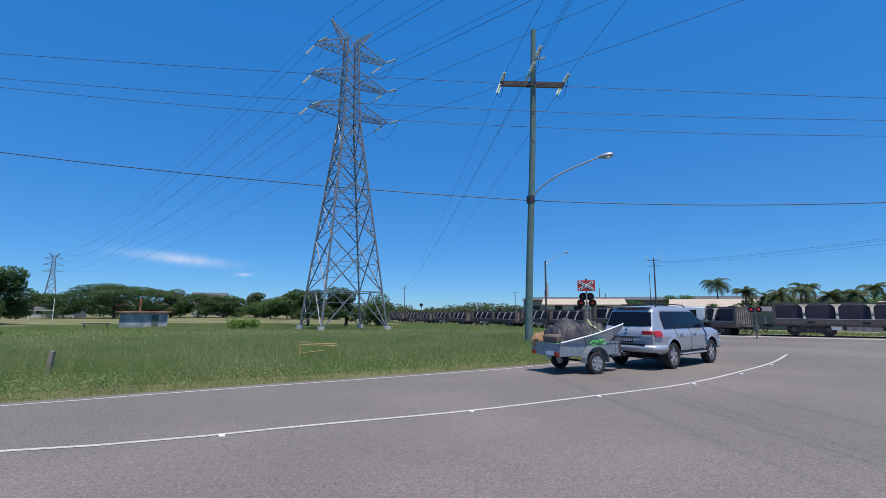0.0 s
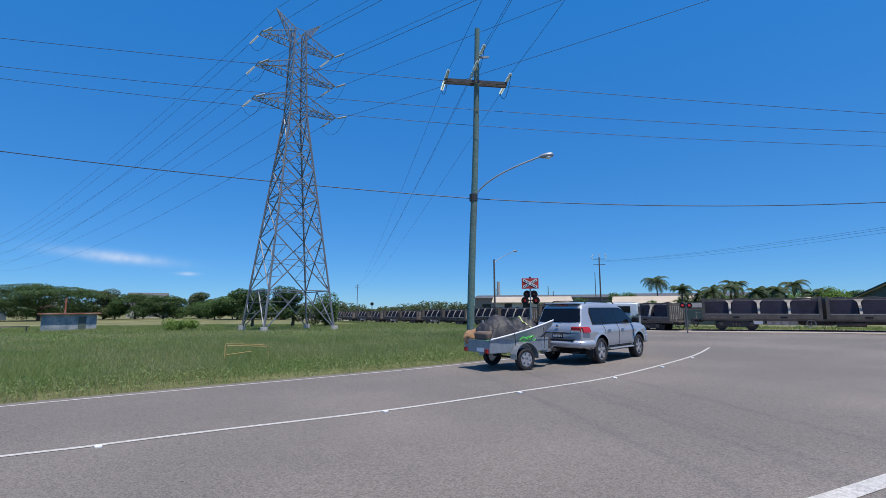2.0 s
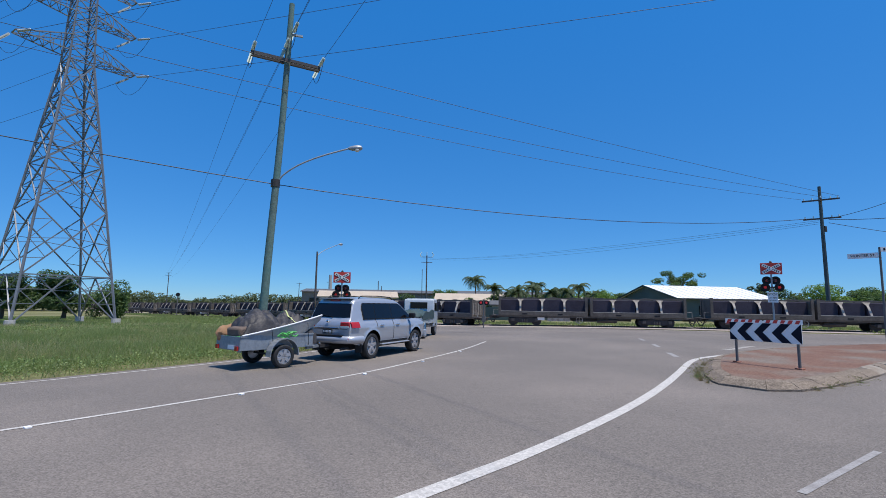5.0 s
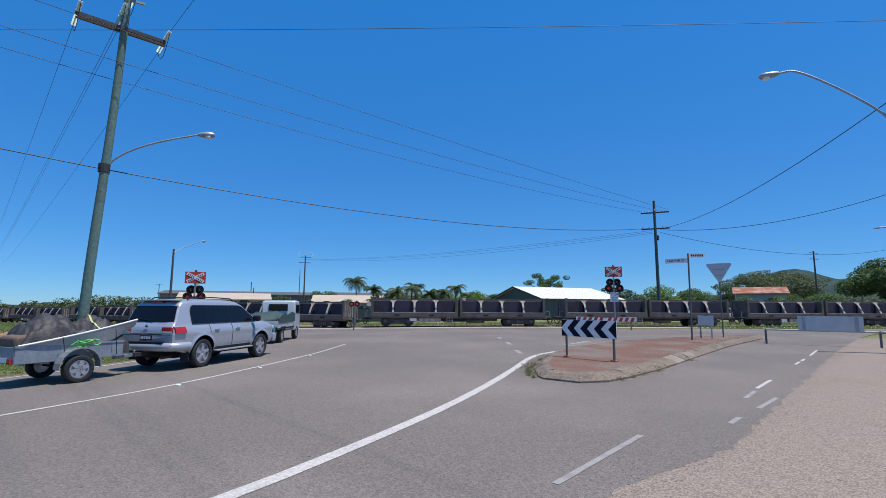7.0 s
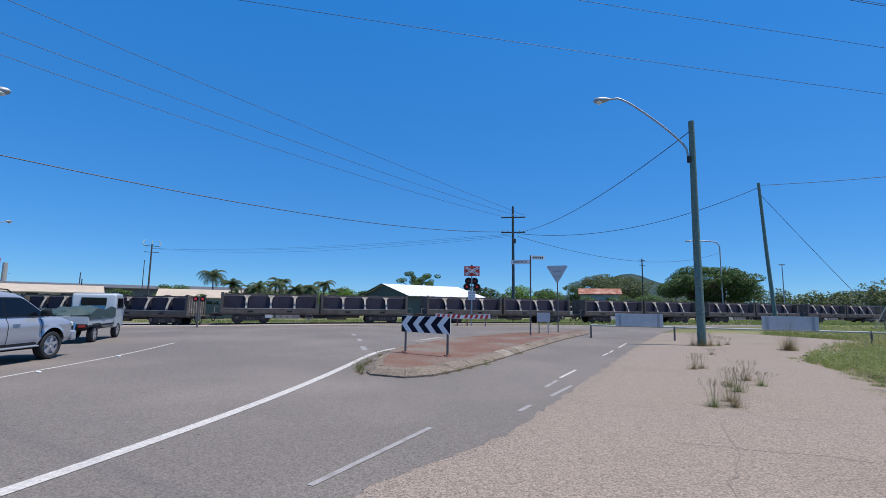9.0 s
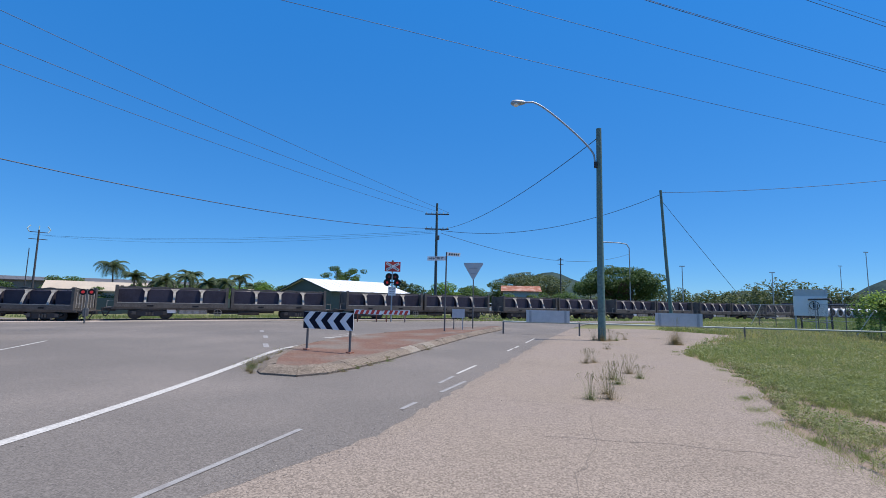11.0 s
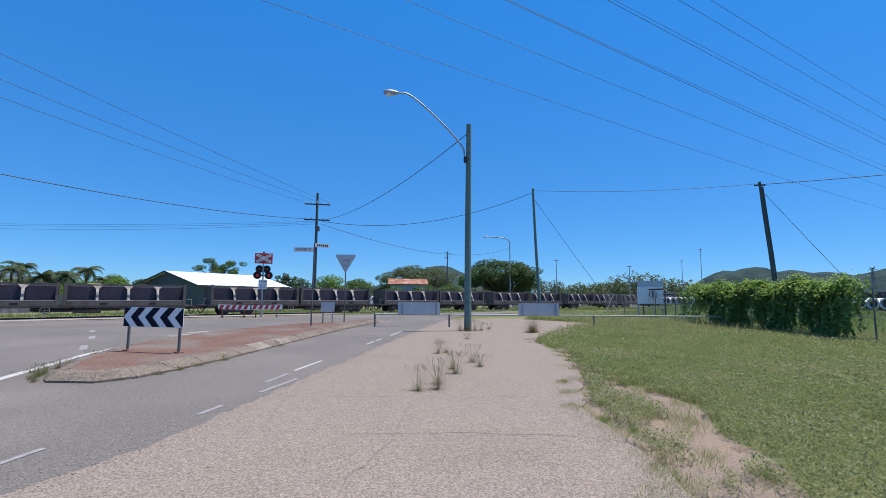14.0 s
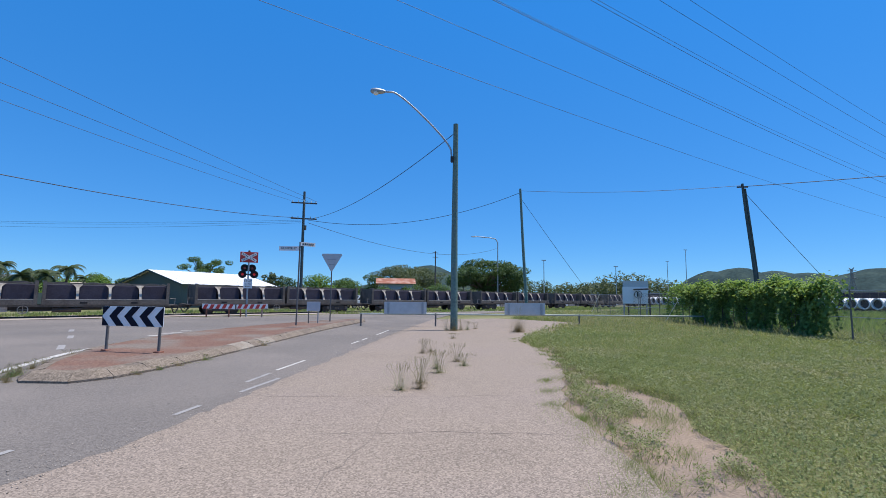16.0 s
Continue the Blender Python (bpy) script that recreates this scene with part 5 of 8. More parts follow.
def crossing_signal(x, y, rz, stop_sign, top=4.85, lit=True):
    """A mast with a crossbuck on a red board and two pairs of lights; its face looks along own -y."""
    z0 = gz(x, y)
    t = thing("crossing_signal", x, y, z0, rz, "railway crossing signal with a white cross on a red board", "railway signal", "crossing signals")
    part("mast", Mesh().cyl((0, 0, 0), (0, 0, top - 0.05 - z0), 0.06), GALV, t, smooth=True)
    board = part("target_board", Mesh().box(0, -0.09, top - 0.42 - z0, 1.3, 0.03, 0.82), SIGN_RED, t, "red target board", bevel=0.01)
    for s in (-1, 1):
        arm = part("cross_board", Mesh().box(0, -0.115 - 0.008 * s, top - 0.42 - z0, 1.2, 0.012, 0.2, 0, s * 0.5), SIGN_WHITE, board, "white cross board")
        for k in range(-4, 5):
            if k:
                part("letter_bar", Mesh().box(k * 0.12 * math.cos(0.5), -0.128 - 0.008 * s, top - 0.42 - z0 - s * k * 0.12 * math.sin(0.5), 0.055, 0.008, 0.1, 0, s * 0.5), BLACK, board)
    for dz, dx, dy in ((top - 1.25 - z0, 0.26, 0.18), (top - 1.75 - z0, 0.42, -0.12)):
        part("light_bracket", Mesh().box(0, dy * 0.5, dz, dx * 2, 0.07, 0.07), STEEL_DARK, t)
        for s in (-1, 1):
            disc = part("light_background", Mesh().cyl((s * dx, dy - 0.02, dz), (s * dx, dy + 0.02, dz), 0.3, n=20), BLACK, t, "round black signal background")
            part("lens", Mesh().cyl((s * dx, dy - 0.06, dz), (s * dx, dy - 0.02, dz), 0.1, n=14), LED_RED if lit and dy < 0 else LENS_RED, disc, "red signal lens")
            m = Mesh()
            for a in range(0, 181, 20):
                p, q = radians(a), radians(a + 20)
                if a < 180:
                    vs = [(s * dx + 0.15 * math.cos(w), dy + e, dz + 0.15 * math.sin(w)) for w in (p, q) for e in (-0.02, -0.28)]
                    m.add(vs, [(0, 1, 3, 2)])
            part("hood", m, BLACK, disc)
    part("bell", Mesh().ball((0, 0, top + 0.02 - z0), 0.09, 0.09, 0.12), STEEL_DARK, t, smooth=True)
    if stop_sign:
        sg = part("stop_plate", Mesh().box(0, -0.09, top - 2.45 - z0, 0.62, 0.02, 0.74), SIGN_WHITE, t, "white stop plate")
        lettering(sg, "STOP", 0.24, pose(0, -0.104, top - 2.25 - z0, 90, 0, 0), BLACK)
        lettering(sg, "ON RED", 0.13, pose(0, -0.104, top - 2.5 - z0, 90, 0, 0), BLACK)
        lettering(sg, "SIGNAL", 0.13, pose(0, -0.104, top - 2.68 - z0, 90, 0, 0), BLACK)
    return t


crossing_signal(9.2, 36.4, -14, False, 4.05)
crossing_signal(37.3, 22.4, -48, True, 4.98)


def half_signal(x, y, rz):
    """A short mast with a pair of lights for the side road."""
    t = thing("side_signal", x, y, gz(x, y), rz, "short crossing signal with lit red lights by the track", "railway signal", "crossing signals")
    part("mast", Mesh().cyl((0, 0, 0), (0, 0, 2.2), 0.05), POST, t, smooth=True)
    part("light_bracket", Mesh().box(0, 0, 2.0, 0.5, 0.06, 0.06), STEEL_DARK, t)
    part("control_box", Mesh().box(0, 0.1, 0.7, 0.3, 0.25, 0.5), POST, t, "grey control box", bevel=0.02)
    for s in (-1, 1):
        disc = part("light_background", Mesh().cyl((s * 0.22, -0.04, 2.0), (s * 0.22, 0.0, 2.0), 0.2, n=20), BLACK, t, "round black signal background")
        part("lens", Mesh().cyl((s * 0.22, -0.08, 2.0), (s * 0.22, -0.04, 2.0), 0.09, n=14), LED_RED, disc, "red signal lens")


half_signal(20.1, 33.8, -30)
rs_ = thing("railway_signal", -10.5, 97, gz(-10.5, 97), 0, "small black railway signal on a post by the line", "railway signal")
part("mast", Mesh().cyl((0, 0, 0), (0, 0, 3.8), 0.08), POST, rs_)
part("signal_head", Mesh().cyl((0, -0.1, 3.9), (0, 0.1, 3.9), 0.34, n=20), BLACK, rs_, "round black signal head")


def chevron_board():
    x, y = 16.08, 8.58
    ang = math.degrees(math.atan2(7.75 - 9.42, 16.13 - 16.02))
    t = thing("chevron_board", x, y, gz(x, y) + 0.21, ang, "black and white chevron board on two posts", "road sign")
    for s in (-1, 1):
        part("post", Mesh().cyl((s * 0.8, 0.02, -0.05), (s * 0.8, 0.02, 1.0), 0.035, n=10), POST, t, smooth=True)
        part("post_base", Mesh().box(s * 0.8, 0.02, -0.01, 0.16, 0.16, 0.04), RUST, t, "rusty base plate")
    b = part("board", Mesh().box(0, -0.03, 0.86, 1.86, 0.015, 0.5), SIGN_WHITE, t)
    H, W, zc = 0.245, 0.925, 0.86
    shapes = [[(-W, -H), (-0.71, -H), (-W, -0.02)], [(-W, H), (-W, 0.02), (-0.71, H)]]
    for k in range(3):
        tip = -0.714 + 0.463 * k
        shapes.append([(tip, 0), (tip + 0.24, -H), (tip + 0.47, -H), (tip + 0.23, 0), (tip + 0.47, H), (tip + 0.24, H)])
    shapes.append([(0.675, 0), (0.915, -H), (W, -H), (W, H), (0.915, H)])
    for pts in shapes:
        part("chevron", Mesh().prism([(p, zc + q) for p, q in pts], -0.046, -0.04, "y"), SIGN_BLACK, b, "black chevron")


chevron_board()


def street_sign():
    x, y = 27.14, 11.2
    z0 = gz(x, y) + 0.17
    t = thing("street_sign", x, y, z0, 0, "grey post with two street name blades", "street sign")
    part("post", Mesh().cyl((0, 0, 0), (0.02, -0.03, 4.15), 0.04, n=10), POST, t, smooth=True)
    b = part("name_blade", Mesh().box(0, 0, 0, 1.0, 0.03, 0.22), SIGN_WHITE, t, "white street name blade")
    b.matrix_basis = pose(-0.13, 0.5, 3.82, 0, 0, -74)
    lettering(b, "HUNTER ST", 0.15, pose(0, -0.02, 0, 90, 0, 0), BLACK)
    b = part("name_blade", Mesh().box(0, 0, 0, 0.75, 0.03, 0.2), SIGN_WHITE, t, "white street name blade")
    b.matrix_basis = pose(0.3, -0.3, 4.05, 0, 0, -40)
    for k in range(6):
        part("letter_bar", Mesh().box(-0.25 + k * 0.1, -0.018, 0, 0.06, 0.006, 0.1), BLACK, b)


street_sign()


def give_way_sign():
    x, y = 30.83, 11.46
    z0 = gz(x, y) + 0.14
    t = thing("give_way_sign", x, y, z0, -74, "bare back of a triangular give way sign", "road sign")
    part("post", Mesh().cyl((0, 0.05, 0), (0, 0.05, 3.85), 0.035, n=10), POST, t, smooth=True)
    m = Mesh().prism([(-0.6, 3.86), (-0.54, 3.93), (0.54, 3.93), (0.6, 3.86), (0.05, 2.93), (-0.05, 2.93)], -0.012, 0.012, "y")
    part("plate", m, SIGN_BACK, t)
    for z in (3.3, 3.6):
        part("bracket", Mesh().box(0, -0.02, z, 0.5 if z > 3.5 else 0.3, 0.02, 0.04), GALV, t)


give_way_sign()


def low_sign(x, y, rz, h, w, ph, label):
    z0 = gz(x, y) + 0.12
    t = thing("small_sign", x, y, z0, rz, label, "road sign")
    part("post", Mesh().cyl((-w * 0.35, 0, 0), (-w * 0.35, 0, h), 0.03, n=8), POST, t)
    part("post", Mesh().cyl((w * 0.35, 0, 0), (w * 0.35, 0, h), 0.03, n=8), GALV, t)
    part("plate", Mesh().box(0, -0.04, h - ph / 2, w, 0.02, ph), SIGN_BACK, t)


low_sign(29.15, 11.5, -60, 1.2, 0.7, 0.5, "low grey metal sign plate on two posts")


def boom_barrier():
    A, B = Vector((30.6, 9.45, 0)), Vector((38.0, -9.5, 0))
    d = (B - A).normalized()
    ang = math.degrees(math.atan2(d.y, d.x))
    L = (B - A).length
    t = thing("boom_barrier", A.x, A.y, gz(A.x, A.y), ang, "long white pipe barrier closing the road on low posts", "barrier")
    part("boom_pipe", Mesh().cyl((0, 0, 0.68), (L, 0, 0.66), 0.045, n=10), RAIL_PAINT, t, smooth=True)
    for k in (0.05, 4.2, 12.5, L - 0.2):
        part("post", Mesh().cyl((k, 0, -0.1), (k, 0, 0.72), 0.045, n=10), POST, t, smooth=True)
    for c in (2.5, 9.3):
        s = part("sign_board", Mesh().box(c, -0.07, 1.02, 2.35, 0.03, 0.66), SIGN_BACK, t, "grey back of a sign board")
        for k in (-0.95, 0.95):
            part("bracket", Mesh().box(c + k, -0.1, 1.0, 0.12, 0.04, 0.66), GALV, s)


boom_barrier()


def striped_barrier():
    t = thing("striped_barrier", 36.25, 22.5, gz(36.25, 22.5), -50, "red and white striped barrier boards on timber legs", "barrier")
    rnd = random.Random(4)
    for k, (c, tilt) in enumerate(((-1.15, 0.03), (1.15, -0.03))):
        b = part("board", Mesh().box(c, 0, 0.78, 2.2, 0.05, 0.34, 0, tilt), SIGN_WHITE, t, "white board with red stripes")
        for q in range(5):
            xx = c - 1.05 + q * 0.42
            m = Mesh().prism([(xx - 0.02, 0.62), (xx + 0.22, 0.62), (xx + 0.36, 0.94), (xx + 0.12, 0.94)], -0.033, -0.027, "y")
            part("stripe", m, SIGN_RED, b)
        for q in (-0.8, 0.7):
            part("leg", Mesh().box(c + q, 0.08, 0.35, 0.1, 0.1, 0.72), RUST, t, "brown timber leg")


striped_barrier()

# ---- vegetation ----
LEAF_DARK = leaf_material("dark_leaves", (0.07, 0.118, 0.042), 0.35)
LEAF_MID = leaf_material("green_leaves", (0.09, 0.15, 0.05), 0.38)
LEAF_LIGHT = leaf_material("light_leaves", (0.14, 0.23, 0.05), 0.35)
LEAF_DUSTY = leaf_material("dusty_leaves", (0.10, 0.125, 0.06), 0.3)
PALM_LEAF = leaf_material("palm_leaves", (0.075, 0.105, 0.05), 0.35)
GRASS = leaf_material("grass_blades", (0.20, 0.265, 0.10), 0.5, 0.4, (0.29, 0.275, 0.15), 0.3)
GRASS_DRY = leaf_material("seeding_grass", (0.36, 0.335, 0.19), 0.5, 0.35)
LAWN = leaf_material("lawn_blades", (0.21, 0.258, 0.095), 0.4, 0.4, (0.25, 0.25, 0.115), 0.35)
BARK = material("bark", (0.11, 0.085, 0.065), 0.9, vary=0.3, scale=3, fine=20, bump=0.5)


def leaf_cloud(rs, clumps, n, size, flatness=0.35):
    """Leaves on and in a set of ellipsoids (x, y, z, rx, ry, rz): verts and quads."""
    vol = np.array([c[3] * c[4] + c[4] * c[5] + c[3] * c[5] for c in clumps])
    pick = rs.choice(len(clumps), n, p=vol / vol.sum())
    c = np.array(clumps)[pick]
    d = rs.normal(size=(n, 3))
    d /= np.linalg.norm(d, axis=1, keepdims=True)
    r = rs.uniform(0.55, 1.08, (n, 1)) ** 0.6
    p = c[:, :3] + d * r * c[:, 3:]
    nrm = d * 0.6 + rs.normal(size=(n, 3)) * 0.6 + np.array([0, 0, flatness])
    nrm /= np.linalg.norm(nrm, axis=1, keepdims=True)
    u = np.cross(nrm, rs.normal(size=(n, 3)))
    u /= np.linalg.norm(u, axis=1, keepdims=True) + 1e-9
    w = np.cross(nrm, u)
    s = size * rs.uniform(0.5, 1.3, (n, 1))
    q = np.stack([p - u * s, p + w * s * 0.55, p + u * s, p - w * s * 0.55], 1).reshape(-1, 3)
    return q, np.arange(4 * n).reshape(-1, 4)


def tree(x, y, h, w, style="round", mat=None, label="", seed=1, n=2600, size=0.35, category="tree", name="tree"):
    z0 = gz(x, y)
    t = thing(name, x, y, z0, 0, label, category, "trees")
    rs = np.random.RandomState(seed)
    r = w / 2
    clumps = []
    if style == "umbrella":
        for i in range(34):
            a, q = rs.uniform(0, 6.28), math.sqrt(rs.uniform(0, 1)) * 0.86
            zz = h * (0.90 - 0.34 * q * q) + rs.uniform(-0.09, 0.04) * h
            cr = r * rs.uniform(0.16, 0.3)
            clumps.append((q * r * math.cos(a), q * r * math.sin(a), zz, cr, cr, h * rs.uniform(0.06, 0.1)))
        for i in range(14):
            a = rs.uniform(0, 6.28)
            clumps.append((0.62 * r * math.cos(a), 0.62 * r * math.sin(a), h * rs.uniform(0.42, 0.62), r * 0.28, r * 0.28, h * 0.11))
    elif style == "airy":
        for i in range(24):
            a, q = rs.uniform(0, 6.28), rs.uniform(0.1, 0.9)
            cr = r * rs.uniform(0.12, 0.24)
            clumps.append((q * r * math.cos(a), q * r * math.sin(a), h * rs.uniform(0.55, 0.95 - 0.2 * q), cr, cr, h * 0.05))
    elif style == "bush":
        for i in range(9):
            a, q = rs.uniform(0, 6.28), rs.uniform(0.0, 0.7)
            clumps.append((q * r * math.cos(a), q * r * math.sin(a), h * rs.uniform(0.3, 0.7), r * 0.4, r * 0.4, h * 0.3))
    else:
        for i in range(14):
            a, q = rs.uniform(0, 6.28), rs.uniform(0.1, 0.72)
            zz = h * rs.uniform(0.22, 0.85)
            k = 1 - 0.5 * abs(zz / h - 0.55)
            clumps.append((q * r * k * math.cos(a), q * r * k * math.sin(a), zz, r * rs.uniform(0.28, 0.42), r * rs.uniform(0.28, 0.42), h * rs.uniform(0.11, 0.18)))
    m = Mesh()
    fork = h * (0.3 if style != "bush" else 0.1)
    tr = max(0.06, h * 0.035)
    m.tube([(0, 0, -0.2), (tr * 0.4, 0, fork * 0.5), (0, tr * 0.3, fork)], [tr * 1.3, tr, tr * 0.85], 8)
    for c in clumps[::2]:
        m.tube([(0, 0, fork * 0.9), (c[0] * 0.45, c[1] * 0.45, fork + (c[2] - fork) * 0.6), (c[0], c[1], c[2])], [tr * 0.55, tr * 0.35, tr * 0.12], 5)
    part("trunk", m, BARK, t, smooth=True)
    v, f = leaf_cloud(rs, clumps, int(n * 2.6), size * 0.56, 0.9)
    cr = raw("crown", v, f, mat or LEAF_MID)
    cr.parent = t
    return t


def palm(x, y, h, seed, spread=2.6, fronds=17):
    z0 = gz(x, y)
    t = thing("palm_tree", x, y, z0, 0, "palm tree with drooping green fronds beyond the train", "palm tree", "palm trees")
    rs = random.Random(seed)
    lx, ly = rs.uniform(-0.4, 0.4), rs.uniform(-0.4, 0.4)
    part("trunk", Mesh().tube([(0, 0, -0.1), (lx * 0.4, ly * 0.4, h * 0.5), (lx, ly, h)], [0.2, 0.15, 0.12], 8), BARK, t, smooth=True)
    vs, fs = [], []
    for i in range(fronds):
        a = i * 2.4 + rs.uniform(-0.2, 0.2)
        el = rs.uniform(-0.2, 1.15)
        L = spread * rs.uniform(0.85, 1.15)
        prev = Vector((lx, ly, h))
        p = prev.copy()
        for k in range(26):
            e = el - 1.9 * (k / 26) ** 1.3
            d = Vector((math.cos(a) * math.cos(e), math.sin(a) * math.cos(e), math.sin(e)))
            q = p + d * L / 26
            side = Vector((-math.sin(a), math.cos(a), 0))
            ll = 0.75 * math.sin(math.pi * (0.15 + 0.85 * k / 26)) * spread / 2.6
            for s in (-1, 1):
                tip = p + side * s * ll + d * 0.3 - Vector((0, 0, 0.45 * ll + 0.1))
                o = len(vs)
                vs += [tuple(p), tuple(p + d * 0.12), tuple(tip)]
                fs.append((o, o + 1, o + 2))
            p = q
    f = raw("fronds", np.array(vs), np.array(fs), PALM_LEAF)
    f.parent = t


# the field's far side
for i_, (tx, ty, th, tw, ts, tm, tn, tl) in enumerate((
        (-88.4, 80.4, 11.5, 15, "round", LEAF_DARK, 6000, "large dark leafy tree at the field's edge"),
        (-97, 84, 9.5, 15, "round", LEAF_DARK, 4500, "large dark leafy tree at the field's edge"),
        (-118, 147.6, 12.0, 30, "umbrella", LEAF_DARK, 9000, "broad umbrella-shaped rain tree beyond the field"),
        (-133, 141, 8.0, 17, "umbrella", LEAF_DARK, 4000, "low spreading tree beyond the field"),
        (-111, 166, 10.8, 15, "round", LEAF_DUSTY, 4500, "leafy round tree beyond the field"),
        (-101, 167, 9.0, 18, "umbrella", LEAF_DARK, 5000, "spreading dark tree beyond the field"),
        (-92, 168, 8.6, 15, "umbrella", LEAF_DARK, 4200, "spreading dark tree beyond the field"),
        (-86, 181, 10.8, 13, "round", LEAF_DUSTY, 4000, "leafy round tree beyond the field"),
        (-75, 165, 7.0, 11, "bush", LEAF_MID, 2600, "pale green bushy tree beyond the field"),
        (-67, 152, 7.0, 9, "bush", LEAF_MID, 2600, "pale green bushy tree beyond the field"),
        (-59, 150, 8.4, 15, "umbrella", LEAF_MID, 4000, "spreading tree beyond the field"),
        (-50, 155, 7.0, 12, "umbrella", LEAF_DARK, 3500, "spreading tree beyond the field"),
        (-25.5, 72, 6.0, 8.5, "round", LEAF_DARK, 4200, "dark bushy tree behind the steel tower"),
        (-20.0, 74, 6.8, 8.0, "round", LEAF_DARK, 4200, "dark bushy tree behind the steel tower"),
        (-14.8, 75, 5.4, 6.5, "bush", LEAF_MID, 2600, "bush behind the steel tower"))):
    tree(tx, ty, th, tw, ts, tm, tl, i_ + 1, tn, 0.28 if i_ > 11 else 0.45)
for i_, (bx, by, bh, bw) in enumerate(((-128, 139, 5, 16), (-122, 152, 5.5, 16), (-115, 160, 6, 16), (-106, 164, 6, 16), (-97, 165, 5.5, 14), (-88, 170, 6, 14), (-81, 172, 6, 13), (-63, 156, 5, 12), (-54, 150, 5, 13), (-44, 148, 4.5, 12))):
    tree(bx, by, bh, bw, "bush", (LEAF_DARK, LEAF_MID)[i_ % 2], "low bushy undergrowth between the field's trees", 130 + i_, 1900, 0.45, "bush", "bush")
tree(-30, 60, 1.7, 4.4, "bush", LEAF_LIGHT, "low pale green bush in the field", 32, 1500, 0.16, "bush", "bush")
tree(-34, 31, 1.0, 1.8, "bush", LEAF_MID, "small bush in the grass", 33, 600, 0.1, "bush", "bush")

# gardens beyond the line
for i_, (tx, ty, th, tw) in enumerate(((46, 82, 4.6, 6), (50.5, 80, 4.2, 5.5), (55, 79, 4.6, 6), (58, 75, 4.2, 6), (61.5, 71, 4.4, 6), (56.5, 64, 3.6, 5), (64, 66, 4.4, 6), (43, 84, 4.0, 5))):
    tree(tx, ty, th, tw, "round", (LEAF_DARK, LEAF_MID, LEAF_DUSTY)[i_ % 3], "leafy garden tree among palms behind the train", 160 + i_, 1500, 0.28)
palm(51.6, 101.4, 8.3, 1, 3.7, 24)
for i_, (px, py, ph) in enumerate(((47.2, 76, 4.6), (50.0, 74, 4.9), (52.5, 77, 4.4), (48.5, 80, 5.2), (55.5, 74, 4.4), (57, 70, 4.2), (53.0, 67, 5.0), (60.0, 79, 4.5), (44.5, 79, 4.0), (58.5, 66, 4.4), (51.3, 70, 4.0), (46, 72, 3.6), (62, 72, 4.6))):
    palm(px, py, ph * (0.86 + 0.22 * (i_ % 3)), i_ + 2, 2.0 + 0.25 * (i_ % 3), 18)
tree(52.2, 57.2, 4.7, 6.2, "bush", LEAF_LIGHT, "light green bushy tree behind the train", 41, 2600, 0.2)
tree(49.5, 60.5, 3.4, 4.5, "bush", LEAF_LIGHT, "light green bushy tree behind the train", 42, 1600, 0.2)
tree(127.5, 111.5, 15.6, 15, "airy", LEAF_MID, "tall open gum tree above the roofs", 43, 2200, 0.4)
tree(44, 104, 6.5, 9, "round", LEAF_MID, "leafy tree behind the houses", 44, 2400, 0.35)
for i_, (tx, ty, th, tw) in enumerate(((62, 92, 5, 10), (70, 82, 5, 9), (78, 96, 6, 12), (90, 72, 5.5, 10), (99, 62, 6, 9), (106, 58, 7.5, 10), (112, 54, 6.5, 8), (118, 49, 8, 9), (124, 44, 5.5, 9), (72, 60, 4, 8), (36, 108, 5, 10))):
    tree(tx, ty, th, tw, "round", (LEAF_MID, LEAF_DARK, LEAF_LIGHT)[i_ % 3], "leafy garden tree behind the railway", 50 + i_, 2200, 0.35)
tree(97, 64, 7.5, 5, "airy", LEAF_DUSTY, "thin open tree behind the railway", 70, 700, 0.35)
tree(148, 52.3, 11.8, 27, "umbrella", LEAF_DUSTY, "broad umbrella-shaped rain tree behind the railway", 71, 6000, 0.45)
tree(125.2, 21.2, 11.6, 23, "umbrella", LEAF_DARK, "dense dark spreading tree behind the railway", 72, 8000, 0.45)
tree(130.2, 18.5, 9, 18, "umbrella", LEAF_DARK, "dense dark spreading tree behind the railway", 73, 5000, 0.45)


def far_woods():
    rs = np.random.RandomState(8)
    vs, fs, o = [], [], 0
    for a in np.arange(-62, 150, 0.5):
        w = radians(a)
        dist = 330 + 60 * math.sin(a * 0.21) + rs.uniform(-30, 30)
        x, y = 12 + dist * math.cos(w), 18 + dist * math.sin(w)
        hh = 6.5 + 2.5 * math.sin(a * 0.5) + rs.uniform(-1.5, 2.5) + (6.5 if -22 < a < 12 else 0)
        z = gz(x, y)
        cl = [(x + rs.uniform(-3, 3), y + rs.uniform(-3, 3), z + hh * k, 4.2, 4.2, hh * 0.26) for k in (0.2, 0.45, 0.68)]
        v, f = leaf_cloud(rs, cl, 330, 0.75, 0.9)
        vs.append(v)
        fs.append(f + o)
        o += len(v)
    tagged(raw("far_woods", np.concatenate(vs), np.concatenate(fs), LEAF_DUSTY), "belt of distant dusty green woodland on the horizon", "woods", kind="stuff")


far_woods()


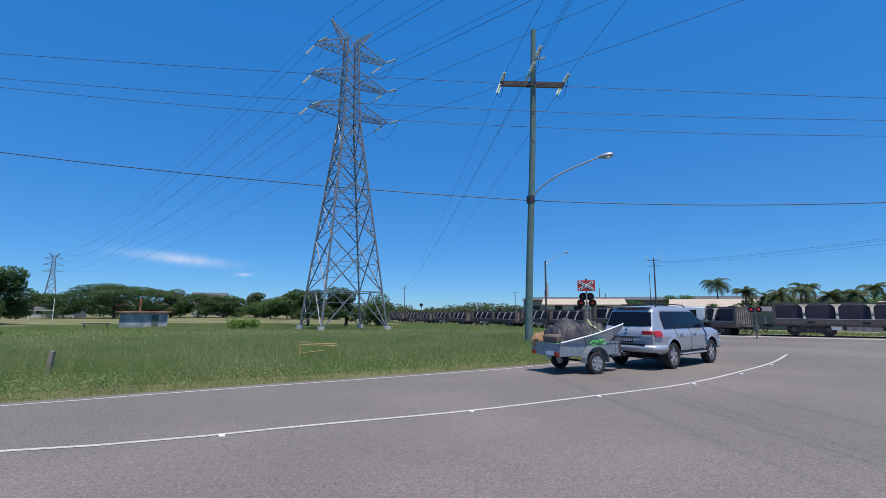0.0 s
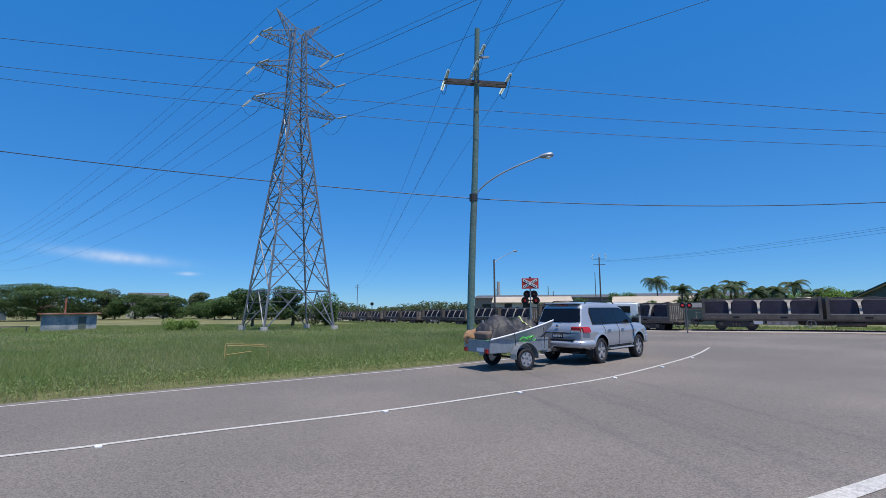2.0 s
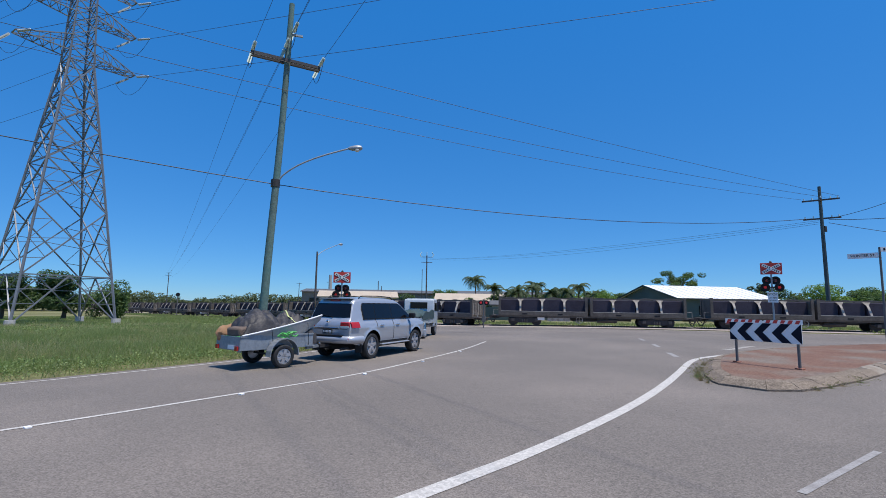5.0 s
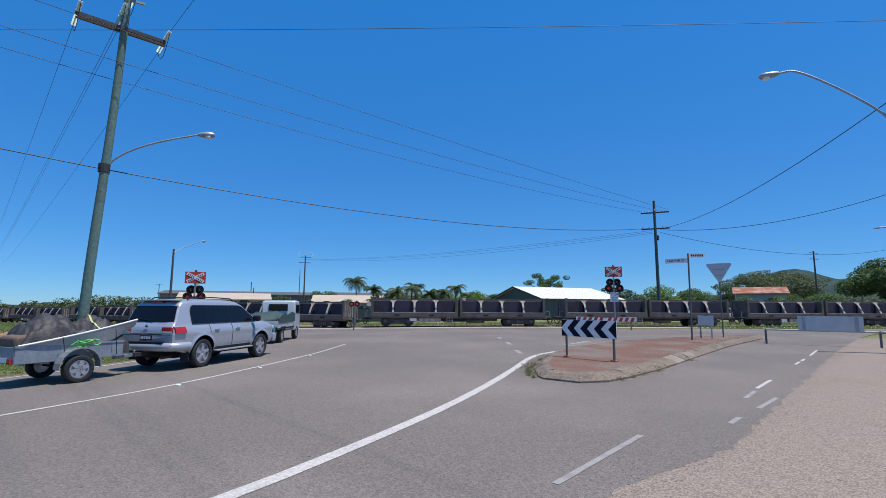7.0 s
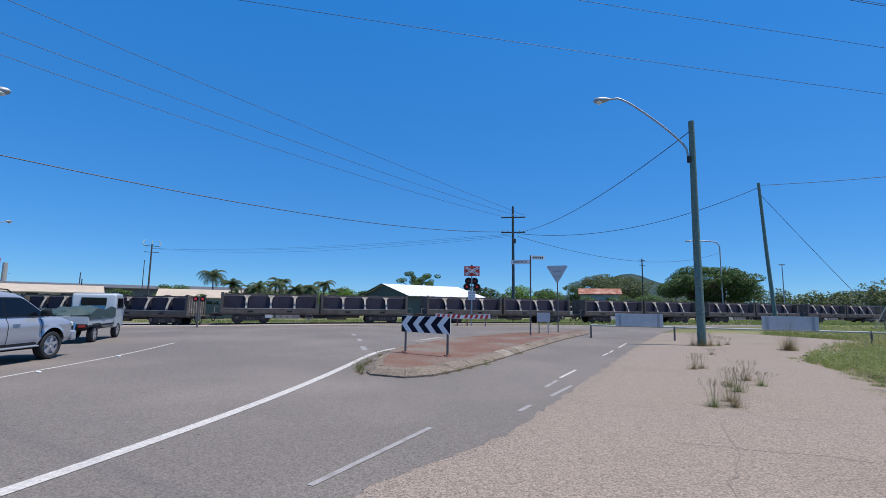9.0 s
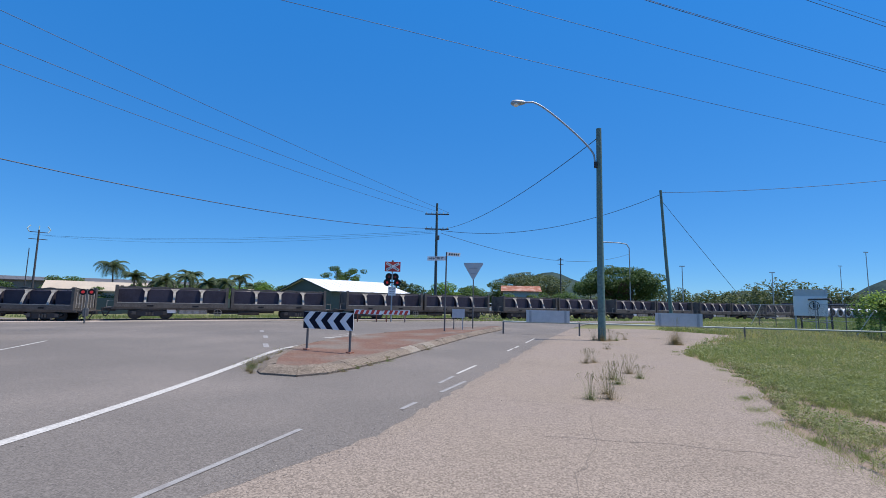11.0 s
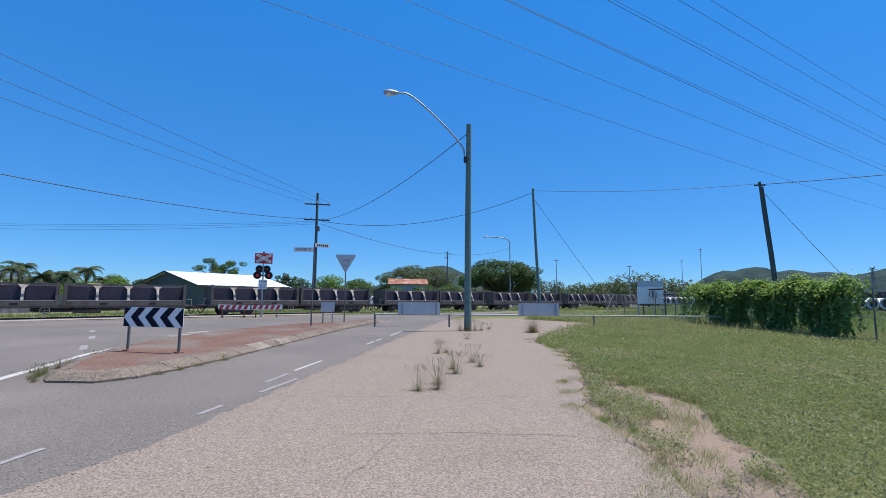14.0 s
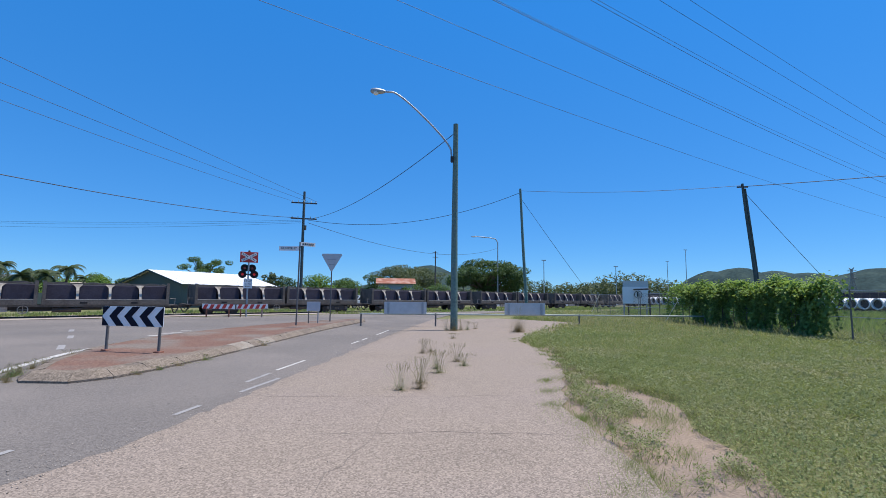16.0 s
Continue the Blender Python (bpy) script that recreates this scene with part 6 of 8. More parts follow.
# ---- hills ----
def hills():
    bumps = ((1770, -420, 98, 95), (1750, -500, 108, 105), (1715, -590, 96, 105), (1670, -680, 84, 105), (1610, -800, 96, 115), (1560, -900, 104, 150), (1500, -1120, 100, 220), (1440, 470, 104, 110), (1470, 350, 78, 110), (1400, 620, 40, 130), (2300, -90, 75, 130))
    g = 28.0
    X, Y = np.meshgrid(np.arange(1150, 2500, g), np.arange(-1700, 1000, g), indexing="ij")
    Z = np.full(X.shape, -14.0)
    for bx, by, bh, bw in bumps:
        Z = np.maximum(Z, -14 + (bh + 14) * np.exp(-((X - bx) ** 2 + (Y - by) ** 2) / (2 * bw ** 2)))
    for i in range(X.shape[0]):
        for j in range(X.shape[1]):
            Z[i, j] += 9 * noise.noise(Vector((X[i, j] / 120, Y[i, j] / 120, 3))) + 5 * noise.noise(Vector((X[i, j] / 40, Y[i, j] / 40, 1)))
    v = np.stack([X, Y, Z], -1).reshape(-1, 3)
    n = X.shape[1]
    i, j = np.meshgrid(np.arange(X.shape[0] - 1), np.arange(n - 1), indexing="ij")
    f = np.stack([i * n + j, (i + 1) * n + j, (i + 1) * n + j + 1, i * n + j + 1], -1).reshape(-1, 4)
    # distance haze is put into the bluish tone of the wooded slopes
    m = material("haze_tinted_hillside", (0.034, 0.058, 0.056), 0.95, vary=0.4, scale=0.02, fine=0.12, bump=0.0, second=(0.044, 0.068, 0.06), spec=0.1)
    ob = raw("backdrop", v, f, m)
    ob.data.polygons.foreach_set("use_smooth", [True] * len(f))
    tagged(ob, "low wooded green hills in the distance", "hills", kind="structure")


hills()

# ---- buildings ----
CREAM_ROOF = material("cream_roof", (0.46, 0.38, 0.29), 0.7, vary=0.15, scale=0.5, fine=6)
BROWN_WALL = material("brown_wall", (0.25, 0.205, 0.17), 0.85, vary=0.2, scale=0.3, fine=4)
GREY_ROOF = material("grey_roof", (0.10, 0.098, 0.10), 0.7, vary=0.15, scale=0.3, fine=4)
GREEN_WALL = material("green_sheet_wall", (0.085, 0.11, 0.098), 0.75, vary=0.12, scale=0.5, fine=6)
WHITE_ROOF = material("white_sheet_roof", (0.72, 0.72, 0.72), 0.55, vary=0.08, scale=0.4, fine=5)
WALL_PALE = material("pale_wall", (0.48, 0.46, 0.43), 0.85, vary=0.12, scale=0.5, fine=5)
GREEN_TRIM = material("dark_green_trim", (0.03, 0.05, 0.04), 0.6)


def gabled(name, cx, cy, rz, L, W, eave, ridge, wall, roof, label, over=0.35, windows=(), ribs=0):
    """A building with a gable roof; its ridge runs along own x. windows: (side, along, z, width, height)."""
    z0 = gz(cx, cy) - 0.1
    t = thing(name, cx, cy, z0, rz, label, "building")
    poly = [(-W / 2, 0), (W / 2, 0), (W / 2, eave), (0, ridge - 0.05), (-W / 2, eave)]
    part("wall", Mesh().prism(poly, -L / 2, L / 2, "x"), wall, t)
    sl = (ridge - eave) / (W / 2)
    for s in (-1, 1):
        m = Mesh()
        e = W / 2 + over
        m.prism([(0, ridge + 0.02), (s * e, ridge - sl * e + 0.02), (s * e, ridge - sl * e + 0.12), (0, ridge + 0.14)], -L / 2 - over, L / 2 + over, "x")
        r = part("roof", m, roof, t)
        for k in range(ribs):
            xx = -L / 2 + L * (k + 0.5) / ribs
            part("roof_rib", Mesh().bar((xx, 0, ridge + 0.15), (xx, s * e, ridge - sl * e + 0.13), 0.05, 0.05), roof, r)
        part("gutter", Mesh().box(0, s * (e + 0.05), ridge - sl * e + 0.06, L + 2 * over, 0.12, 0.14), GREEN_TRIM if wall is GREEN_WALL else roof, t)
        for xe in (-1, 1):
            part("barge_board", Mesh().bar((xe * (L / 2 + over), 0, ridge + 0.06), (xe * (L / 2 + over), s * e, ridge - sl * e + 0.05), 0.06, 0.2), GREEN_TRIM if wall is GREEN_WALL else roof, t)
    for side, al, z, w, h in windows:
        if side in "LR":
            s = -1 if side == "L" else 1
            win = part("window", Mesh().box(al, s * (W / 2 + 0.02), z, w, 0.08, h), TINT, t)
            part("window_frame", Mesh().box(al, s * (W / 2 + 0.03), z - h / 2 - 0.04, w + 0.12, 0.12, 0.08), WALL_PALE, win)
        else:
            s = -1 if side == "F" else 1
            part("window", Mesh().box(s * (L / 2 + 0.02), al, z, 0.08, w, h), TINT, t)
    return t


r_ = Vector((math.cos(radians(-12)), math.sin(radians(-12)), 0))
gabled("shed", 55.4 + r_.x * 7.2, 52.4 + r_.y * 7.2, -12, 14.4, 14, 3.05, 4.85, GREEN_WALL, WHITE_ROOF, "green sheet-metal shed with a white roof behind the train", 0.5, (("F", -3.0, 1.3, 2.6, 2.2), ("F", 3.0, 1.3, 2.6, 2.2), ("L", 2.5, 1.5, 3.0, 1.2), ("L", -3.5, 1.5, 1.4, 1.2)), 12)
gabled("warehouse", 33, 128, -13, 36, 20, 5.6, 6.5, BROWN_WALL, GREY_ROOF, "long low brown industrial warehouse beyond the line", 0.4, tuple(("L", -15 + 4.2 * k, 3.6, 2.2, 1.0) for k in range(8)), 18)
gabled("warehouse", 66, 116, -20, 26, 18, 5.2, 6.2, BROWN_WALL, GREY_ROOF, "grey roofed industrial shed beyond the line", 0.4, tuple(("L", -10 + 4.2 * k, 3.2, 2.0, 1.0) for k in range(6)), 12)
gabled("house", 21.7, 93, -12, 14, 8, 3.9, 4.9, WALL_PALE, CREAM_ROOF, "low house with a cream roof beyond the line", 0.6, (("L", -4.5, 3.2, 1.4, 0.9), ("L", -1, 3.2, 1.4, 0.9), ("L", 3, 3.2, 1.4, 0.9)), 10)
gabled("house", 45.5, 87, -24, 17, 9, 3.2, 4.5, WALL_PALE, CREAM_ROOF, "low house with a cream roof among palms", 0.6, (("L", -5, 1.5, 1.6, 1.0), ("L", 0, 1.5, 1.6, 1.0), ("L", 5, 1.5, 1.6, 1.0)), 14)
gabled("house", 63, 69, -30, 9, 7, 2.4, 3.4, WALL_PALE, CREAM_ROOF, "low house with a cream roof among palms", 0.5, (("L", -2, 1.4, 1.5, 1.0), ("L", 2, 1.4, 1.5, 1.0)), 8)
gabled("house", 109.5, 39.6, -66, 8.0, 8, 4.7, 5.9, WALL_PALE, RUST, "house with a rusty red iron roof behind the railway", 0.5, (("L", -2.5, 3.2, 1.6, 1.2), ("L", 2, 3.2, 1.6, 1.2)), 10)
gabled("shed", 37.5, 59, -28, 6.5, 4, 2.1, 2.6, WALL_PALE, GREY_ROOF, "small pale garden shed behind the train", 0.3, (("L", -1, 1.2, 1.0, 0.9),), 6)
gabled("warehouse", -141, 152, 20, 12, 9, 3.0, 5.0, WALL_PALE, GREY_ROOF, "pale distant building behind the trees", 0.4, tuple(("L", -4 + 4 * k, 1.8, 1.6, 1.0) for k in range(3)), 8)
gabled("warehouse", -119, 205, 25, 14, 10, 8.0, 10.4, WALL_PALE, GREY_ROOF, "pale distant building behind the trees", 0.4, (), 8)


def sheet_fence():
    t = thing("garden_fence", 0, 0, 0, 0, "grey-green sheet fence along the gardens", "fence")
    pts = spline([(24, 66), (34, 54), (46, 47.5)], 2.4)
    for a, b in zip(pts, pts[1:]):
        m = Mesh()
        z = gz(a.x, a.y)
        m.bar((a.x, a.y, z + 0.9), (b.x, b.y, z + 0.9), 0.04, 1.75)
        part("fence_panel", m, GREEN_WALL, t)


sheet_fence()


def small_hut():
    z0 = gz(-49, 67.4) - 0.1
    t = thing("hut", -49, 67.4, z0, 36, "small hut with blue-grey painted walls in the field", "hut")
    wall = material("painted_hut_wall", (0.22, 0.27, 0.30), 0.85, vary=0.4, scale=0.9, fine=6, second=(0.33, 0.33, 0.34))
    part("wall", Mesh().box(0, 0, 1.2, 6.0, 3.2, 2.4), wall, t)
    part("roof", Mesh().box(0, 0, 2.48, 6.9, 4.1, 0.16), RUST, t, "rusty flat iron roof")
    part("door", Mesh().box(1.4, -1.62, 1.05, 0.85, 0.06, 2.0), GREEN_WALL, t)
    part("flue", Mesh().cyl((-0.6, 0.4, 2.5), (-0.6, 0.4, 4.6), 0.12), RUST, t, "rusty flue pipe")


small_hut()
p_ = thing("bench", -52, 62, gz(-52, 62), 30, "low timber bench in the field", "bench")
part("seat", Mesh().box(0, 0, 0.75, 3.2, 0.4, 0.12), DARK_TIMBER, p_)
for k_ in (-1.3, 1.3):
    part("leg", Mesh().box(k_, 0, 0.35, 0.14, 0.14, 0.75), DARK_TIMBER, p_)


def goal_posts(x, y, rz):
    t = thing("goal_posts", x, y, gz(x, y), rz, "white goal posts on the far field", "goal posts")
    for k in (-2.3, 2.3):
        part("post", Mesh().cyl((k, 0, 0), (k, 0, 5.6), 0.07), WHITE_SHEET, t)
    part("crossbar", Mesh().cyl((-2.3, 0, 2.6), (2.3, 0, 2.6), 0.07), WHITE_SHEET, t)


goal_posts(-106.6, 109.5, 40)


def yellow_frame():
    t = thing("steel_frame", -4.85, 15.75, gz(-4.85, 15.75), -2, "bent rusty yellow steel frame lying in the grass", "frame")
    H = 0.62
    P = [(-0.75, 0.25, 0), (-0.75, 0.25, H), (0.72, 0.1, H - 0.02), (0.74, 0.1, 0)]
    part("tube_frame", Mesh().tube(P, 0.016, 6), YELLOW, t)
    part("tube_frame", Mesh().tube([(-0.75, 0.25, H), (-0.5, -0.35, H + 0.1), (0.75, -0.35, H + 0.08), (0.72, 0.1, H - 0.02)], 0.016, 6), YELLOW, t)
    part("tube_frame", Mesh().tube([(-0.5, -0.35, H + 0.1), (-0.52, -0.4, 0)], 0.02, 6), YELLOW, t)
    part("tube_frame", Mesh().tube([(-0.7, 0.2, 0.32), (0.2, 0.0, 0.45)], 0.02, 6), YELLOW, t)


yellow_frame()
st_ = thing("timber_stake", -10.75, 11.5, gz(-10.75, 11.5), 0, "short weathered timber stake in the grass", "post")
part("stake", Mesh().bar((0, 0, -0.1), (0.08, 0.02, 0.72), 0.12, 0.1), material("grey_stake", (0.27, 0.23, 0.18), 0.9, vary=0.3, scale=5, fine=40, bump=0.4), st_)


# ---- far poles and masts ----
def far_pole(x, y, h, arms=1, r=0.14, lamp=None, label="distant timber power pole"):
    z0 = gz(x, y)
    t = thing("power_pole", x, y, z0, 0, label, "power pole", "power poles")
    part("pole_shaft", Mesh().cyl((0, 0, -0.2), (0, 0, h), r, r * 0.7, 10), DARK_TIMBER, t, smooth=True)
    for k in range(arms):
        part("cross_arm", Mesh().bar((-1.3, 0.35, h - 0.4 - 1.3 * k), (1.3, -0.35, h - 0.4 - 1.3 * k), 0.12), DARK_TIMBER, t)
    if lamp:
        street_lamp_arm(t, (0, 0, h - 0.6), lamp, 0.5)
    return t


far_pole(10.1, 63.0, 9.0, 0, 0.15, (3.4, 3.6, 10.6), "timber pole with a street lamp beside the far road")
fb_ = far_pole(41, 107.5, 14.4, 2, 0.2, None, "power pole with upright insulators beyond the houses")
for k_ in (-1.3, 0, 1.3):
    part("insulator", Mesh().tube([(k_, -0.27 * k_, 14.0), (k_ * 1.25, -0.27 * k_, 14.6), (k_ * 0.9, -0.27 * k_, 15.2)], 0.09, 6), GLASS_INS, fb_)
far_pole(40.0, 107.9, 11.0, 0, 0.1)
far_pole(-40.8, 276, 17.5, 2, 0.22)
far_pole(29, 104, 6.5, 0, 0.12)
far_pole(34, 128, 9, 0, 0.14)
far_pole(127, 35.3, 14.0, 2, 0.2)
far_pole(170, 38, 12.0, 1, 0.2)
far_pole(34.6, 230, 13, 1, 0.2)
far_pole(22, 250, 13, 1, 0.2)
for mx, my, mh in ((203, -40.7, 20.5), (233.8, -39.2, 18.5), (166.4, -13.1, 12.0), (156.4, 8.8, 13.5), (186, 30, 11)):
    t_ = thing("light_mast", mx, my, gz(mx, my), 0, "slender distant light mast in the rail yard", "light mast", "light masts")
    part("mast", Mesh().cyl((0, 0, 0), (0, 0, mh), 0.16, 0.1, 8), GALV, t_)
    part("lamp_bar", Mesh().bar((-0.5, 0.6, mh), (0.5, -0.6, mh), 0.25), GALV, t_)
cs_ = thing("street_lamp", 117.0, 16.6, gz(117.0, 16.6), 0, "tall curved galvanised street lamp by a dark tree", "street lamp")
part("mast", Mesh().tube([(0, 0, 0), (0, 0, 14.7), (-0.15, 0.5, 15.6), (-0.6, 1.8, 15.9), (-1.3, 5.2, 16.2)], 0.12, 8), GALV, cs_, smooth=True)
part("luminaire", Mesh().ball((-1.35, 5.6, 16.15), 0.3, 0.7, 0.15), GALV, cs_)
lattice_tower(-255.3, 266.7, 40, 37, 8, False, 1.5)
lattice_tower(640, -294, 30, 40, 8, False, 2.2)
ch_ = thing("chimney", 28, 180, gz(28, 180), 0, "tall distant industrial chimney stack", "chimney")
part("stack", Mesh().cyl((0, 0, 0), (0, 0, 13.5), 0.7, 0.6), CONCRETE, ch_)

# ---- rail yard behind the fence ----
def pipe_row():
    """Pale concrete pipes laid side by side on bearers."""
    A, B = Vector((112, -16, 0)), Vector((64, -47, 0))
    n = 40
    d = (B - A) / n
    rz = math.degrees(math.atan2(d.y, d.x))
    r = d.length * 0.49
    bearer = thing("pipe_bearer", (A.x + B.x) / 2, (A.y + B.y) / 2, gz(88, -31), rz, "low dark timber bearers under a row of pipes", "bearer")
    for s in (-0.8, 0.8):
        part("beam", Mesh().box(0, s, 0.32, (B - A).length, 0.3, 0.64), DARK_TIMBER, bearer)
    first = None
    for i in range(n):
        c = A + d * (i + 0.5)
        m = pose(c.x, c.y, gz(c.x, c.y) + 0.64, 0, 0, rz)
        if first:
            copy_thing(first, m)
            continue
        first = thing("concrete_pipe", c.x, c.y, gz(c.x, c.y) + 0.64, rz, "pale concrete pipe lying in a row in the rail yard", "pipe", "pipes in the yard")
        k, vs, fs = 20, [], []
        for y_, rr in ((-1.2, r * 0.8), (-1.2, r), (1.2, r), (1.2, r * 0.8)):
            vs += [(rr * math.cos(2 * math.pi * j / k), y_, r + rr * math.sin(2 * math.pi * j / k)) for j in range(k)]
        for a in range(4):
            b = (a + 1) % 4
            fs += [(a * k + j, a * k + (j + 1) % k, b * k + (j + 1) % k, b * k + j) for j in range(k)]
        part("pipe_shell", Mesh().add(vs, fs), WHITE_ROOF, first, smooth=True)
        # solid dark plug added in the bore in place of its shade
        part("bore_shade_plug", Mesh().cyl((0, -0.9, r), (0, 0.9, r), r * 0.79, n=20), STEEL_DARK, first, "dark plug standing in for shade inside the pipe")


pipe_row()


def parked_wagons():
    A, B = Vector((152, -14, 0)), Vector((88, -74, 0))
    n = 10
    d = (B - A) / n
    rz = math.degrees(math.atan2(d.y, d.x))
    first = None
    for i in range(n):
        c = A + d * (i + 0.5)
        if first:
            copy_thing(first, pose(c.x, c.y, gz(c.x, c.y), 0, 0, rz))
            continue
        first = thing("parked_wagon", c.x, c.y, gz(c.x, c.y), rz, "dark open wagon parked in the rail yard", "wagon", "parked wagons")
        w = d.length * 0.92
        part("underframe", Mesh().box(0, 0, 0.9, w, 2.2, 0.3), STEEL_DARK, first)
        part("body", Mesh().box(0, 0, 2.2, w * 0.98, 2.3, 2.2), TUB, first, bevel=0.05)
        for q in range(7):
            for s in (-1, 1):
                part("rib", Mesh().box(w * (q - 3) / 6.6, s * 1.18, 2.2, 0.12, 0.08, 2.1), WAGON_PAINT, first)
        for k in (-0.35, 0.35):
            for s in (-0.7, 0.7):
                part("wheel", Mesh().cyl((w * k, s - 0.06, 0.42), (w * k, s + 0.06, 0.42), 0.42), STEEL_DARK, first)


parked_wagons()

# ---- chain-link fence with vine ----
F0, F1 = Vector((17.5, -16.2, 0)), Vector((57, -3.0, 0))
FD = (F1 - F0).normalized()
FL = (F1 - F0).length


def chain_fence():
    ang = math.degrees(math.atan2(FD.y, FD.x))
    t = thing("chain_link_fence", F0.x, F0.y, 0, ang, "galvanised chain-link fence along the rail yard", "fence")
    H = 2.05
    k = 0.0
    while k < FL:
        part("post", Mesh().cyl((k, 0, -0.2), (k, 0, H + 0.05), 0.03, n=8), POST, t)
        k += 3.0
    for z in (0.08, H * 0.5, H):
        part("line_wire", Mesh().cyl((0, 0, z), (FL, 0, z), 0.014, n=6), GALV, t)
    m = Mesh()
    k = -H
    while k < FL:
        for s in (-1, 1):
            a, b = (k, 0.0) if s > 0 else (k + H, 0.0), (k + H, H) if s > 0 else (k, H)
            if min(a[0], b[0]) >= 0 and max(a[0], b[0]) <= FL:
                m.bar((a[0], 0.008 * s, a[1] + 0.02), (b[0], 0.008 * s, b[1]), 0.0035)
        k += 0.11
    tagged(part("wire_mesh", m, POST, t), kind="stuff")
    for a, b in ((24.0, 26.2), (38.5, 40.8)):
        part("stay", Mesh().cyl((a, 0, H), (b, 0.1, 0), 0.03, n=8), WHITE_SHEET, t, "pale bracing stay")
    g0, g1 = 28.6, 32.3
    g = part("gate", Mesh().tube([(g0, -0.08, 0.35), (g0, -0.08, 2.3), (g0 + 0.1, -0.08, 2.4), (g1 - 0.1, -0.08, 2.4), (g1, -0.08, 2.3), (g1, -0.08, 0.35)], 0.06, 8), STEEL_DARK, t, "dark tubular gate frame")
    part("gate_bar", Mesh().cyl((g0, -0.08, 0.9), (g1, -0.08, 0.9), 0.03, n=8), GALV, g)
    part("gate_bar", Mesh().cyl(((g0 + g1) / 2, -0.08, 0.35), ((g0 + g1) / 2, -0.08, 2.4), 0.03, n=8), GALV, g)
    return t


chain_fence()


def gate_sign():
    c = F0 + FD * 31.2
    ang = math.degrees(math.atan2(FD.y, FD.x))
    t = thing("notice_board", c.x + 0.05, c.y - 0.15, 0.0, -88, "white no-entry notice board on the fence gate", "sign")
    b = part("board", Mesh().box(0, -0.02, 1.95, 1.9, 0.03, 1.35), SIGN_WHITE, t)
    part("upper_board", Mesh().box(0.05, 0.03, 2.85, 1.9, 0.03, 0.5), SIGN_BACK, t, "grey upper panel")
    ring = [(0.22 + 0.28 * math.cos(a * math.pi / 12), -0.045, 2.0 + 0.28 * math.sin(a * math.pi / 12)) for a in range(25)]
    part("ring", Mesh().tube(ring, 0.022, 6, False), BLACK, b)
    part("slash", Mesh().bar((-0.02, -0.045, 2.25), (0.46, -0.045, 1.75), 0.05, 0.01), BLACK, b)
    part("figure_bar", Mesh().box(0.22, -0.04, 2.0, 0.16, 0.01, 0.42), BLACK, b)
    for k in (-1, 1):
        part("post", Mesh().cyl((k * 0.85, 0.06, -0.1), (k * 0.85, 0.06, 3.05), 0.05, n=8), GALV, t)


gate_sign()


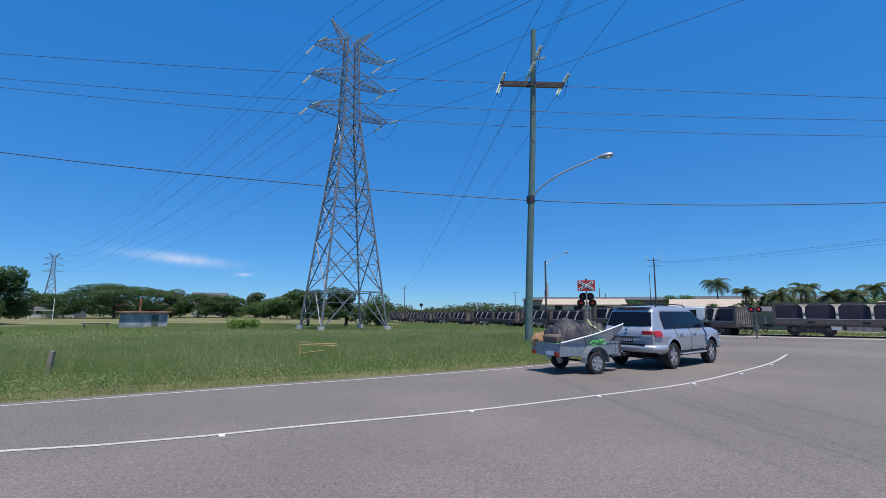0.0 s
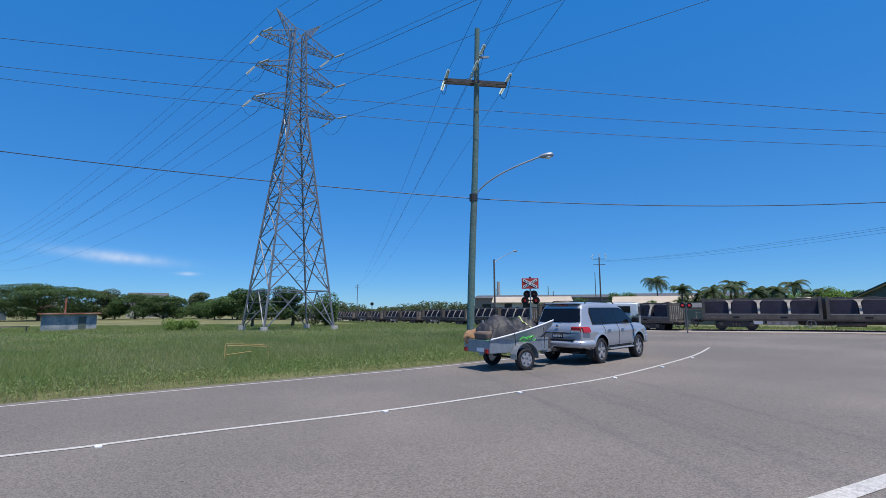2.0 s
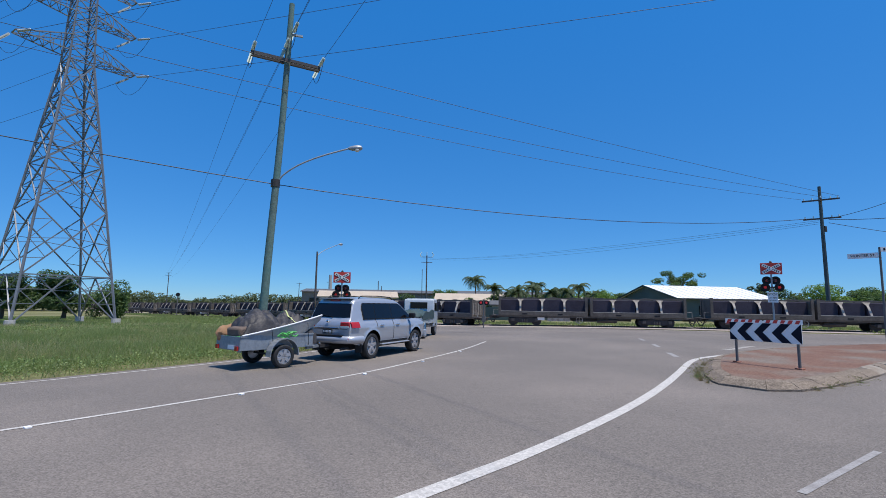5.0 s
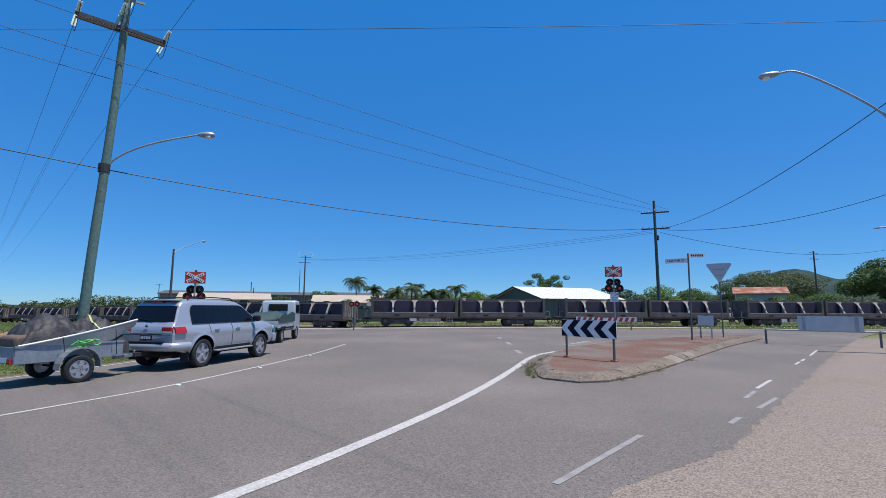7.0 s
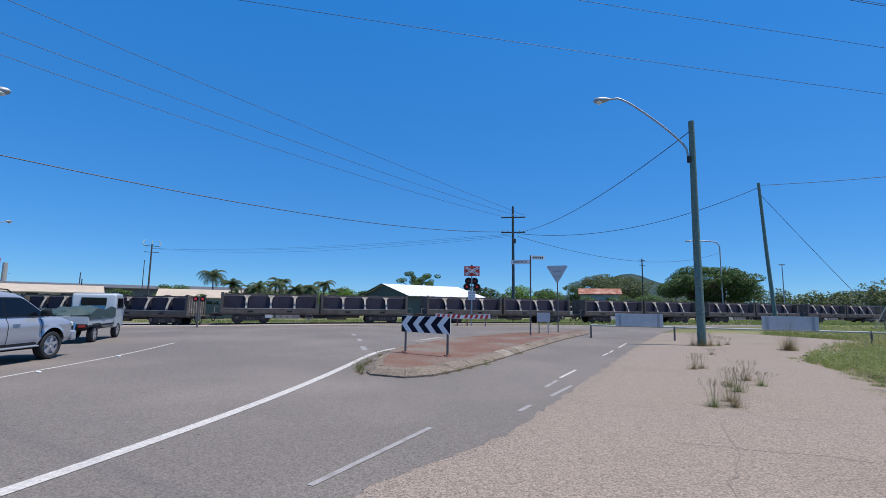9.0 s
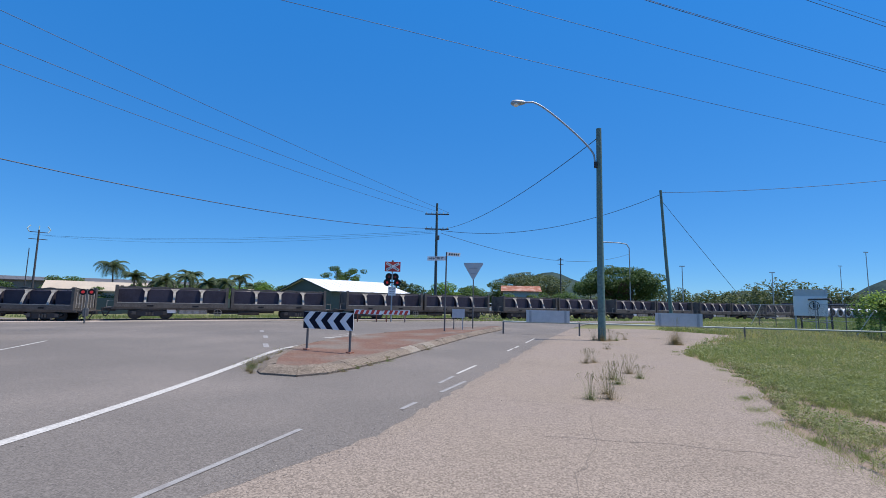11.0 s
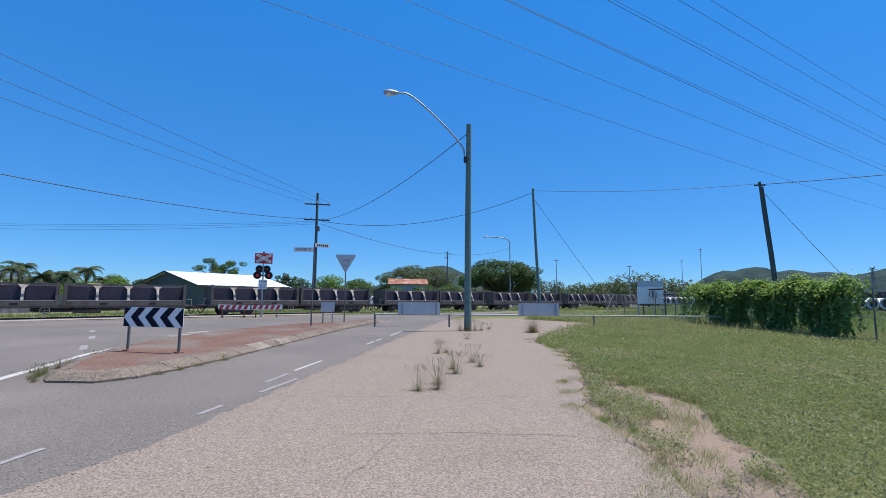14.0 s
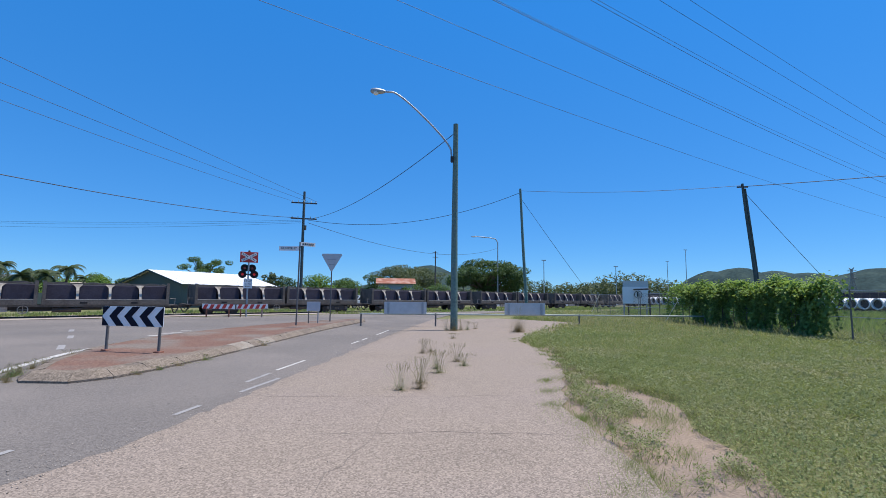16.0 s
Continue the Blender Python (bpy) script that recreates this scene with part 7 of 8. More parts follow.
def vine():
    rs = np.random.RandomState(5)
    n = 27000
    a, b = 13.6, 23.6
    s = np.where(rs.uniform(0, 1, n) < 0.92, rs.uniform(a, b, n), np.where(rs.uniform(0, 1, n) < 0.5, rs.uniform(b, b + 2.6, n), a - np.abs(rs.normal(0, 0.6, n))))
    s = s + 0.08 * np.sin(s * 19.0)
    top = 2.33 + 0.15 * np.sin(s * 2.1) + 0.1 * np.sin(s * 5.3) + 0.08 * np.sin(s * 13.7)
    low = 0.05 + 1.4 * np.clip(np.sin(s * 1.7) + 0.5 * np.sin(s * 4.1) + 0.5 * np.sin(s * 11.3) - 0.2, 0, 1)
    u = rs.uniform(0, 1, n) ** 0.75
    z = low + (top - low) * u
    thick = 0.12 + 0.24 * (z / top) ** 2 + 0.12 * np.sin(s * 3.7 + z * 2)
    off = rs.normal(0, 1, n) * thick * 0.6
    z = z + rs.normal(0, 0.07, n)
    off = off + 0.16 * np.sin(s * 6.1) * np.cos(z * 3.3)
    p = np.stack([F0.x + FD.x * s - FD.y * off, F0.y + FD.y * s + FD.x * off, z], -1)
    nrm = rs.normal(size=(n, 3)) * 0.5 + np.array([FD.y, -FD.x, 0]) * np.sign(-off)[:, None] * 0.7 + np.array([0, 0, 0.45])
    nrm /= np.linalg.norm(nrm, axis=1, keepdims=True)
    q = np.cross(nrm, rs.normal(size=(n, 3)))
    q /= np.linalg.norm(q, axis=1, keepdims=True)
    w = np.cross(nrm, q)
    z_ = rs.uniform(0.05, 0.1, (n, 1))
    v = np.stack([p - q * z_, p + w * z_ * 0.7, p + q * z_, p - w * z_ * 0.7], 1).reshape(-1, 3)
    t = thing("vine", F0.x + FD.x * 17, F0.y + FD.y * 17, 0, 0, "dense green vine grown over the chain-link fence", "vine")
    f = raw("foliage", v - np.array([F0.x + FD.x * 17, F0.y + FD.y * 17, 0]), np.arange(4 * n).reshape(-1, 4), leaf_material("vine_leaves", (0.175, 0.26, 0.08), 0.4, 0.5))
    f.parent = t
    # paler leaf colour along the crest stands in for sunlight on the vine's top
    k = 7000
    st = rs.uniform(a - 0.6, b + 0.8, k)
    zt = 2.33 + 0.15 * np.sin(st * 2.1) + 0.1 * np.sin(st * 5.3) + 0.08 * np.sin(st * 13.7) + rs.normal(0.03, 0.13, k)
    ot = rs.normal(0, 0.34, k)
    pt = np.stack([F0.x + FD.x * st - FD.y * ot, F0.y + FD.y * st + FD.x * ot, zt - 0.6 * ot * ot], -1)
    nt = rs.normal(size=(k, 3)) * 0.5 + np.array([0, 0, 1.0])
    nt /= np.linalg.norm(nt, axis=1, keepdims=True)
    ut = np.cross(nt, rs.normal(size=(k, 3)))
    ut /= np.linalg.norm(ut, axis=1, keepdims=True)
    wt = np.cross(nt, ut)
    zz = rs.uniform(0.04, 0.085, (k, 1))
    vt = np.stack([pt - ut * zz, pt + wt * zz * 0.6, pt + ut * zz, pt - wt * zz * 0.6], 1).reshape(-1, 3)
    sunlit_top = raw("sunlit_top_leaves", vt - np.array([F0.x + FD.x * 17, F0.y + FD.y * 17, 0]), np.arange(4 * k).reshape(-1, 4), leaf_material("sunlit_vine_leaves", (0.26, 0.36, 0.10), 0.4, 0.4))
    tagged(sunlit_top, kind="stuff")
    sunlit_top.parent = t
    m = Mesh()
    for k in range(21):
        c = -3.2 + k * 0.47
        p0 = Vector((FD.x * c, FD.y * c, 0))
        m.tube([p0, p0 + Vector((0.05, 0.03, 0.7)), p0 + Vector((-0.06, 0.0, 1.6)), p0 + Vector((0.1, 0.05, 2.3))], 0.018, 5)
    tagged(part("stems", m, BARK, t), kind="stuff")


vine()


# ---- grass ----
def blades(rs, x, y, h, w, lean=0.35):
    n = len(x)
    z = ground(x, y) - 0.03
    a = rs.uniform(0, 6.283, n)
    l = rs.normal(0, lean, (n, 2)) * h[:, None]
    dx, dy = np.cos(a) * w, np.sin(a) * w
    v = np.stack([np.stack([x - dx, y - dy, z], -1), np.stack([x + dx, y + dy, z], -1),
                  np.stack([x + dx * 0.35 + l[:, 0], y + dy * 0.35 + l[:, 1], z + h], -1),
                  np.stack([x - dx * 0.35 + l[:, 0], y - dy * 0.35 + l[:, 1], z + h], -1)], 1).reshape(-1, 3)
    return v, np.arange(4 * n).reshape(-1, 4)


def field_noise(x, y, s):
    return np.sin(x * s + 1.3 * np.sin(y * s * 0.7)) * np.sin(y * s * 1.1 + 1.7 * np.sin(x * s * 0.6 + 2))


def scatter(rs, n, poly_in, poly_out, box):
    x, y = rs.uniform(box[0], box[1], n), rs.uniform(box[2], box[3], n)
    ok = np.ones(n, bool)
    if poly_in is not None:
        ok &= inside(poly_in, x, y)
    for p in poly_out:
        ok &= ~inside(p, x, y)
    return x[ok], y[ok]


LEFT_EDGE = [(p.x - 0.2, p.y + 0.28) for p in spline(LEFT_LINE, 2.0)]
FIELD = LEFT_EDGE + [(15, 64), (3, 76), (-120, 160), (-120, -40)]


def field_grass():
    rs = np.random.RandomState(3)
    x, y = scatter(rs, 420000, FIELD, [], (-24, 13, 2, 34))
    keep = rs.uniform(0, 1, len(x)) < np.clip(1.25 - np.hypot(x - 1, y - 8) / 30, 0.12, 1)
    x, y = x[keep], y[keep]
    verge = ~inside([(p[0] - 0.9, p[1] + 1.2) for p in LEFT_EDGE] + FIELD[len(LEFT_EDGE):], x, y)
    keep = ~verge | (rs.uniform(0, 1, len(x)) < 0.12)
    x, y = x[keep], y[keep]
    f = field_noise(x, y, 0.8)
    h = (0.26 + 0.14 * f + rs.uniform(0, 0.2, len(x))) * np.clip(0.6 + 0.4 * (np.hypot(x - 1, y - 8) / 12), 0.7, 1.15)
    v, q = blades(rs, x, y, np.maximum(h, 0.1), rs.uniform(0.003, 0.006, len(x)), 0.55)
    tagged(raw("field_grass", v, q, GRASS), "rank green grass in the field beside the road", "grass", kind="stuff")
    x, y = scatter(rs, 220000, FIELD, [], (-70, 14, 6, 90))
    d = np.hypot(x, y)
    keep = d > 20
    x, y, d = x[keep], y[keep], d[keep]
    f = field_noise(x, y, 0.33)
    v, q = blades(rs, x, y, 0.16 + 0.1 * f + rs.uniform(0, 0.14, len(x)), 0.003 + d * 0.0004, 0.6)
    tagged(raw("field_grass", v, q, GRASS), "rank green grass across the far field", "grass", kind="stuff")
    x, y = scatter(rs, 170000, FIELD, [], (-34, 13, 6, 46))
    f = field_noise(x, y, 0.45)
    keep = f + rs.uniform(-0.6, 0.4, len(x)) > 0.05
    x, y = x[keep], y[keep]
    v, q = blades(rs, x, y, rs.uniform(0.26, 0.5, len(x)), 0.0016 + 0.0002 * np.hypot(x, y), 0.35)
    tagged(raw("seeding_grass", v, q, GRASS_DRY), "tall pale seeding grass stalks in the field", "grass", kind="stuff")
    # low broad weeds at the road's edge
    x1, y1 = scatter(rs, 260000, FIELD, [[(p[0] - 1.5, p[1] + 2.0) for p in LEFT_EDGE] + FIELD[len(LEFT_EDGE):]], (-22, 12, 2, 32))
    x2, y2 = scatter(rs, 420000, FIELD, [], (-40, 13, 2, 44))
    k2 = field_noise(x2, y2, 0.5) + 0.5 * field_noise(x2, y2, 1.3) > -0.75
    x, y = np.concatenate([x1, x2[k2]]), np.concatenate([y1, y2[k2]])
    n = len(x)
    p = np.stack([x, y, ground(x, y) + rs.uniform(0.0, 1.0, n) * np.concatenate([np.full(len(x1), 0.3), 0.16 + 0.34 * rs.uniform(0, 1, n - len(x1))])], -1)
    cl = rs.normal(size=(n, 3)) * 0.6 + np.array([0, 0, 1.0])
    cl /= np.linalg.norm(cl, axis=1, keepdims=True)
    u = np.cross(cl, rs.normal(size=(n, 3)))
    u /= np.linalg.norm(u, axis=1, keepdims=True)
    w = np.cross(cl, u)
    s = rs.uniform(0.5, 1.3, (n, 1)) * (0.012 + 0.0009 * np.hypot(x, y))[:, None]
    k = np.concatenate([np.full(len(x1), 0.7), rs.uniform(0.15, 0.5, n - len(x1))])[:, None]
    v = np.stack([p - u * s, p + w * s * k, p + u * s, p - w * s * k], 1).reshape(-1, 3)
    tagged(raw("verge_weeds", v, np.arange(4 * n).reshape(-1, 4), leaf_material("weed_leaves", (0.155, 0.235, 0.075), 0.3, 0.45, (0.22, 0.25, 0.11), 0.5)), "low broad-leaved weeds along the road and in the field", "weeds", kind="stuff")


field_grass()

DIRT_PATCH = [(p.x, p.y) for p in spline([(17.4, -2.5), (16.2, -3.2), (15.0, -3.75), (13.6, -3.7), (12.6, -4.0), (11.2, -4.0), (9.4, -4.6), (9.3, -4.2), (10.8, -3.55), (12.2, -3.4), (13.2, -3.0), (14.6, -2.95), (16, -2.6), (17.4, -2.5)], 0.3)][:-1]
DIRT_2 = [(28, 0.0), (33, -0.6), (40, -2.4), (38, -3.6), (33, -2.2), (29, -1.0)]
tagged(sheet("dirt_patch", DIRT_PATCH, -0.024, DIRT, 1.0), "bare trodden dirt beside the footpath", "ground", kind="structure")
tagged(sheet("dirt_patch", DIRT_2, -0.023, DIRT, 1.0), "bare trodden dirt near the barrier", "ground", kind="structure")
YARD = [(p, q + 0.5) for p, q in GRASS_SIDE[:10]] + [(2, -8), (2, -20), (20, -19), (60, -5), (62, 4), (44, 3)]


solid("dirt_strip", ribbon(GRASS_SIDE[2:11], 1.5, -0.026, 0.5), DIRT, "strip of bare dirt along the footpath's edge", "ground", kind="structure")


def lawn():
    rs = np.random.RandomState(9)
    x, y = scatter(rs, 420000, YARD, [ROAD], (6, 60, -20, 6))
    d = np.hypot(x - 6.8, y + 2.3)
    xj, yj = x + 0.25 * field_noise(x, y, 3.3), y + 0.3 * field_noise(y, x, 2.7) + 0.12 * field_noise(x, y, 9.0)
    bare = inside(DIRT_PATCH, xj, yj) | inside(DIRT_2, xj, yj)
    xe, ye = x + 0.1 * field_noise(x, y, 6.0), y + 0.22 + 0.3 * field_noise(y, x, 3.9) + 0.2 * field_noise(x, y, 8.3)
    paved = inside(PATH_AREA, xe, ye)
    clump = field_noise(x, y, 1.9) + 0.6 * field_noise(x, y, 4.7)
    keep = ~paved & (rs.uniform(0, 1, len(x)) < np.clip(1.15 - d / 40, 0.15, 1)) & (~bare | ((clump > 0.3) & (rs.uniform(0, 1, len(x)) < 0.7)))
    x, y, d = x[keep], y[keep], d[keep]
    f = field_noise(x, y, 0.7)
    far = np.clip((d - 8) / 18, 0, 1)
    h = 0.045 + 0.035 * f + rs.uniform(0, 0.07, len(x)) + far * (0.06 + 0.05 * f + rs.uniform(0, 0.1, len(x)))
    v, q = blades(rs, x, y, np.maximum(h, 0.02) + 0.025, 0.0016 + 0.0003 * d, 0.65)
    tagged(raw("lawn_grass", v, q, LAWN), "short rough green grass beside the footpath", "grass", kind="stuff")
    x, y = scatter(rs, 30000, YARD, [PATH_AREA, ROAD, DIRT_PATCH], (6, 60, -20, 4))
    keep = (field_noise(x, y, 0.5) > 0.25) | (np.hypot(x - 38, y + 9) < 9)
    x, y = x[keep], y[keep]
    v, q = blades(rs, x, y, rs.uniform(0.2, 0.45, len(x)) * np.clip(np.hypot(x - 7, y + 2) / 24, 0.3, 1.3), 0.004 + 0.0003 * np.hypot(x - 7, y + 2), 0.35)
    tagged(raw("seeding_grass", v, q, GRASS_DRY), "taller pale grass stalks by the fence", "grass", kind="stuff")
    # clover and other small leaves that cover the ground
    x, y = scatter(rs, 520000, YARD, [ROAD], (6, 60, -20, 6))
    xn, yn = scatter(rs, 330000, YARD, [ROAD], (8, 22, -11, -1.5))
    x, y = np.concatenate([x, xn]), np.concatenate([y, yn])
    d = np.hypot(x - 6.8, y + 2.3)
    xj, yj = x + 0.25 * field_noise(x, y, 3.3), y + 0.3 * field_noise(y, x, 2.7) + 0.12 * field_noise(x, y, 9.0)
    bare = inside(DIRT_PATCH, xj, yj) | inside(DIRT_2, xj, yj)
    xe, ye = x + 0.1 * field_noise(x, y, 6.0), y + 0.22 + 0.3 * field_noise(y, x, 3.9) + 0.2 * field_noise(x, y, 8.3)
    paved = inside(PATH_AREA, xe, ye)
    patch = field_noise(x, y, 1.3) + 0.7 * field_noise(x, y, 3.1)
    keep = ~paved & (rs.uniform(0, 1, len(x)) < np.clip(1.2 - d / 35, 0.15, 1)) & (~bare | (patch > 0.4)) & (patch > -1.1)
    x, y, d = x[keep], y[keep], d[keep]
    n = len(x)
    p = np.stack([x, y, ground(x, y) + rs.uniform(0.0, 0.1, n) + 0.005 * d], -1)
    cl = rs.normal(size=(n, 3)) * 0.6 + np.array([0, 0, 1.0])
    cl /= np.linalg.norm(cl, axis=1, keepdims=True)
    u = np.cross(cl, rs.normal(size=(n, 3)))
    u /= np.linalg.norm(u, axis=1, keepdims=True)
    w = np.cross(cl, u)
    s = rs.uniform(0.5, 1.3, (n, 1)) * (0.008 + 0.0016 * d)[:, None]
    k = rs.uniform(0.18, 0.6, (n, 1))
    v = np.stack([p - u * s, p + w * s * k, p + u * s, p - w * s * k], 1).reshape(-1, 3)
    tagged(raw("ground_cover", v, np.arange(4 * n).reshape(-1, 4), leaf_material("clover_leaves", (0.225, 0.258, 0.112), 0.4, 0.32, (0.275, 0.262, 0.14), 0.4)), "small clover-like leaves among the rough grass", "weeds", kind="stuff")
    # ragged tufts creeping over the path's edge
    pts = spline(GRASS_SIDE[2:11], 0.25) + [p + Vector((0.5 * math.sin(7 * i), 0.3 * math.sin(11 * i), 0)) for i, p in enumerate(spline([(16.8, -2.75), (15, -3.3), (13, -3.4), (11.5, -3.7), (9.8, -4.2)], 0.3))]
    xs, ys = [], []
    for p in pts:
        k = rs.randint(40, 380)
        r = rs.uniform(0.05, 0.24)
        cx, cy = p.x + rs.normal(0, 0.2), p.y + rs.normal(0.05, 0.2)
        xs.append(cx + rs.normal(0, r, k))
        ys.append(cy + rs.normal(0, r * 0.6, k))
    x, y = np.concatenate(xs), np.concatenate(ys)
    v, q = blades(rs, x, y, rs.uniform(0.03, 0.09, len(x)), rs.uniform(0.001, 0.0026, len(x)), 0.7)
    tagged(raw("edge_grass", v, q, LAWN), "ragged grass creeping over the path's edge", "grass", kind="stuff")


lawn()


def yard_grass():
    """Weedy growth behind the chain-link fence."""
    rs = np.random.RandomState(31)
    yard = [(18, -17), (57, -3.4), (112, -18), (80, -48), (30, -40)]
    x, y = scatter(rs, 90000, yard, [], (17, 115, -50, 0))
    d = np.hypot(x - 7, y + 2)
    f = field_noise(x, y, 0.35) + 0.5 * field_noise(x, y, 0.9)
    v, q = blades(rs, x, y, np.clip(0.3 + 0.22 * f + rs.uniform(0, 0.3, len(x)), 0.08, 1.0), 0.004 + 0.0004 * d, 0.45)
    tagged(raw("yard_grass", v, q, GRASS), "rank weedy grass in the yard behind the fence", "grass", kind="stuff")


yard_grass()


def behind_track_grass():
    """Rough grass between the road and the railway, and in the yard."""
    rs = np.random.RandomState(12)
    line = [p for p in LINE if p.x > -20 and p.x < 105]
    n = 60000
    i = rs.randint(0, len(line) - 1, n)
    off = np.where(rs.uniform(0, 1, n) < 0.5, rs.uniform(1.9, 9, n), -rs.uniform(1.9, 6, n))
    a = np.array([[p.x, p.y] for p in line])
    d = np.gradient(a, axis=0)
    d /= np.linalg.norm(d, axis=1, keepdims=True)
    x = a[i, 0] - d[i, 1] * off + rs.normal(0, 0.3, n)
    y = a[i, 1] + d[i, 0] * off + rs.normal(0, 0.3, n)
    keep = ~inside(ROAD, x, y) & ((off > 0) | (x < 8) | (x > 46)) & ((np.abs(x - 17.5) > 5.0) | (y > 60))
    x, y = x[keep], y[keep]
    v, q = blades(rs, x, y, rs.uniform(0.06, 0.3, len(x)), np.full(len(x), 0.03), 0.35)
    tagged(raw("trackside_grass", v, q, GRASS), "rough grass along the railway", "grass", kind="stuff")


behind_track_grass()


WEED_STRAW = leaf_material("straw_weed", (0.30, 0.245, 0.15), 0.4, 0.4)


def weed_tuft(x, y, h, seed, n=90, r=0.16, label="spindly weed tuft growing through the footpath"):
    rs = np.random.RandomState(seed)
    t = thing("weed", x, y, gz(x, y), 0, label, "weed", "weeds in the footpath")
    a = rs.uniform(0, 6.28, n)
    k = np.abs(rs.normal(0, r * 0.5, n))
    lx, ly = k * np.cos(a), k * np.sin(a)
    hh = h * (0.15 + 0.85 * rs.uniform(0.0, 1.0, n) ** 2.4)
    vs = []
    for i in range(n):
        o = rs.normal(0, 0.36, 2) * hh[i]
        w = 0.003
        ex, ey = lx[i] + o[0], ly[i] + o[1]
        vs += [(lx[i] - w, ly[i], -0.02), (lx[i] + w, ly[i] + w, -0.02), (ex + w * 0.4, ey, hh[i]), (ex - w * 0.4, ey, hh[i])]
    g = raw("grass_clump", np.array(vs), np.arange(4 * n).reshape(-1, 4), WEED_STRAW if seed % 3 else GRASS)
    tagged(g, kind="stuff")
    g.parent = t
    m = Mesh()
    for i in range(14):
        o = rs.normal(0, 0.13, 2)
        m.tube([(o[0] * 0.2, o[1] * 0.2, 0), (o[0] * 0.5, o[1] * 0.5, h * 0.7), (o[0], o[1], h * 1.25)], 0.0015, 3)
        for k in range(5):
            e = rs.normal(0, 0.02, 2)
            m.ball((o[0] + e[0], o[1] + e[1], h * (1.0 + 0.07 * k)), 0.0035, 0.0035, 0.012, 5, 4)
    tagged(part("seed_head", m, GRASS_DRY, t), kind="stuff")


for i_, (wx, wy, wh) in enumerate(((14.68, 0.75, 0.42), (14.9, 0.47, 0.5), (15.4, 0.62, 0.3), (16.7, 0.65, 0.45), (17.3, 0.9, 0.35), (18.57, 0.75, 0.42), (17.9, 0.4, 0.28), (19.95, 2.15, 0.4), (20.3, 2.0, 0.3), (29.3, 4.1, 0.55), (29.9, 3.5, 0.5), (30.2, 4.0, 0.4), (30.0, 3.2, 0.4), (31.0, 3.0, 0.3), (25.0, 2.6, 0.2), (13.5, 8.5, 0.16), (14.7, 9.45, 0.16), (15.9, 10.35, 0.18), (16.6, 6.75, 0.12), (20.0, 7.6, 0.14))):
    weed_tuft(wx, wy, wh * 0.85, i_, 260, 0.22)
for i_, (wx, wy, wh) in enumerate(((12.95, 7.8, 0.1), (13.1, 8.1, 0.14), (13.35, 8.35, 0.12), (13.7, 8.7, 0.16), (14.2, 9.1, 0.14), (15.0, 6.45, 0.07), (15.6, 6.55, 0.07), (14.4, 6.36, 0.06))):
    weed_tuft(wx, wy, wh, 40 + i_, 160, 0.1, "low dry weeds rooted in the island's kerb joint")
weed_tuft(29.64, 0.6, 0.95, 4, 1100, 0.4, "large yellowish reedy tuft at the path's end")
weed_tuft(29.3, 3.7, 0.5, 7, 900, 0.6, "dry weeds round the foot of the lamp pole")


def small_ute():
    """A white utility seen between the wagons."""
    x, y = 66, 27
    t = thing("utility_truck", x, y, gz(x, y), 150, "white utility truck waiting behind the train", "car")
    part("body", Mesh().prism([(-2.4, 0.45), (2.3, 0.45), (2.4, 0.8), (2.2, 1.0), (1.2, 1.08), (-2.4, 1.08)], -0.88, 0.88, "y"), CAR_WHITE, t, bevel=0.06, smooth=True)
    part("cabin", Mesh().prism([(-0.5, 1.07), (1.2, 1.07), (0.6, 1.72), (-0.35, 1.75)], -0.76, 0.76, "y"), CAR_WHITE, t, bevel=0.06, smooth=True)
    part("windscreen", Mesh().add([(1.15, -0.68, 1.12), (1.15, 0.68, 1.12), (0.66, 0.62, 1.68), (0.66, -0.62, 1.68)], [(0, 1, 2, 3)]), TINT, t)
    for s in (-1, 1):
        part("side_window", Mesh().prism([(-0.3, 1.14), (0.9, 1.14), (0.5, 1.62), (-0.25, 1.62)], s * 0.765 - 0.01, s * 0.765 + 0.01, "y"), TINT, t)
        part("headlamp", Mesh().box(2.35, s * 0.65, 0.82, 0.12, 0.34, 0.18), GLASS_INS, t)
        for k in (-1.5, 1.5):
            wheel(t, k, s * 0.78, 0.36, 0.22, s)


small_ute()


CRACK_DIRT = material("crack_dirt", (0.17, 0.14, 0.118), 0.95, vary=0.3)


def crack(pts, w=0.02):
    r = random.Random(int(pts[0][0] * 100))
    q = [(p.x + r.uniform(-0.05, 0.05), p.y + r.uniform(-0.05, 0.05)) for p in spline(pts, 0.25)]
    solid("pavement_crack", ribbon(q, w, 0.002, 0.2), CRACK_DIRT, "thin dark crack across the worn footpath", "crack", "cracks", "structure")


for c_ in ([(13.38, 0.42), (12.68, 0.22), (12.08, 0.01), (11.55, -0.05), (11.07, -0.06), (10.66, -0.09), (10.32, -0.19)], [(13.45, 2.6), (13.88, 1.51), (14.33, 0.09), (14.86, -1.13)], [(11.89, 0.71), (12.23, -0.16), (12.54, -1.0), (12.8, -1.99)]):
    crack(c_, 0.009)

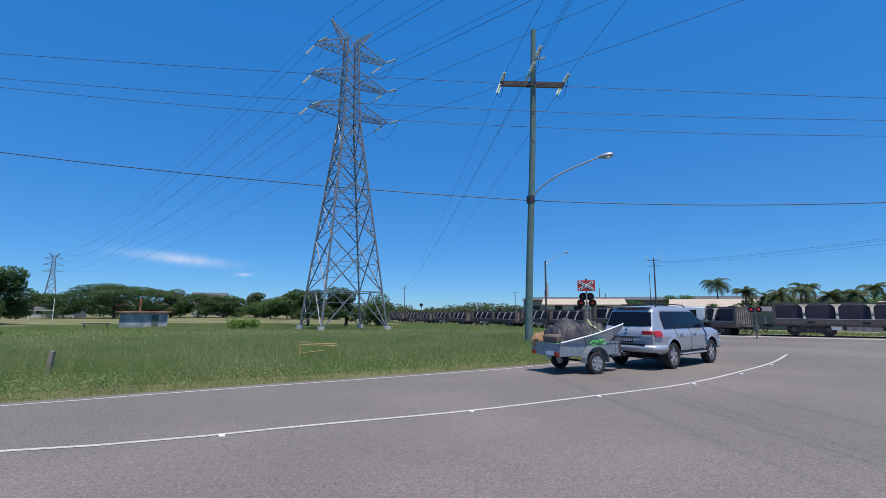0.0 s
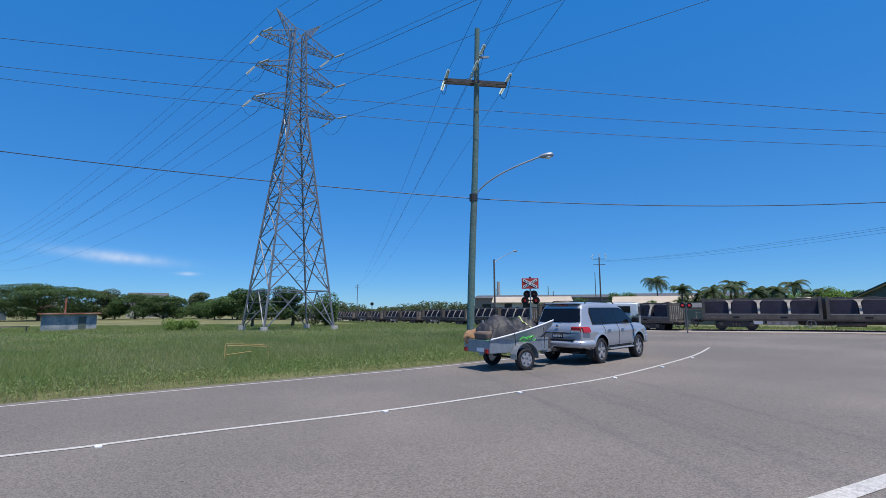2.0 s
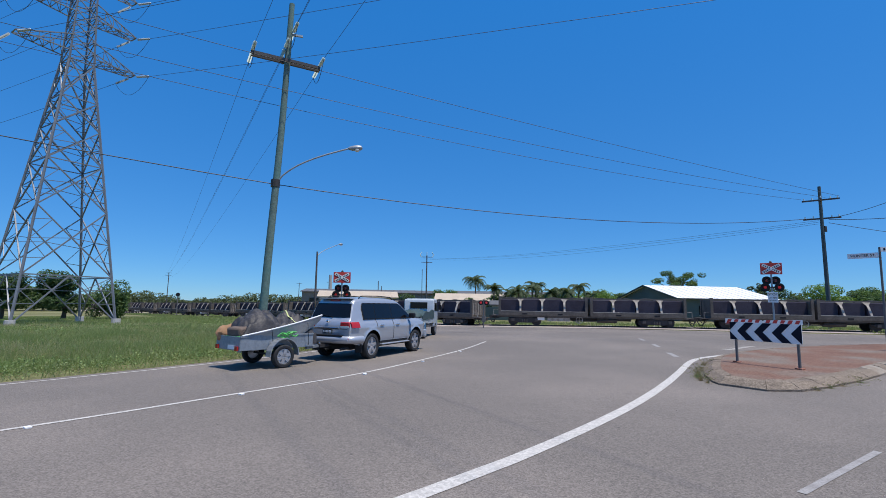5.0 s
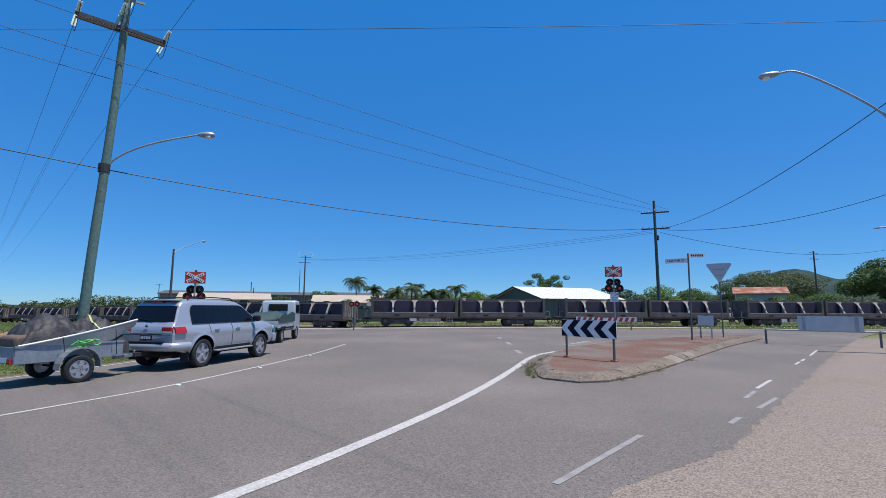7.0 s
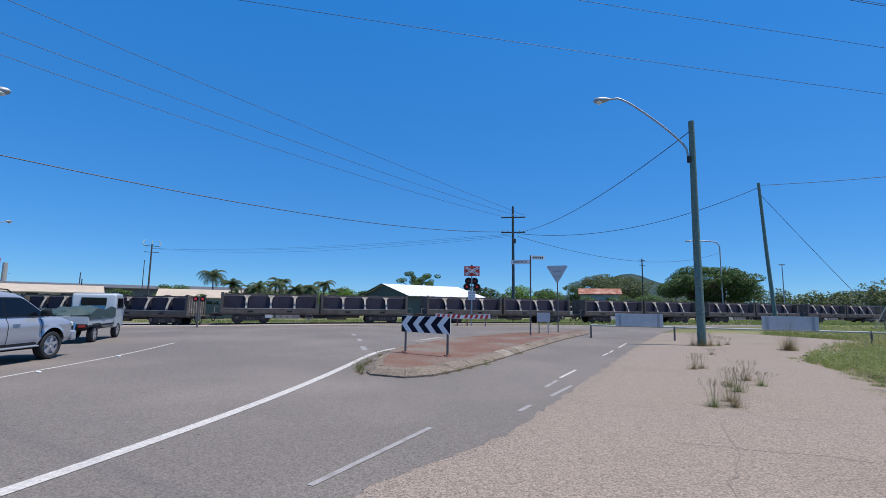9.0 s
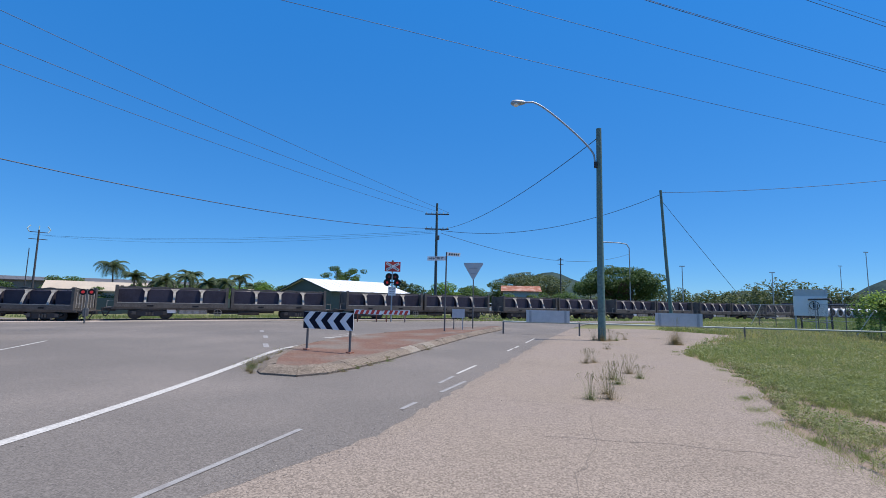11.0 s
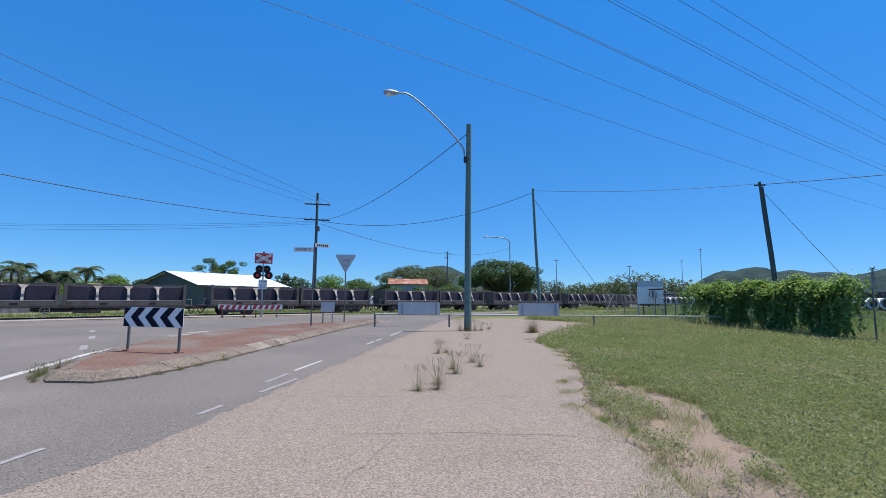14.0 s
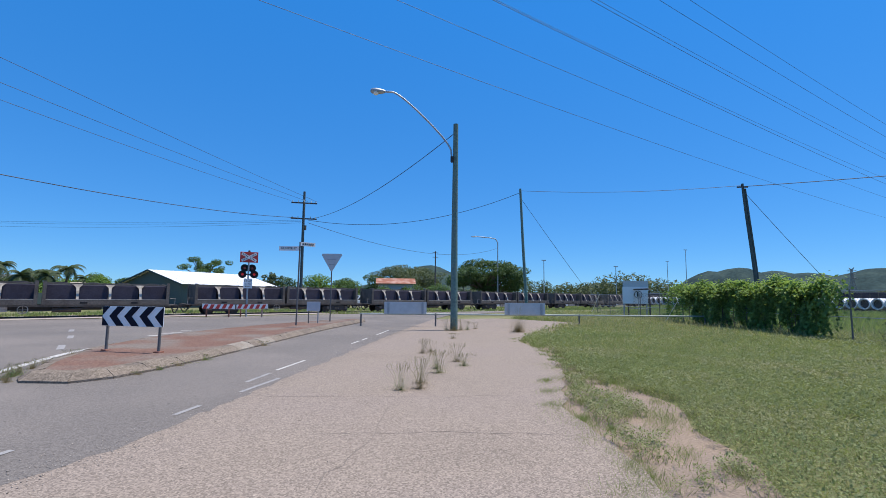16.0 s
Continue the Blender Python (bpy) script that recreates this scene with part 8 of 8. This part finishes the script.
for i_, (bx, by, bh, bw) in enumerate(((21.0, -15.2, 1.9, 1.1), (22.8, -14.7, 1.6, 0.9), (25.2, -14.0, 2.0, 1.0), (26.9, -13.4, 1.7, 1.1), (19.4, -15.9, 1.5, 1.3), (28.4, -13.6, 1.3, 1.4), (26.0, -14.2, 1.0, 1.6), (24.2, -14.6, 1.5, 1.2), (33.5, -11.6, 0.8, 1.6), (36.5, -10.2, 0.9, 1.5), (22.0, -15.6, 1.2, 1.5))):
    tree(bx, by, bh, bw, "bush", LEAF_DUSTY if i_ % 2 else LEAF_LIGHT, "straggly weeds growing against the fence", 90 + i_, 700, 0.06, "weeds", "fence_weed")
for i_, (bx, by, bh, bw) in enumerate(((100, 39, 4.6, 8), (103, 34, 4.4, 7), (98, 45, 5.0, 8), (108, 29, 5.0, 9))):
    tree(bx, by, bh, bw, "bush", LEAF_MID, "leafy bush before the rusty roofed house", 110 + i_, 1500, 0.3, "bush", "bush")


def loose_gravel():
    """Loose stones along the broken edge of the seal and round the island."""
    rs = np.random.RandomState(21)
    line = [Vector((p[0], p[1], 0)) for p in SEAL_EDGE if p[0] > 3]
    n = 4200
    i = rs.randint(0, len(line), n)
    px = np.array([p.x for p in line])[i] + rs.normal(0, 0.35, n)
    py = np.array([p.y for p in line])[i] + rs.normal(0.05, 0.22, n)
    m = 2600
    rim = np.array([(p.x, p.y) for p in spline(ISLAND[:8], 0.3)])
    ring = rim[rs.randint(0, len(rim), m)] + rs.normal(0, 0.4, (m, 2))
    far = np.stack([rs.uniform(3, 26, 900), rs.uniform(-3, 9, 900)], -1)
    x, y = np.concatenate([px, ring[:, 0], far[:, 0]]), np.concatenate([py, ring[:, 1], far[:, 1]])
    keep = ~inside(ISLAND, x, y) & (np.hypot(x - 4, y + 0.5) > 2.5)
    x, y = x[keep], y[keep]
    n = len(x)
    s = rs.uniform(0.003, 0.008, n)
    z = ground(x, y) + s * 0.4
    base = np.array([(1, 0, 0), (-1, 0, 0), (0, 1, 0), (0, -1, 0), (0, 0, 0.7), (0, 0, -0.7)])
    a = rs.uniform(0, 6.28, n)
    bx = base[None, :, 0] * np.cos(a)[:, None] - base[None, :, 1] * np.sin(a)[:, None]
    by = base[None, :, 0] * np.sin(a)[:, None] + base[None, :, 1] * np.cos(a)[:, None]
    v = np.stack([x[:, None] + bx * s[:, None] * 1.3, y[:, None] + by * s[:, None], z[:, None] + base[None, :, 2] * s[:, None]], -1).reshape(-1, 3)
    f0 = np.array([(0, 2, 4), (2, 1, 4), (1, 3, 4), (3, 0, 4), (2, 0, 5), (1, 2, 5), (3, 1, 5), (0, 3, 5)])
    f = (f0[None] + 6 * np.arange(n)[:, None, None]).reshape(-1, 3)
    tagged(raw("loose_gravel", v, f, material("gravel_stones", (0.31, 0.265, 0.225), 0.9, vary=0.2, spread=0.45)), "scattered loose stones along the worn road edge", "gravel", kind="stuff")


loose_gravel()
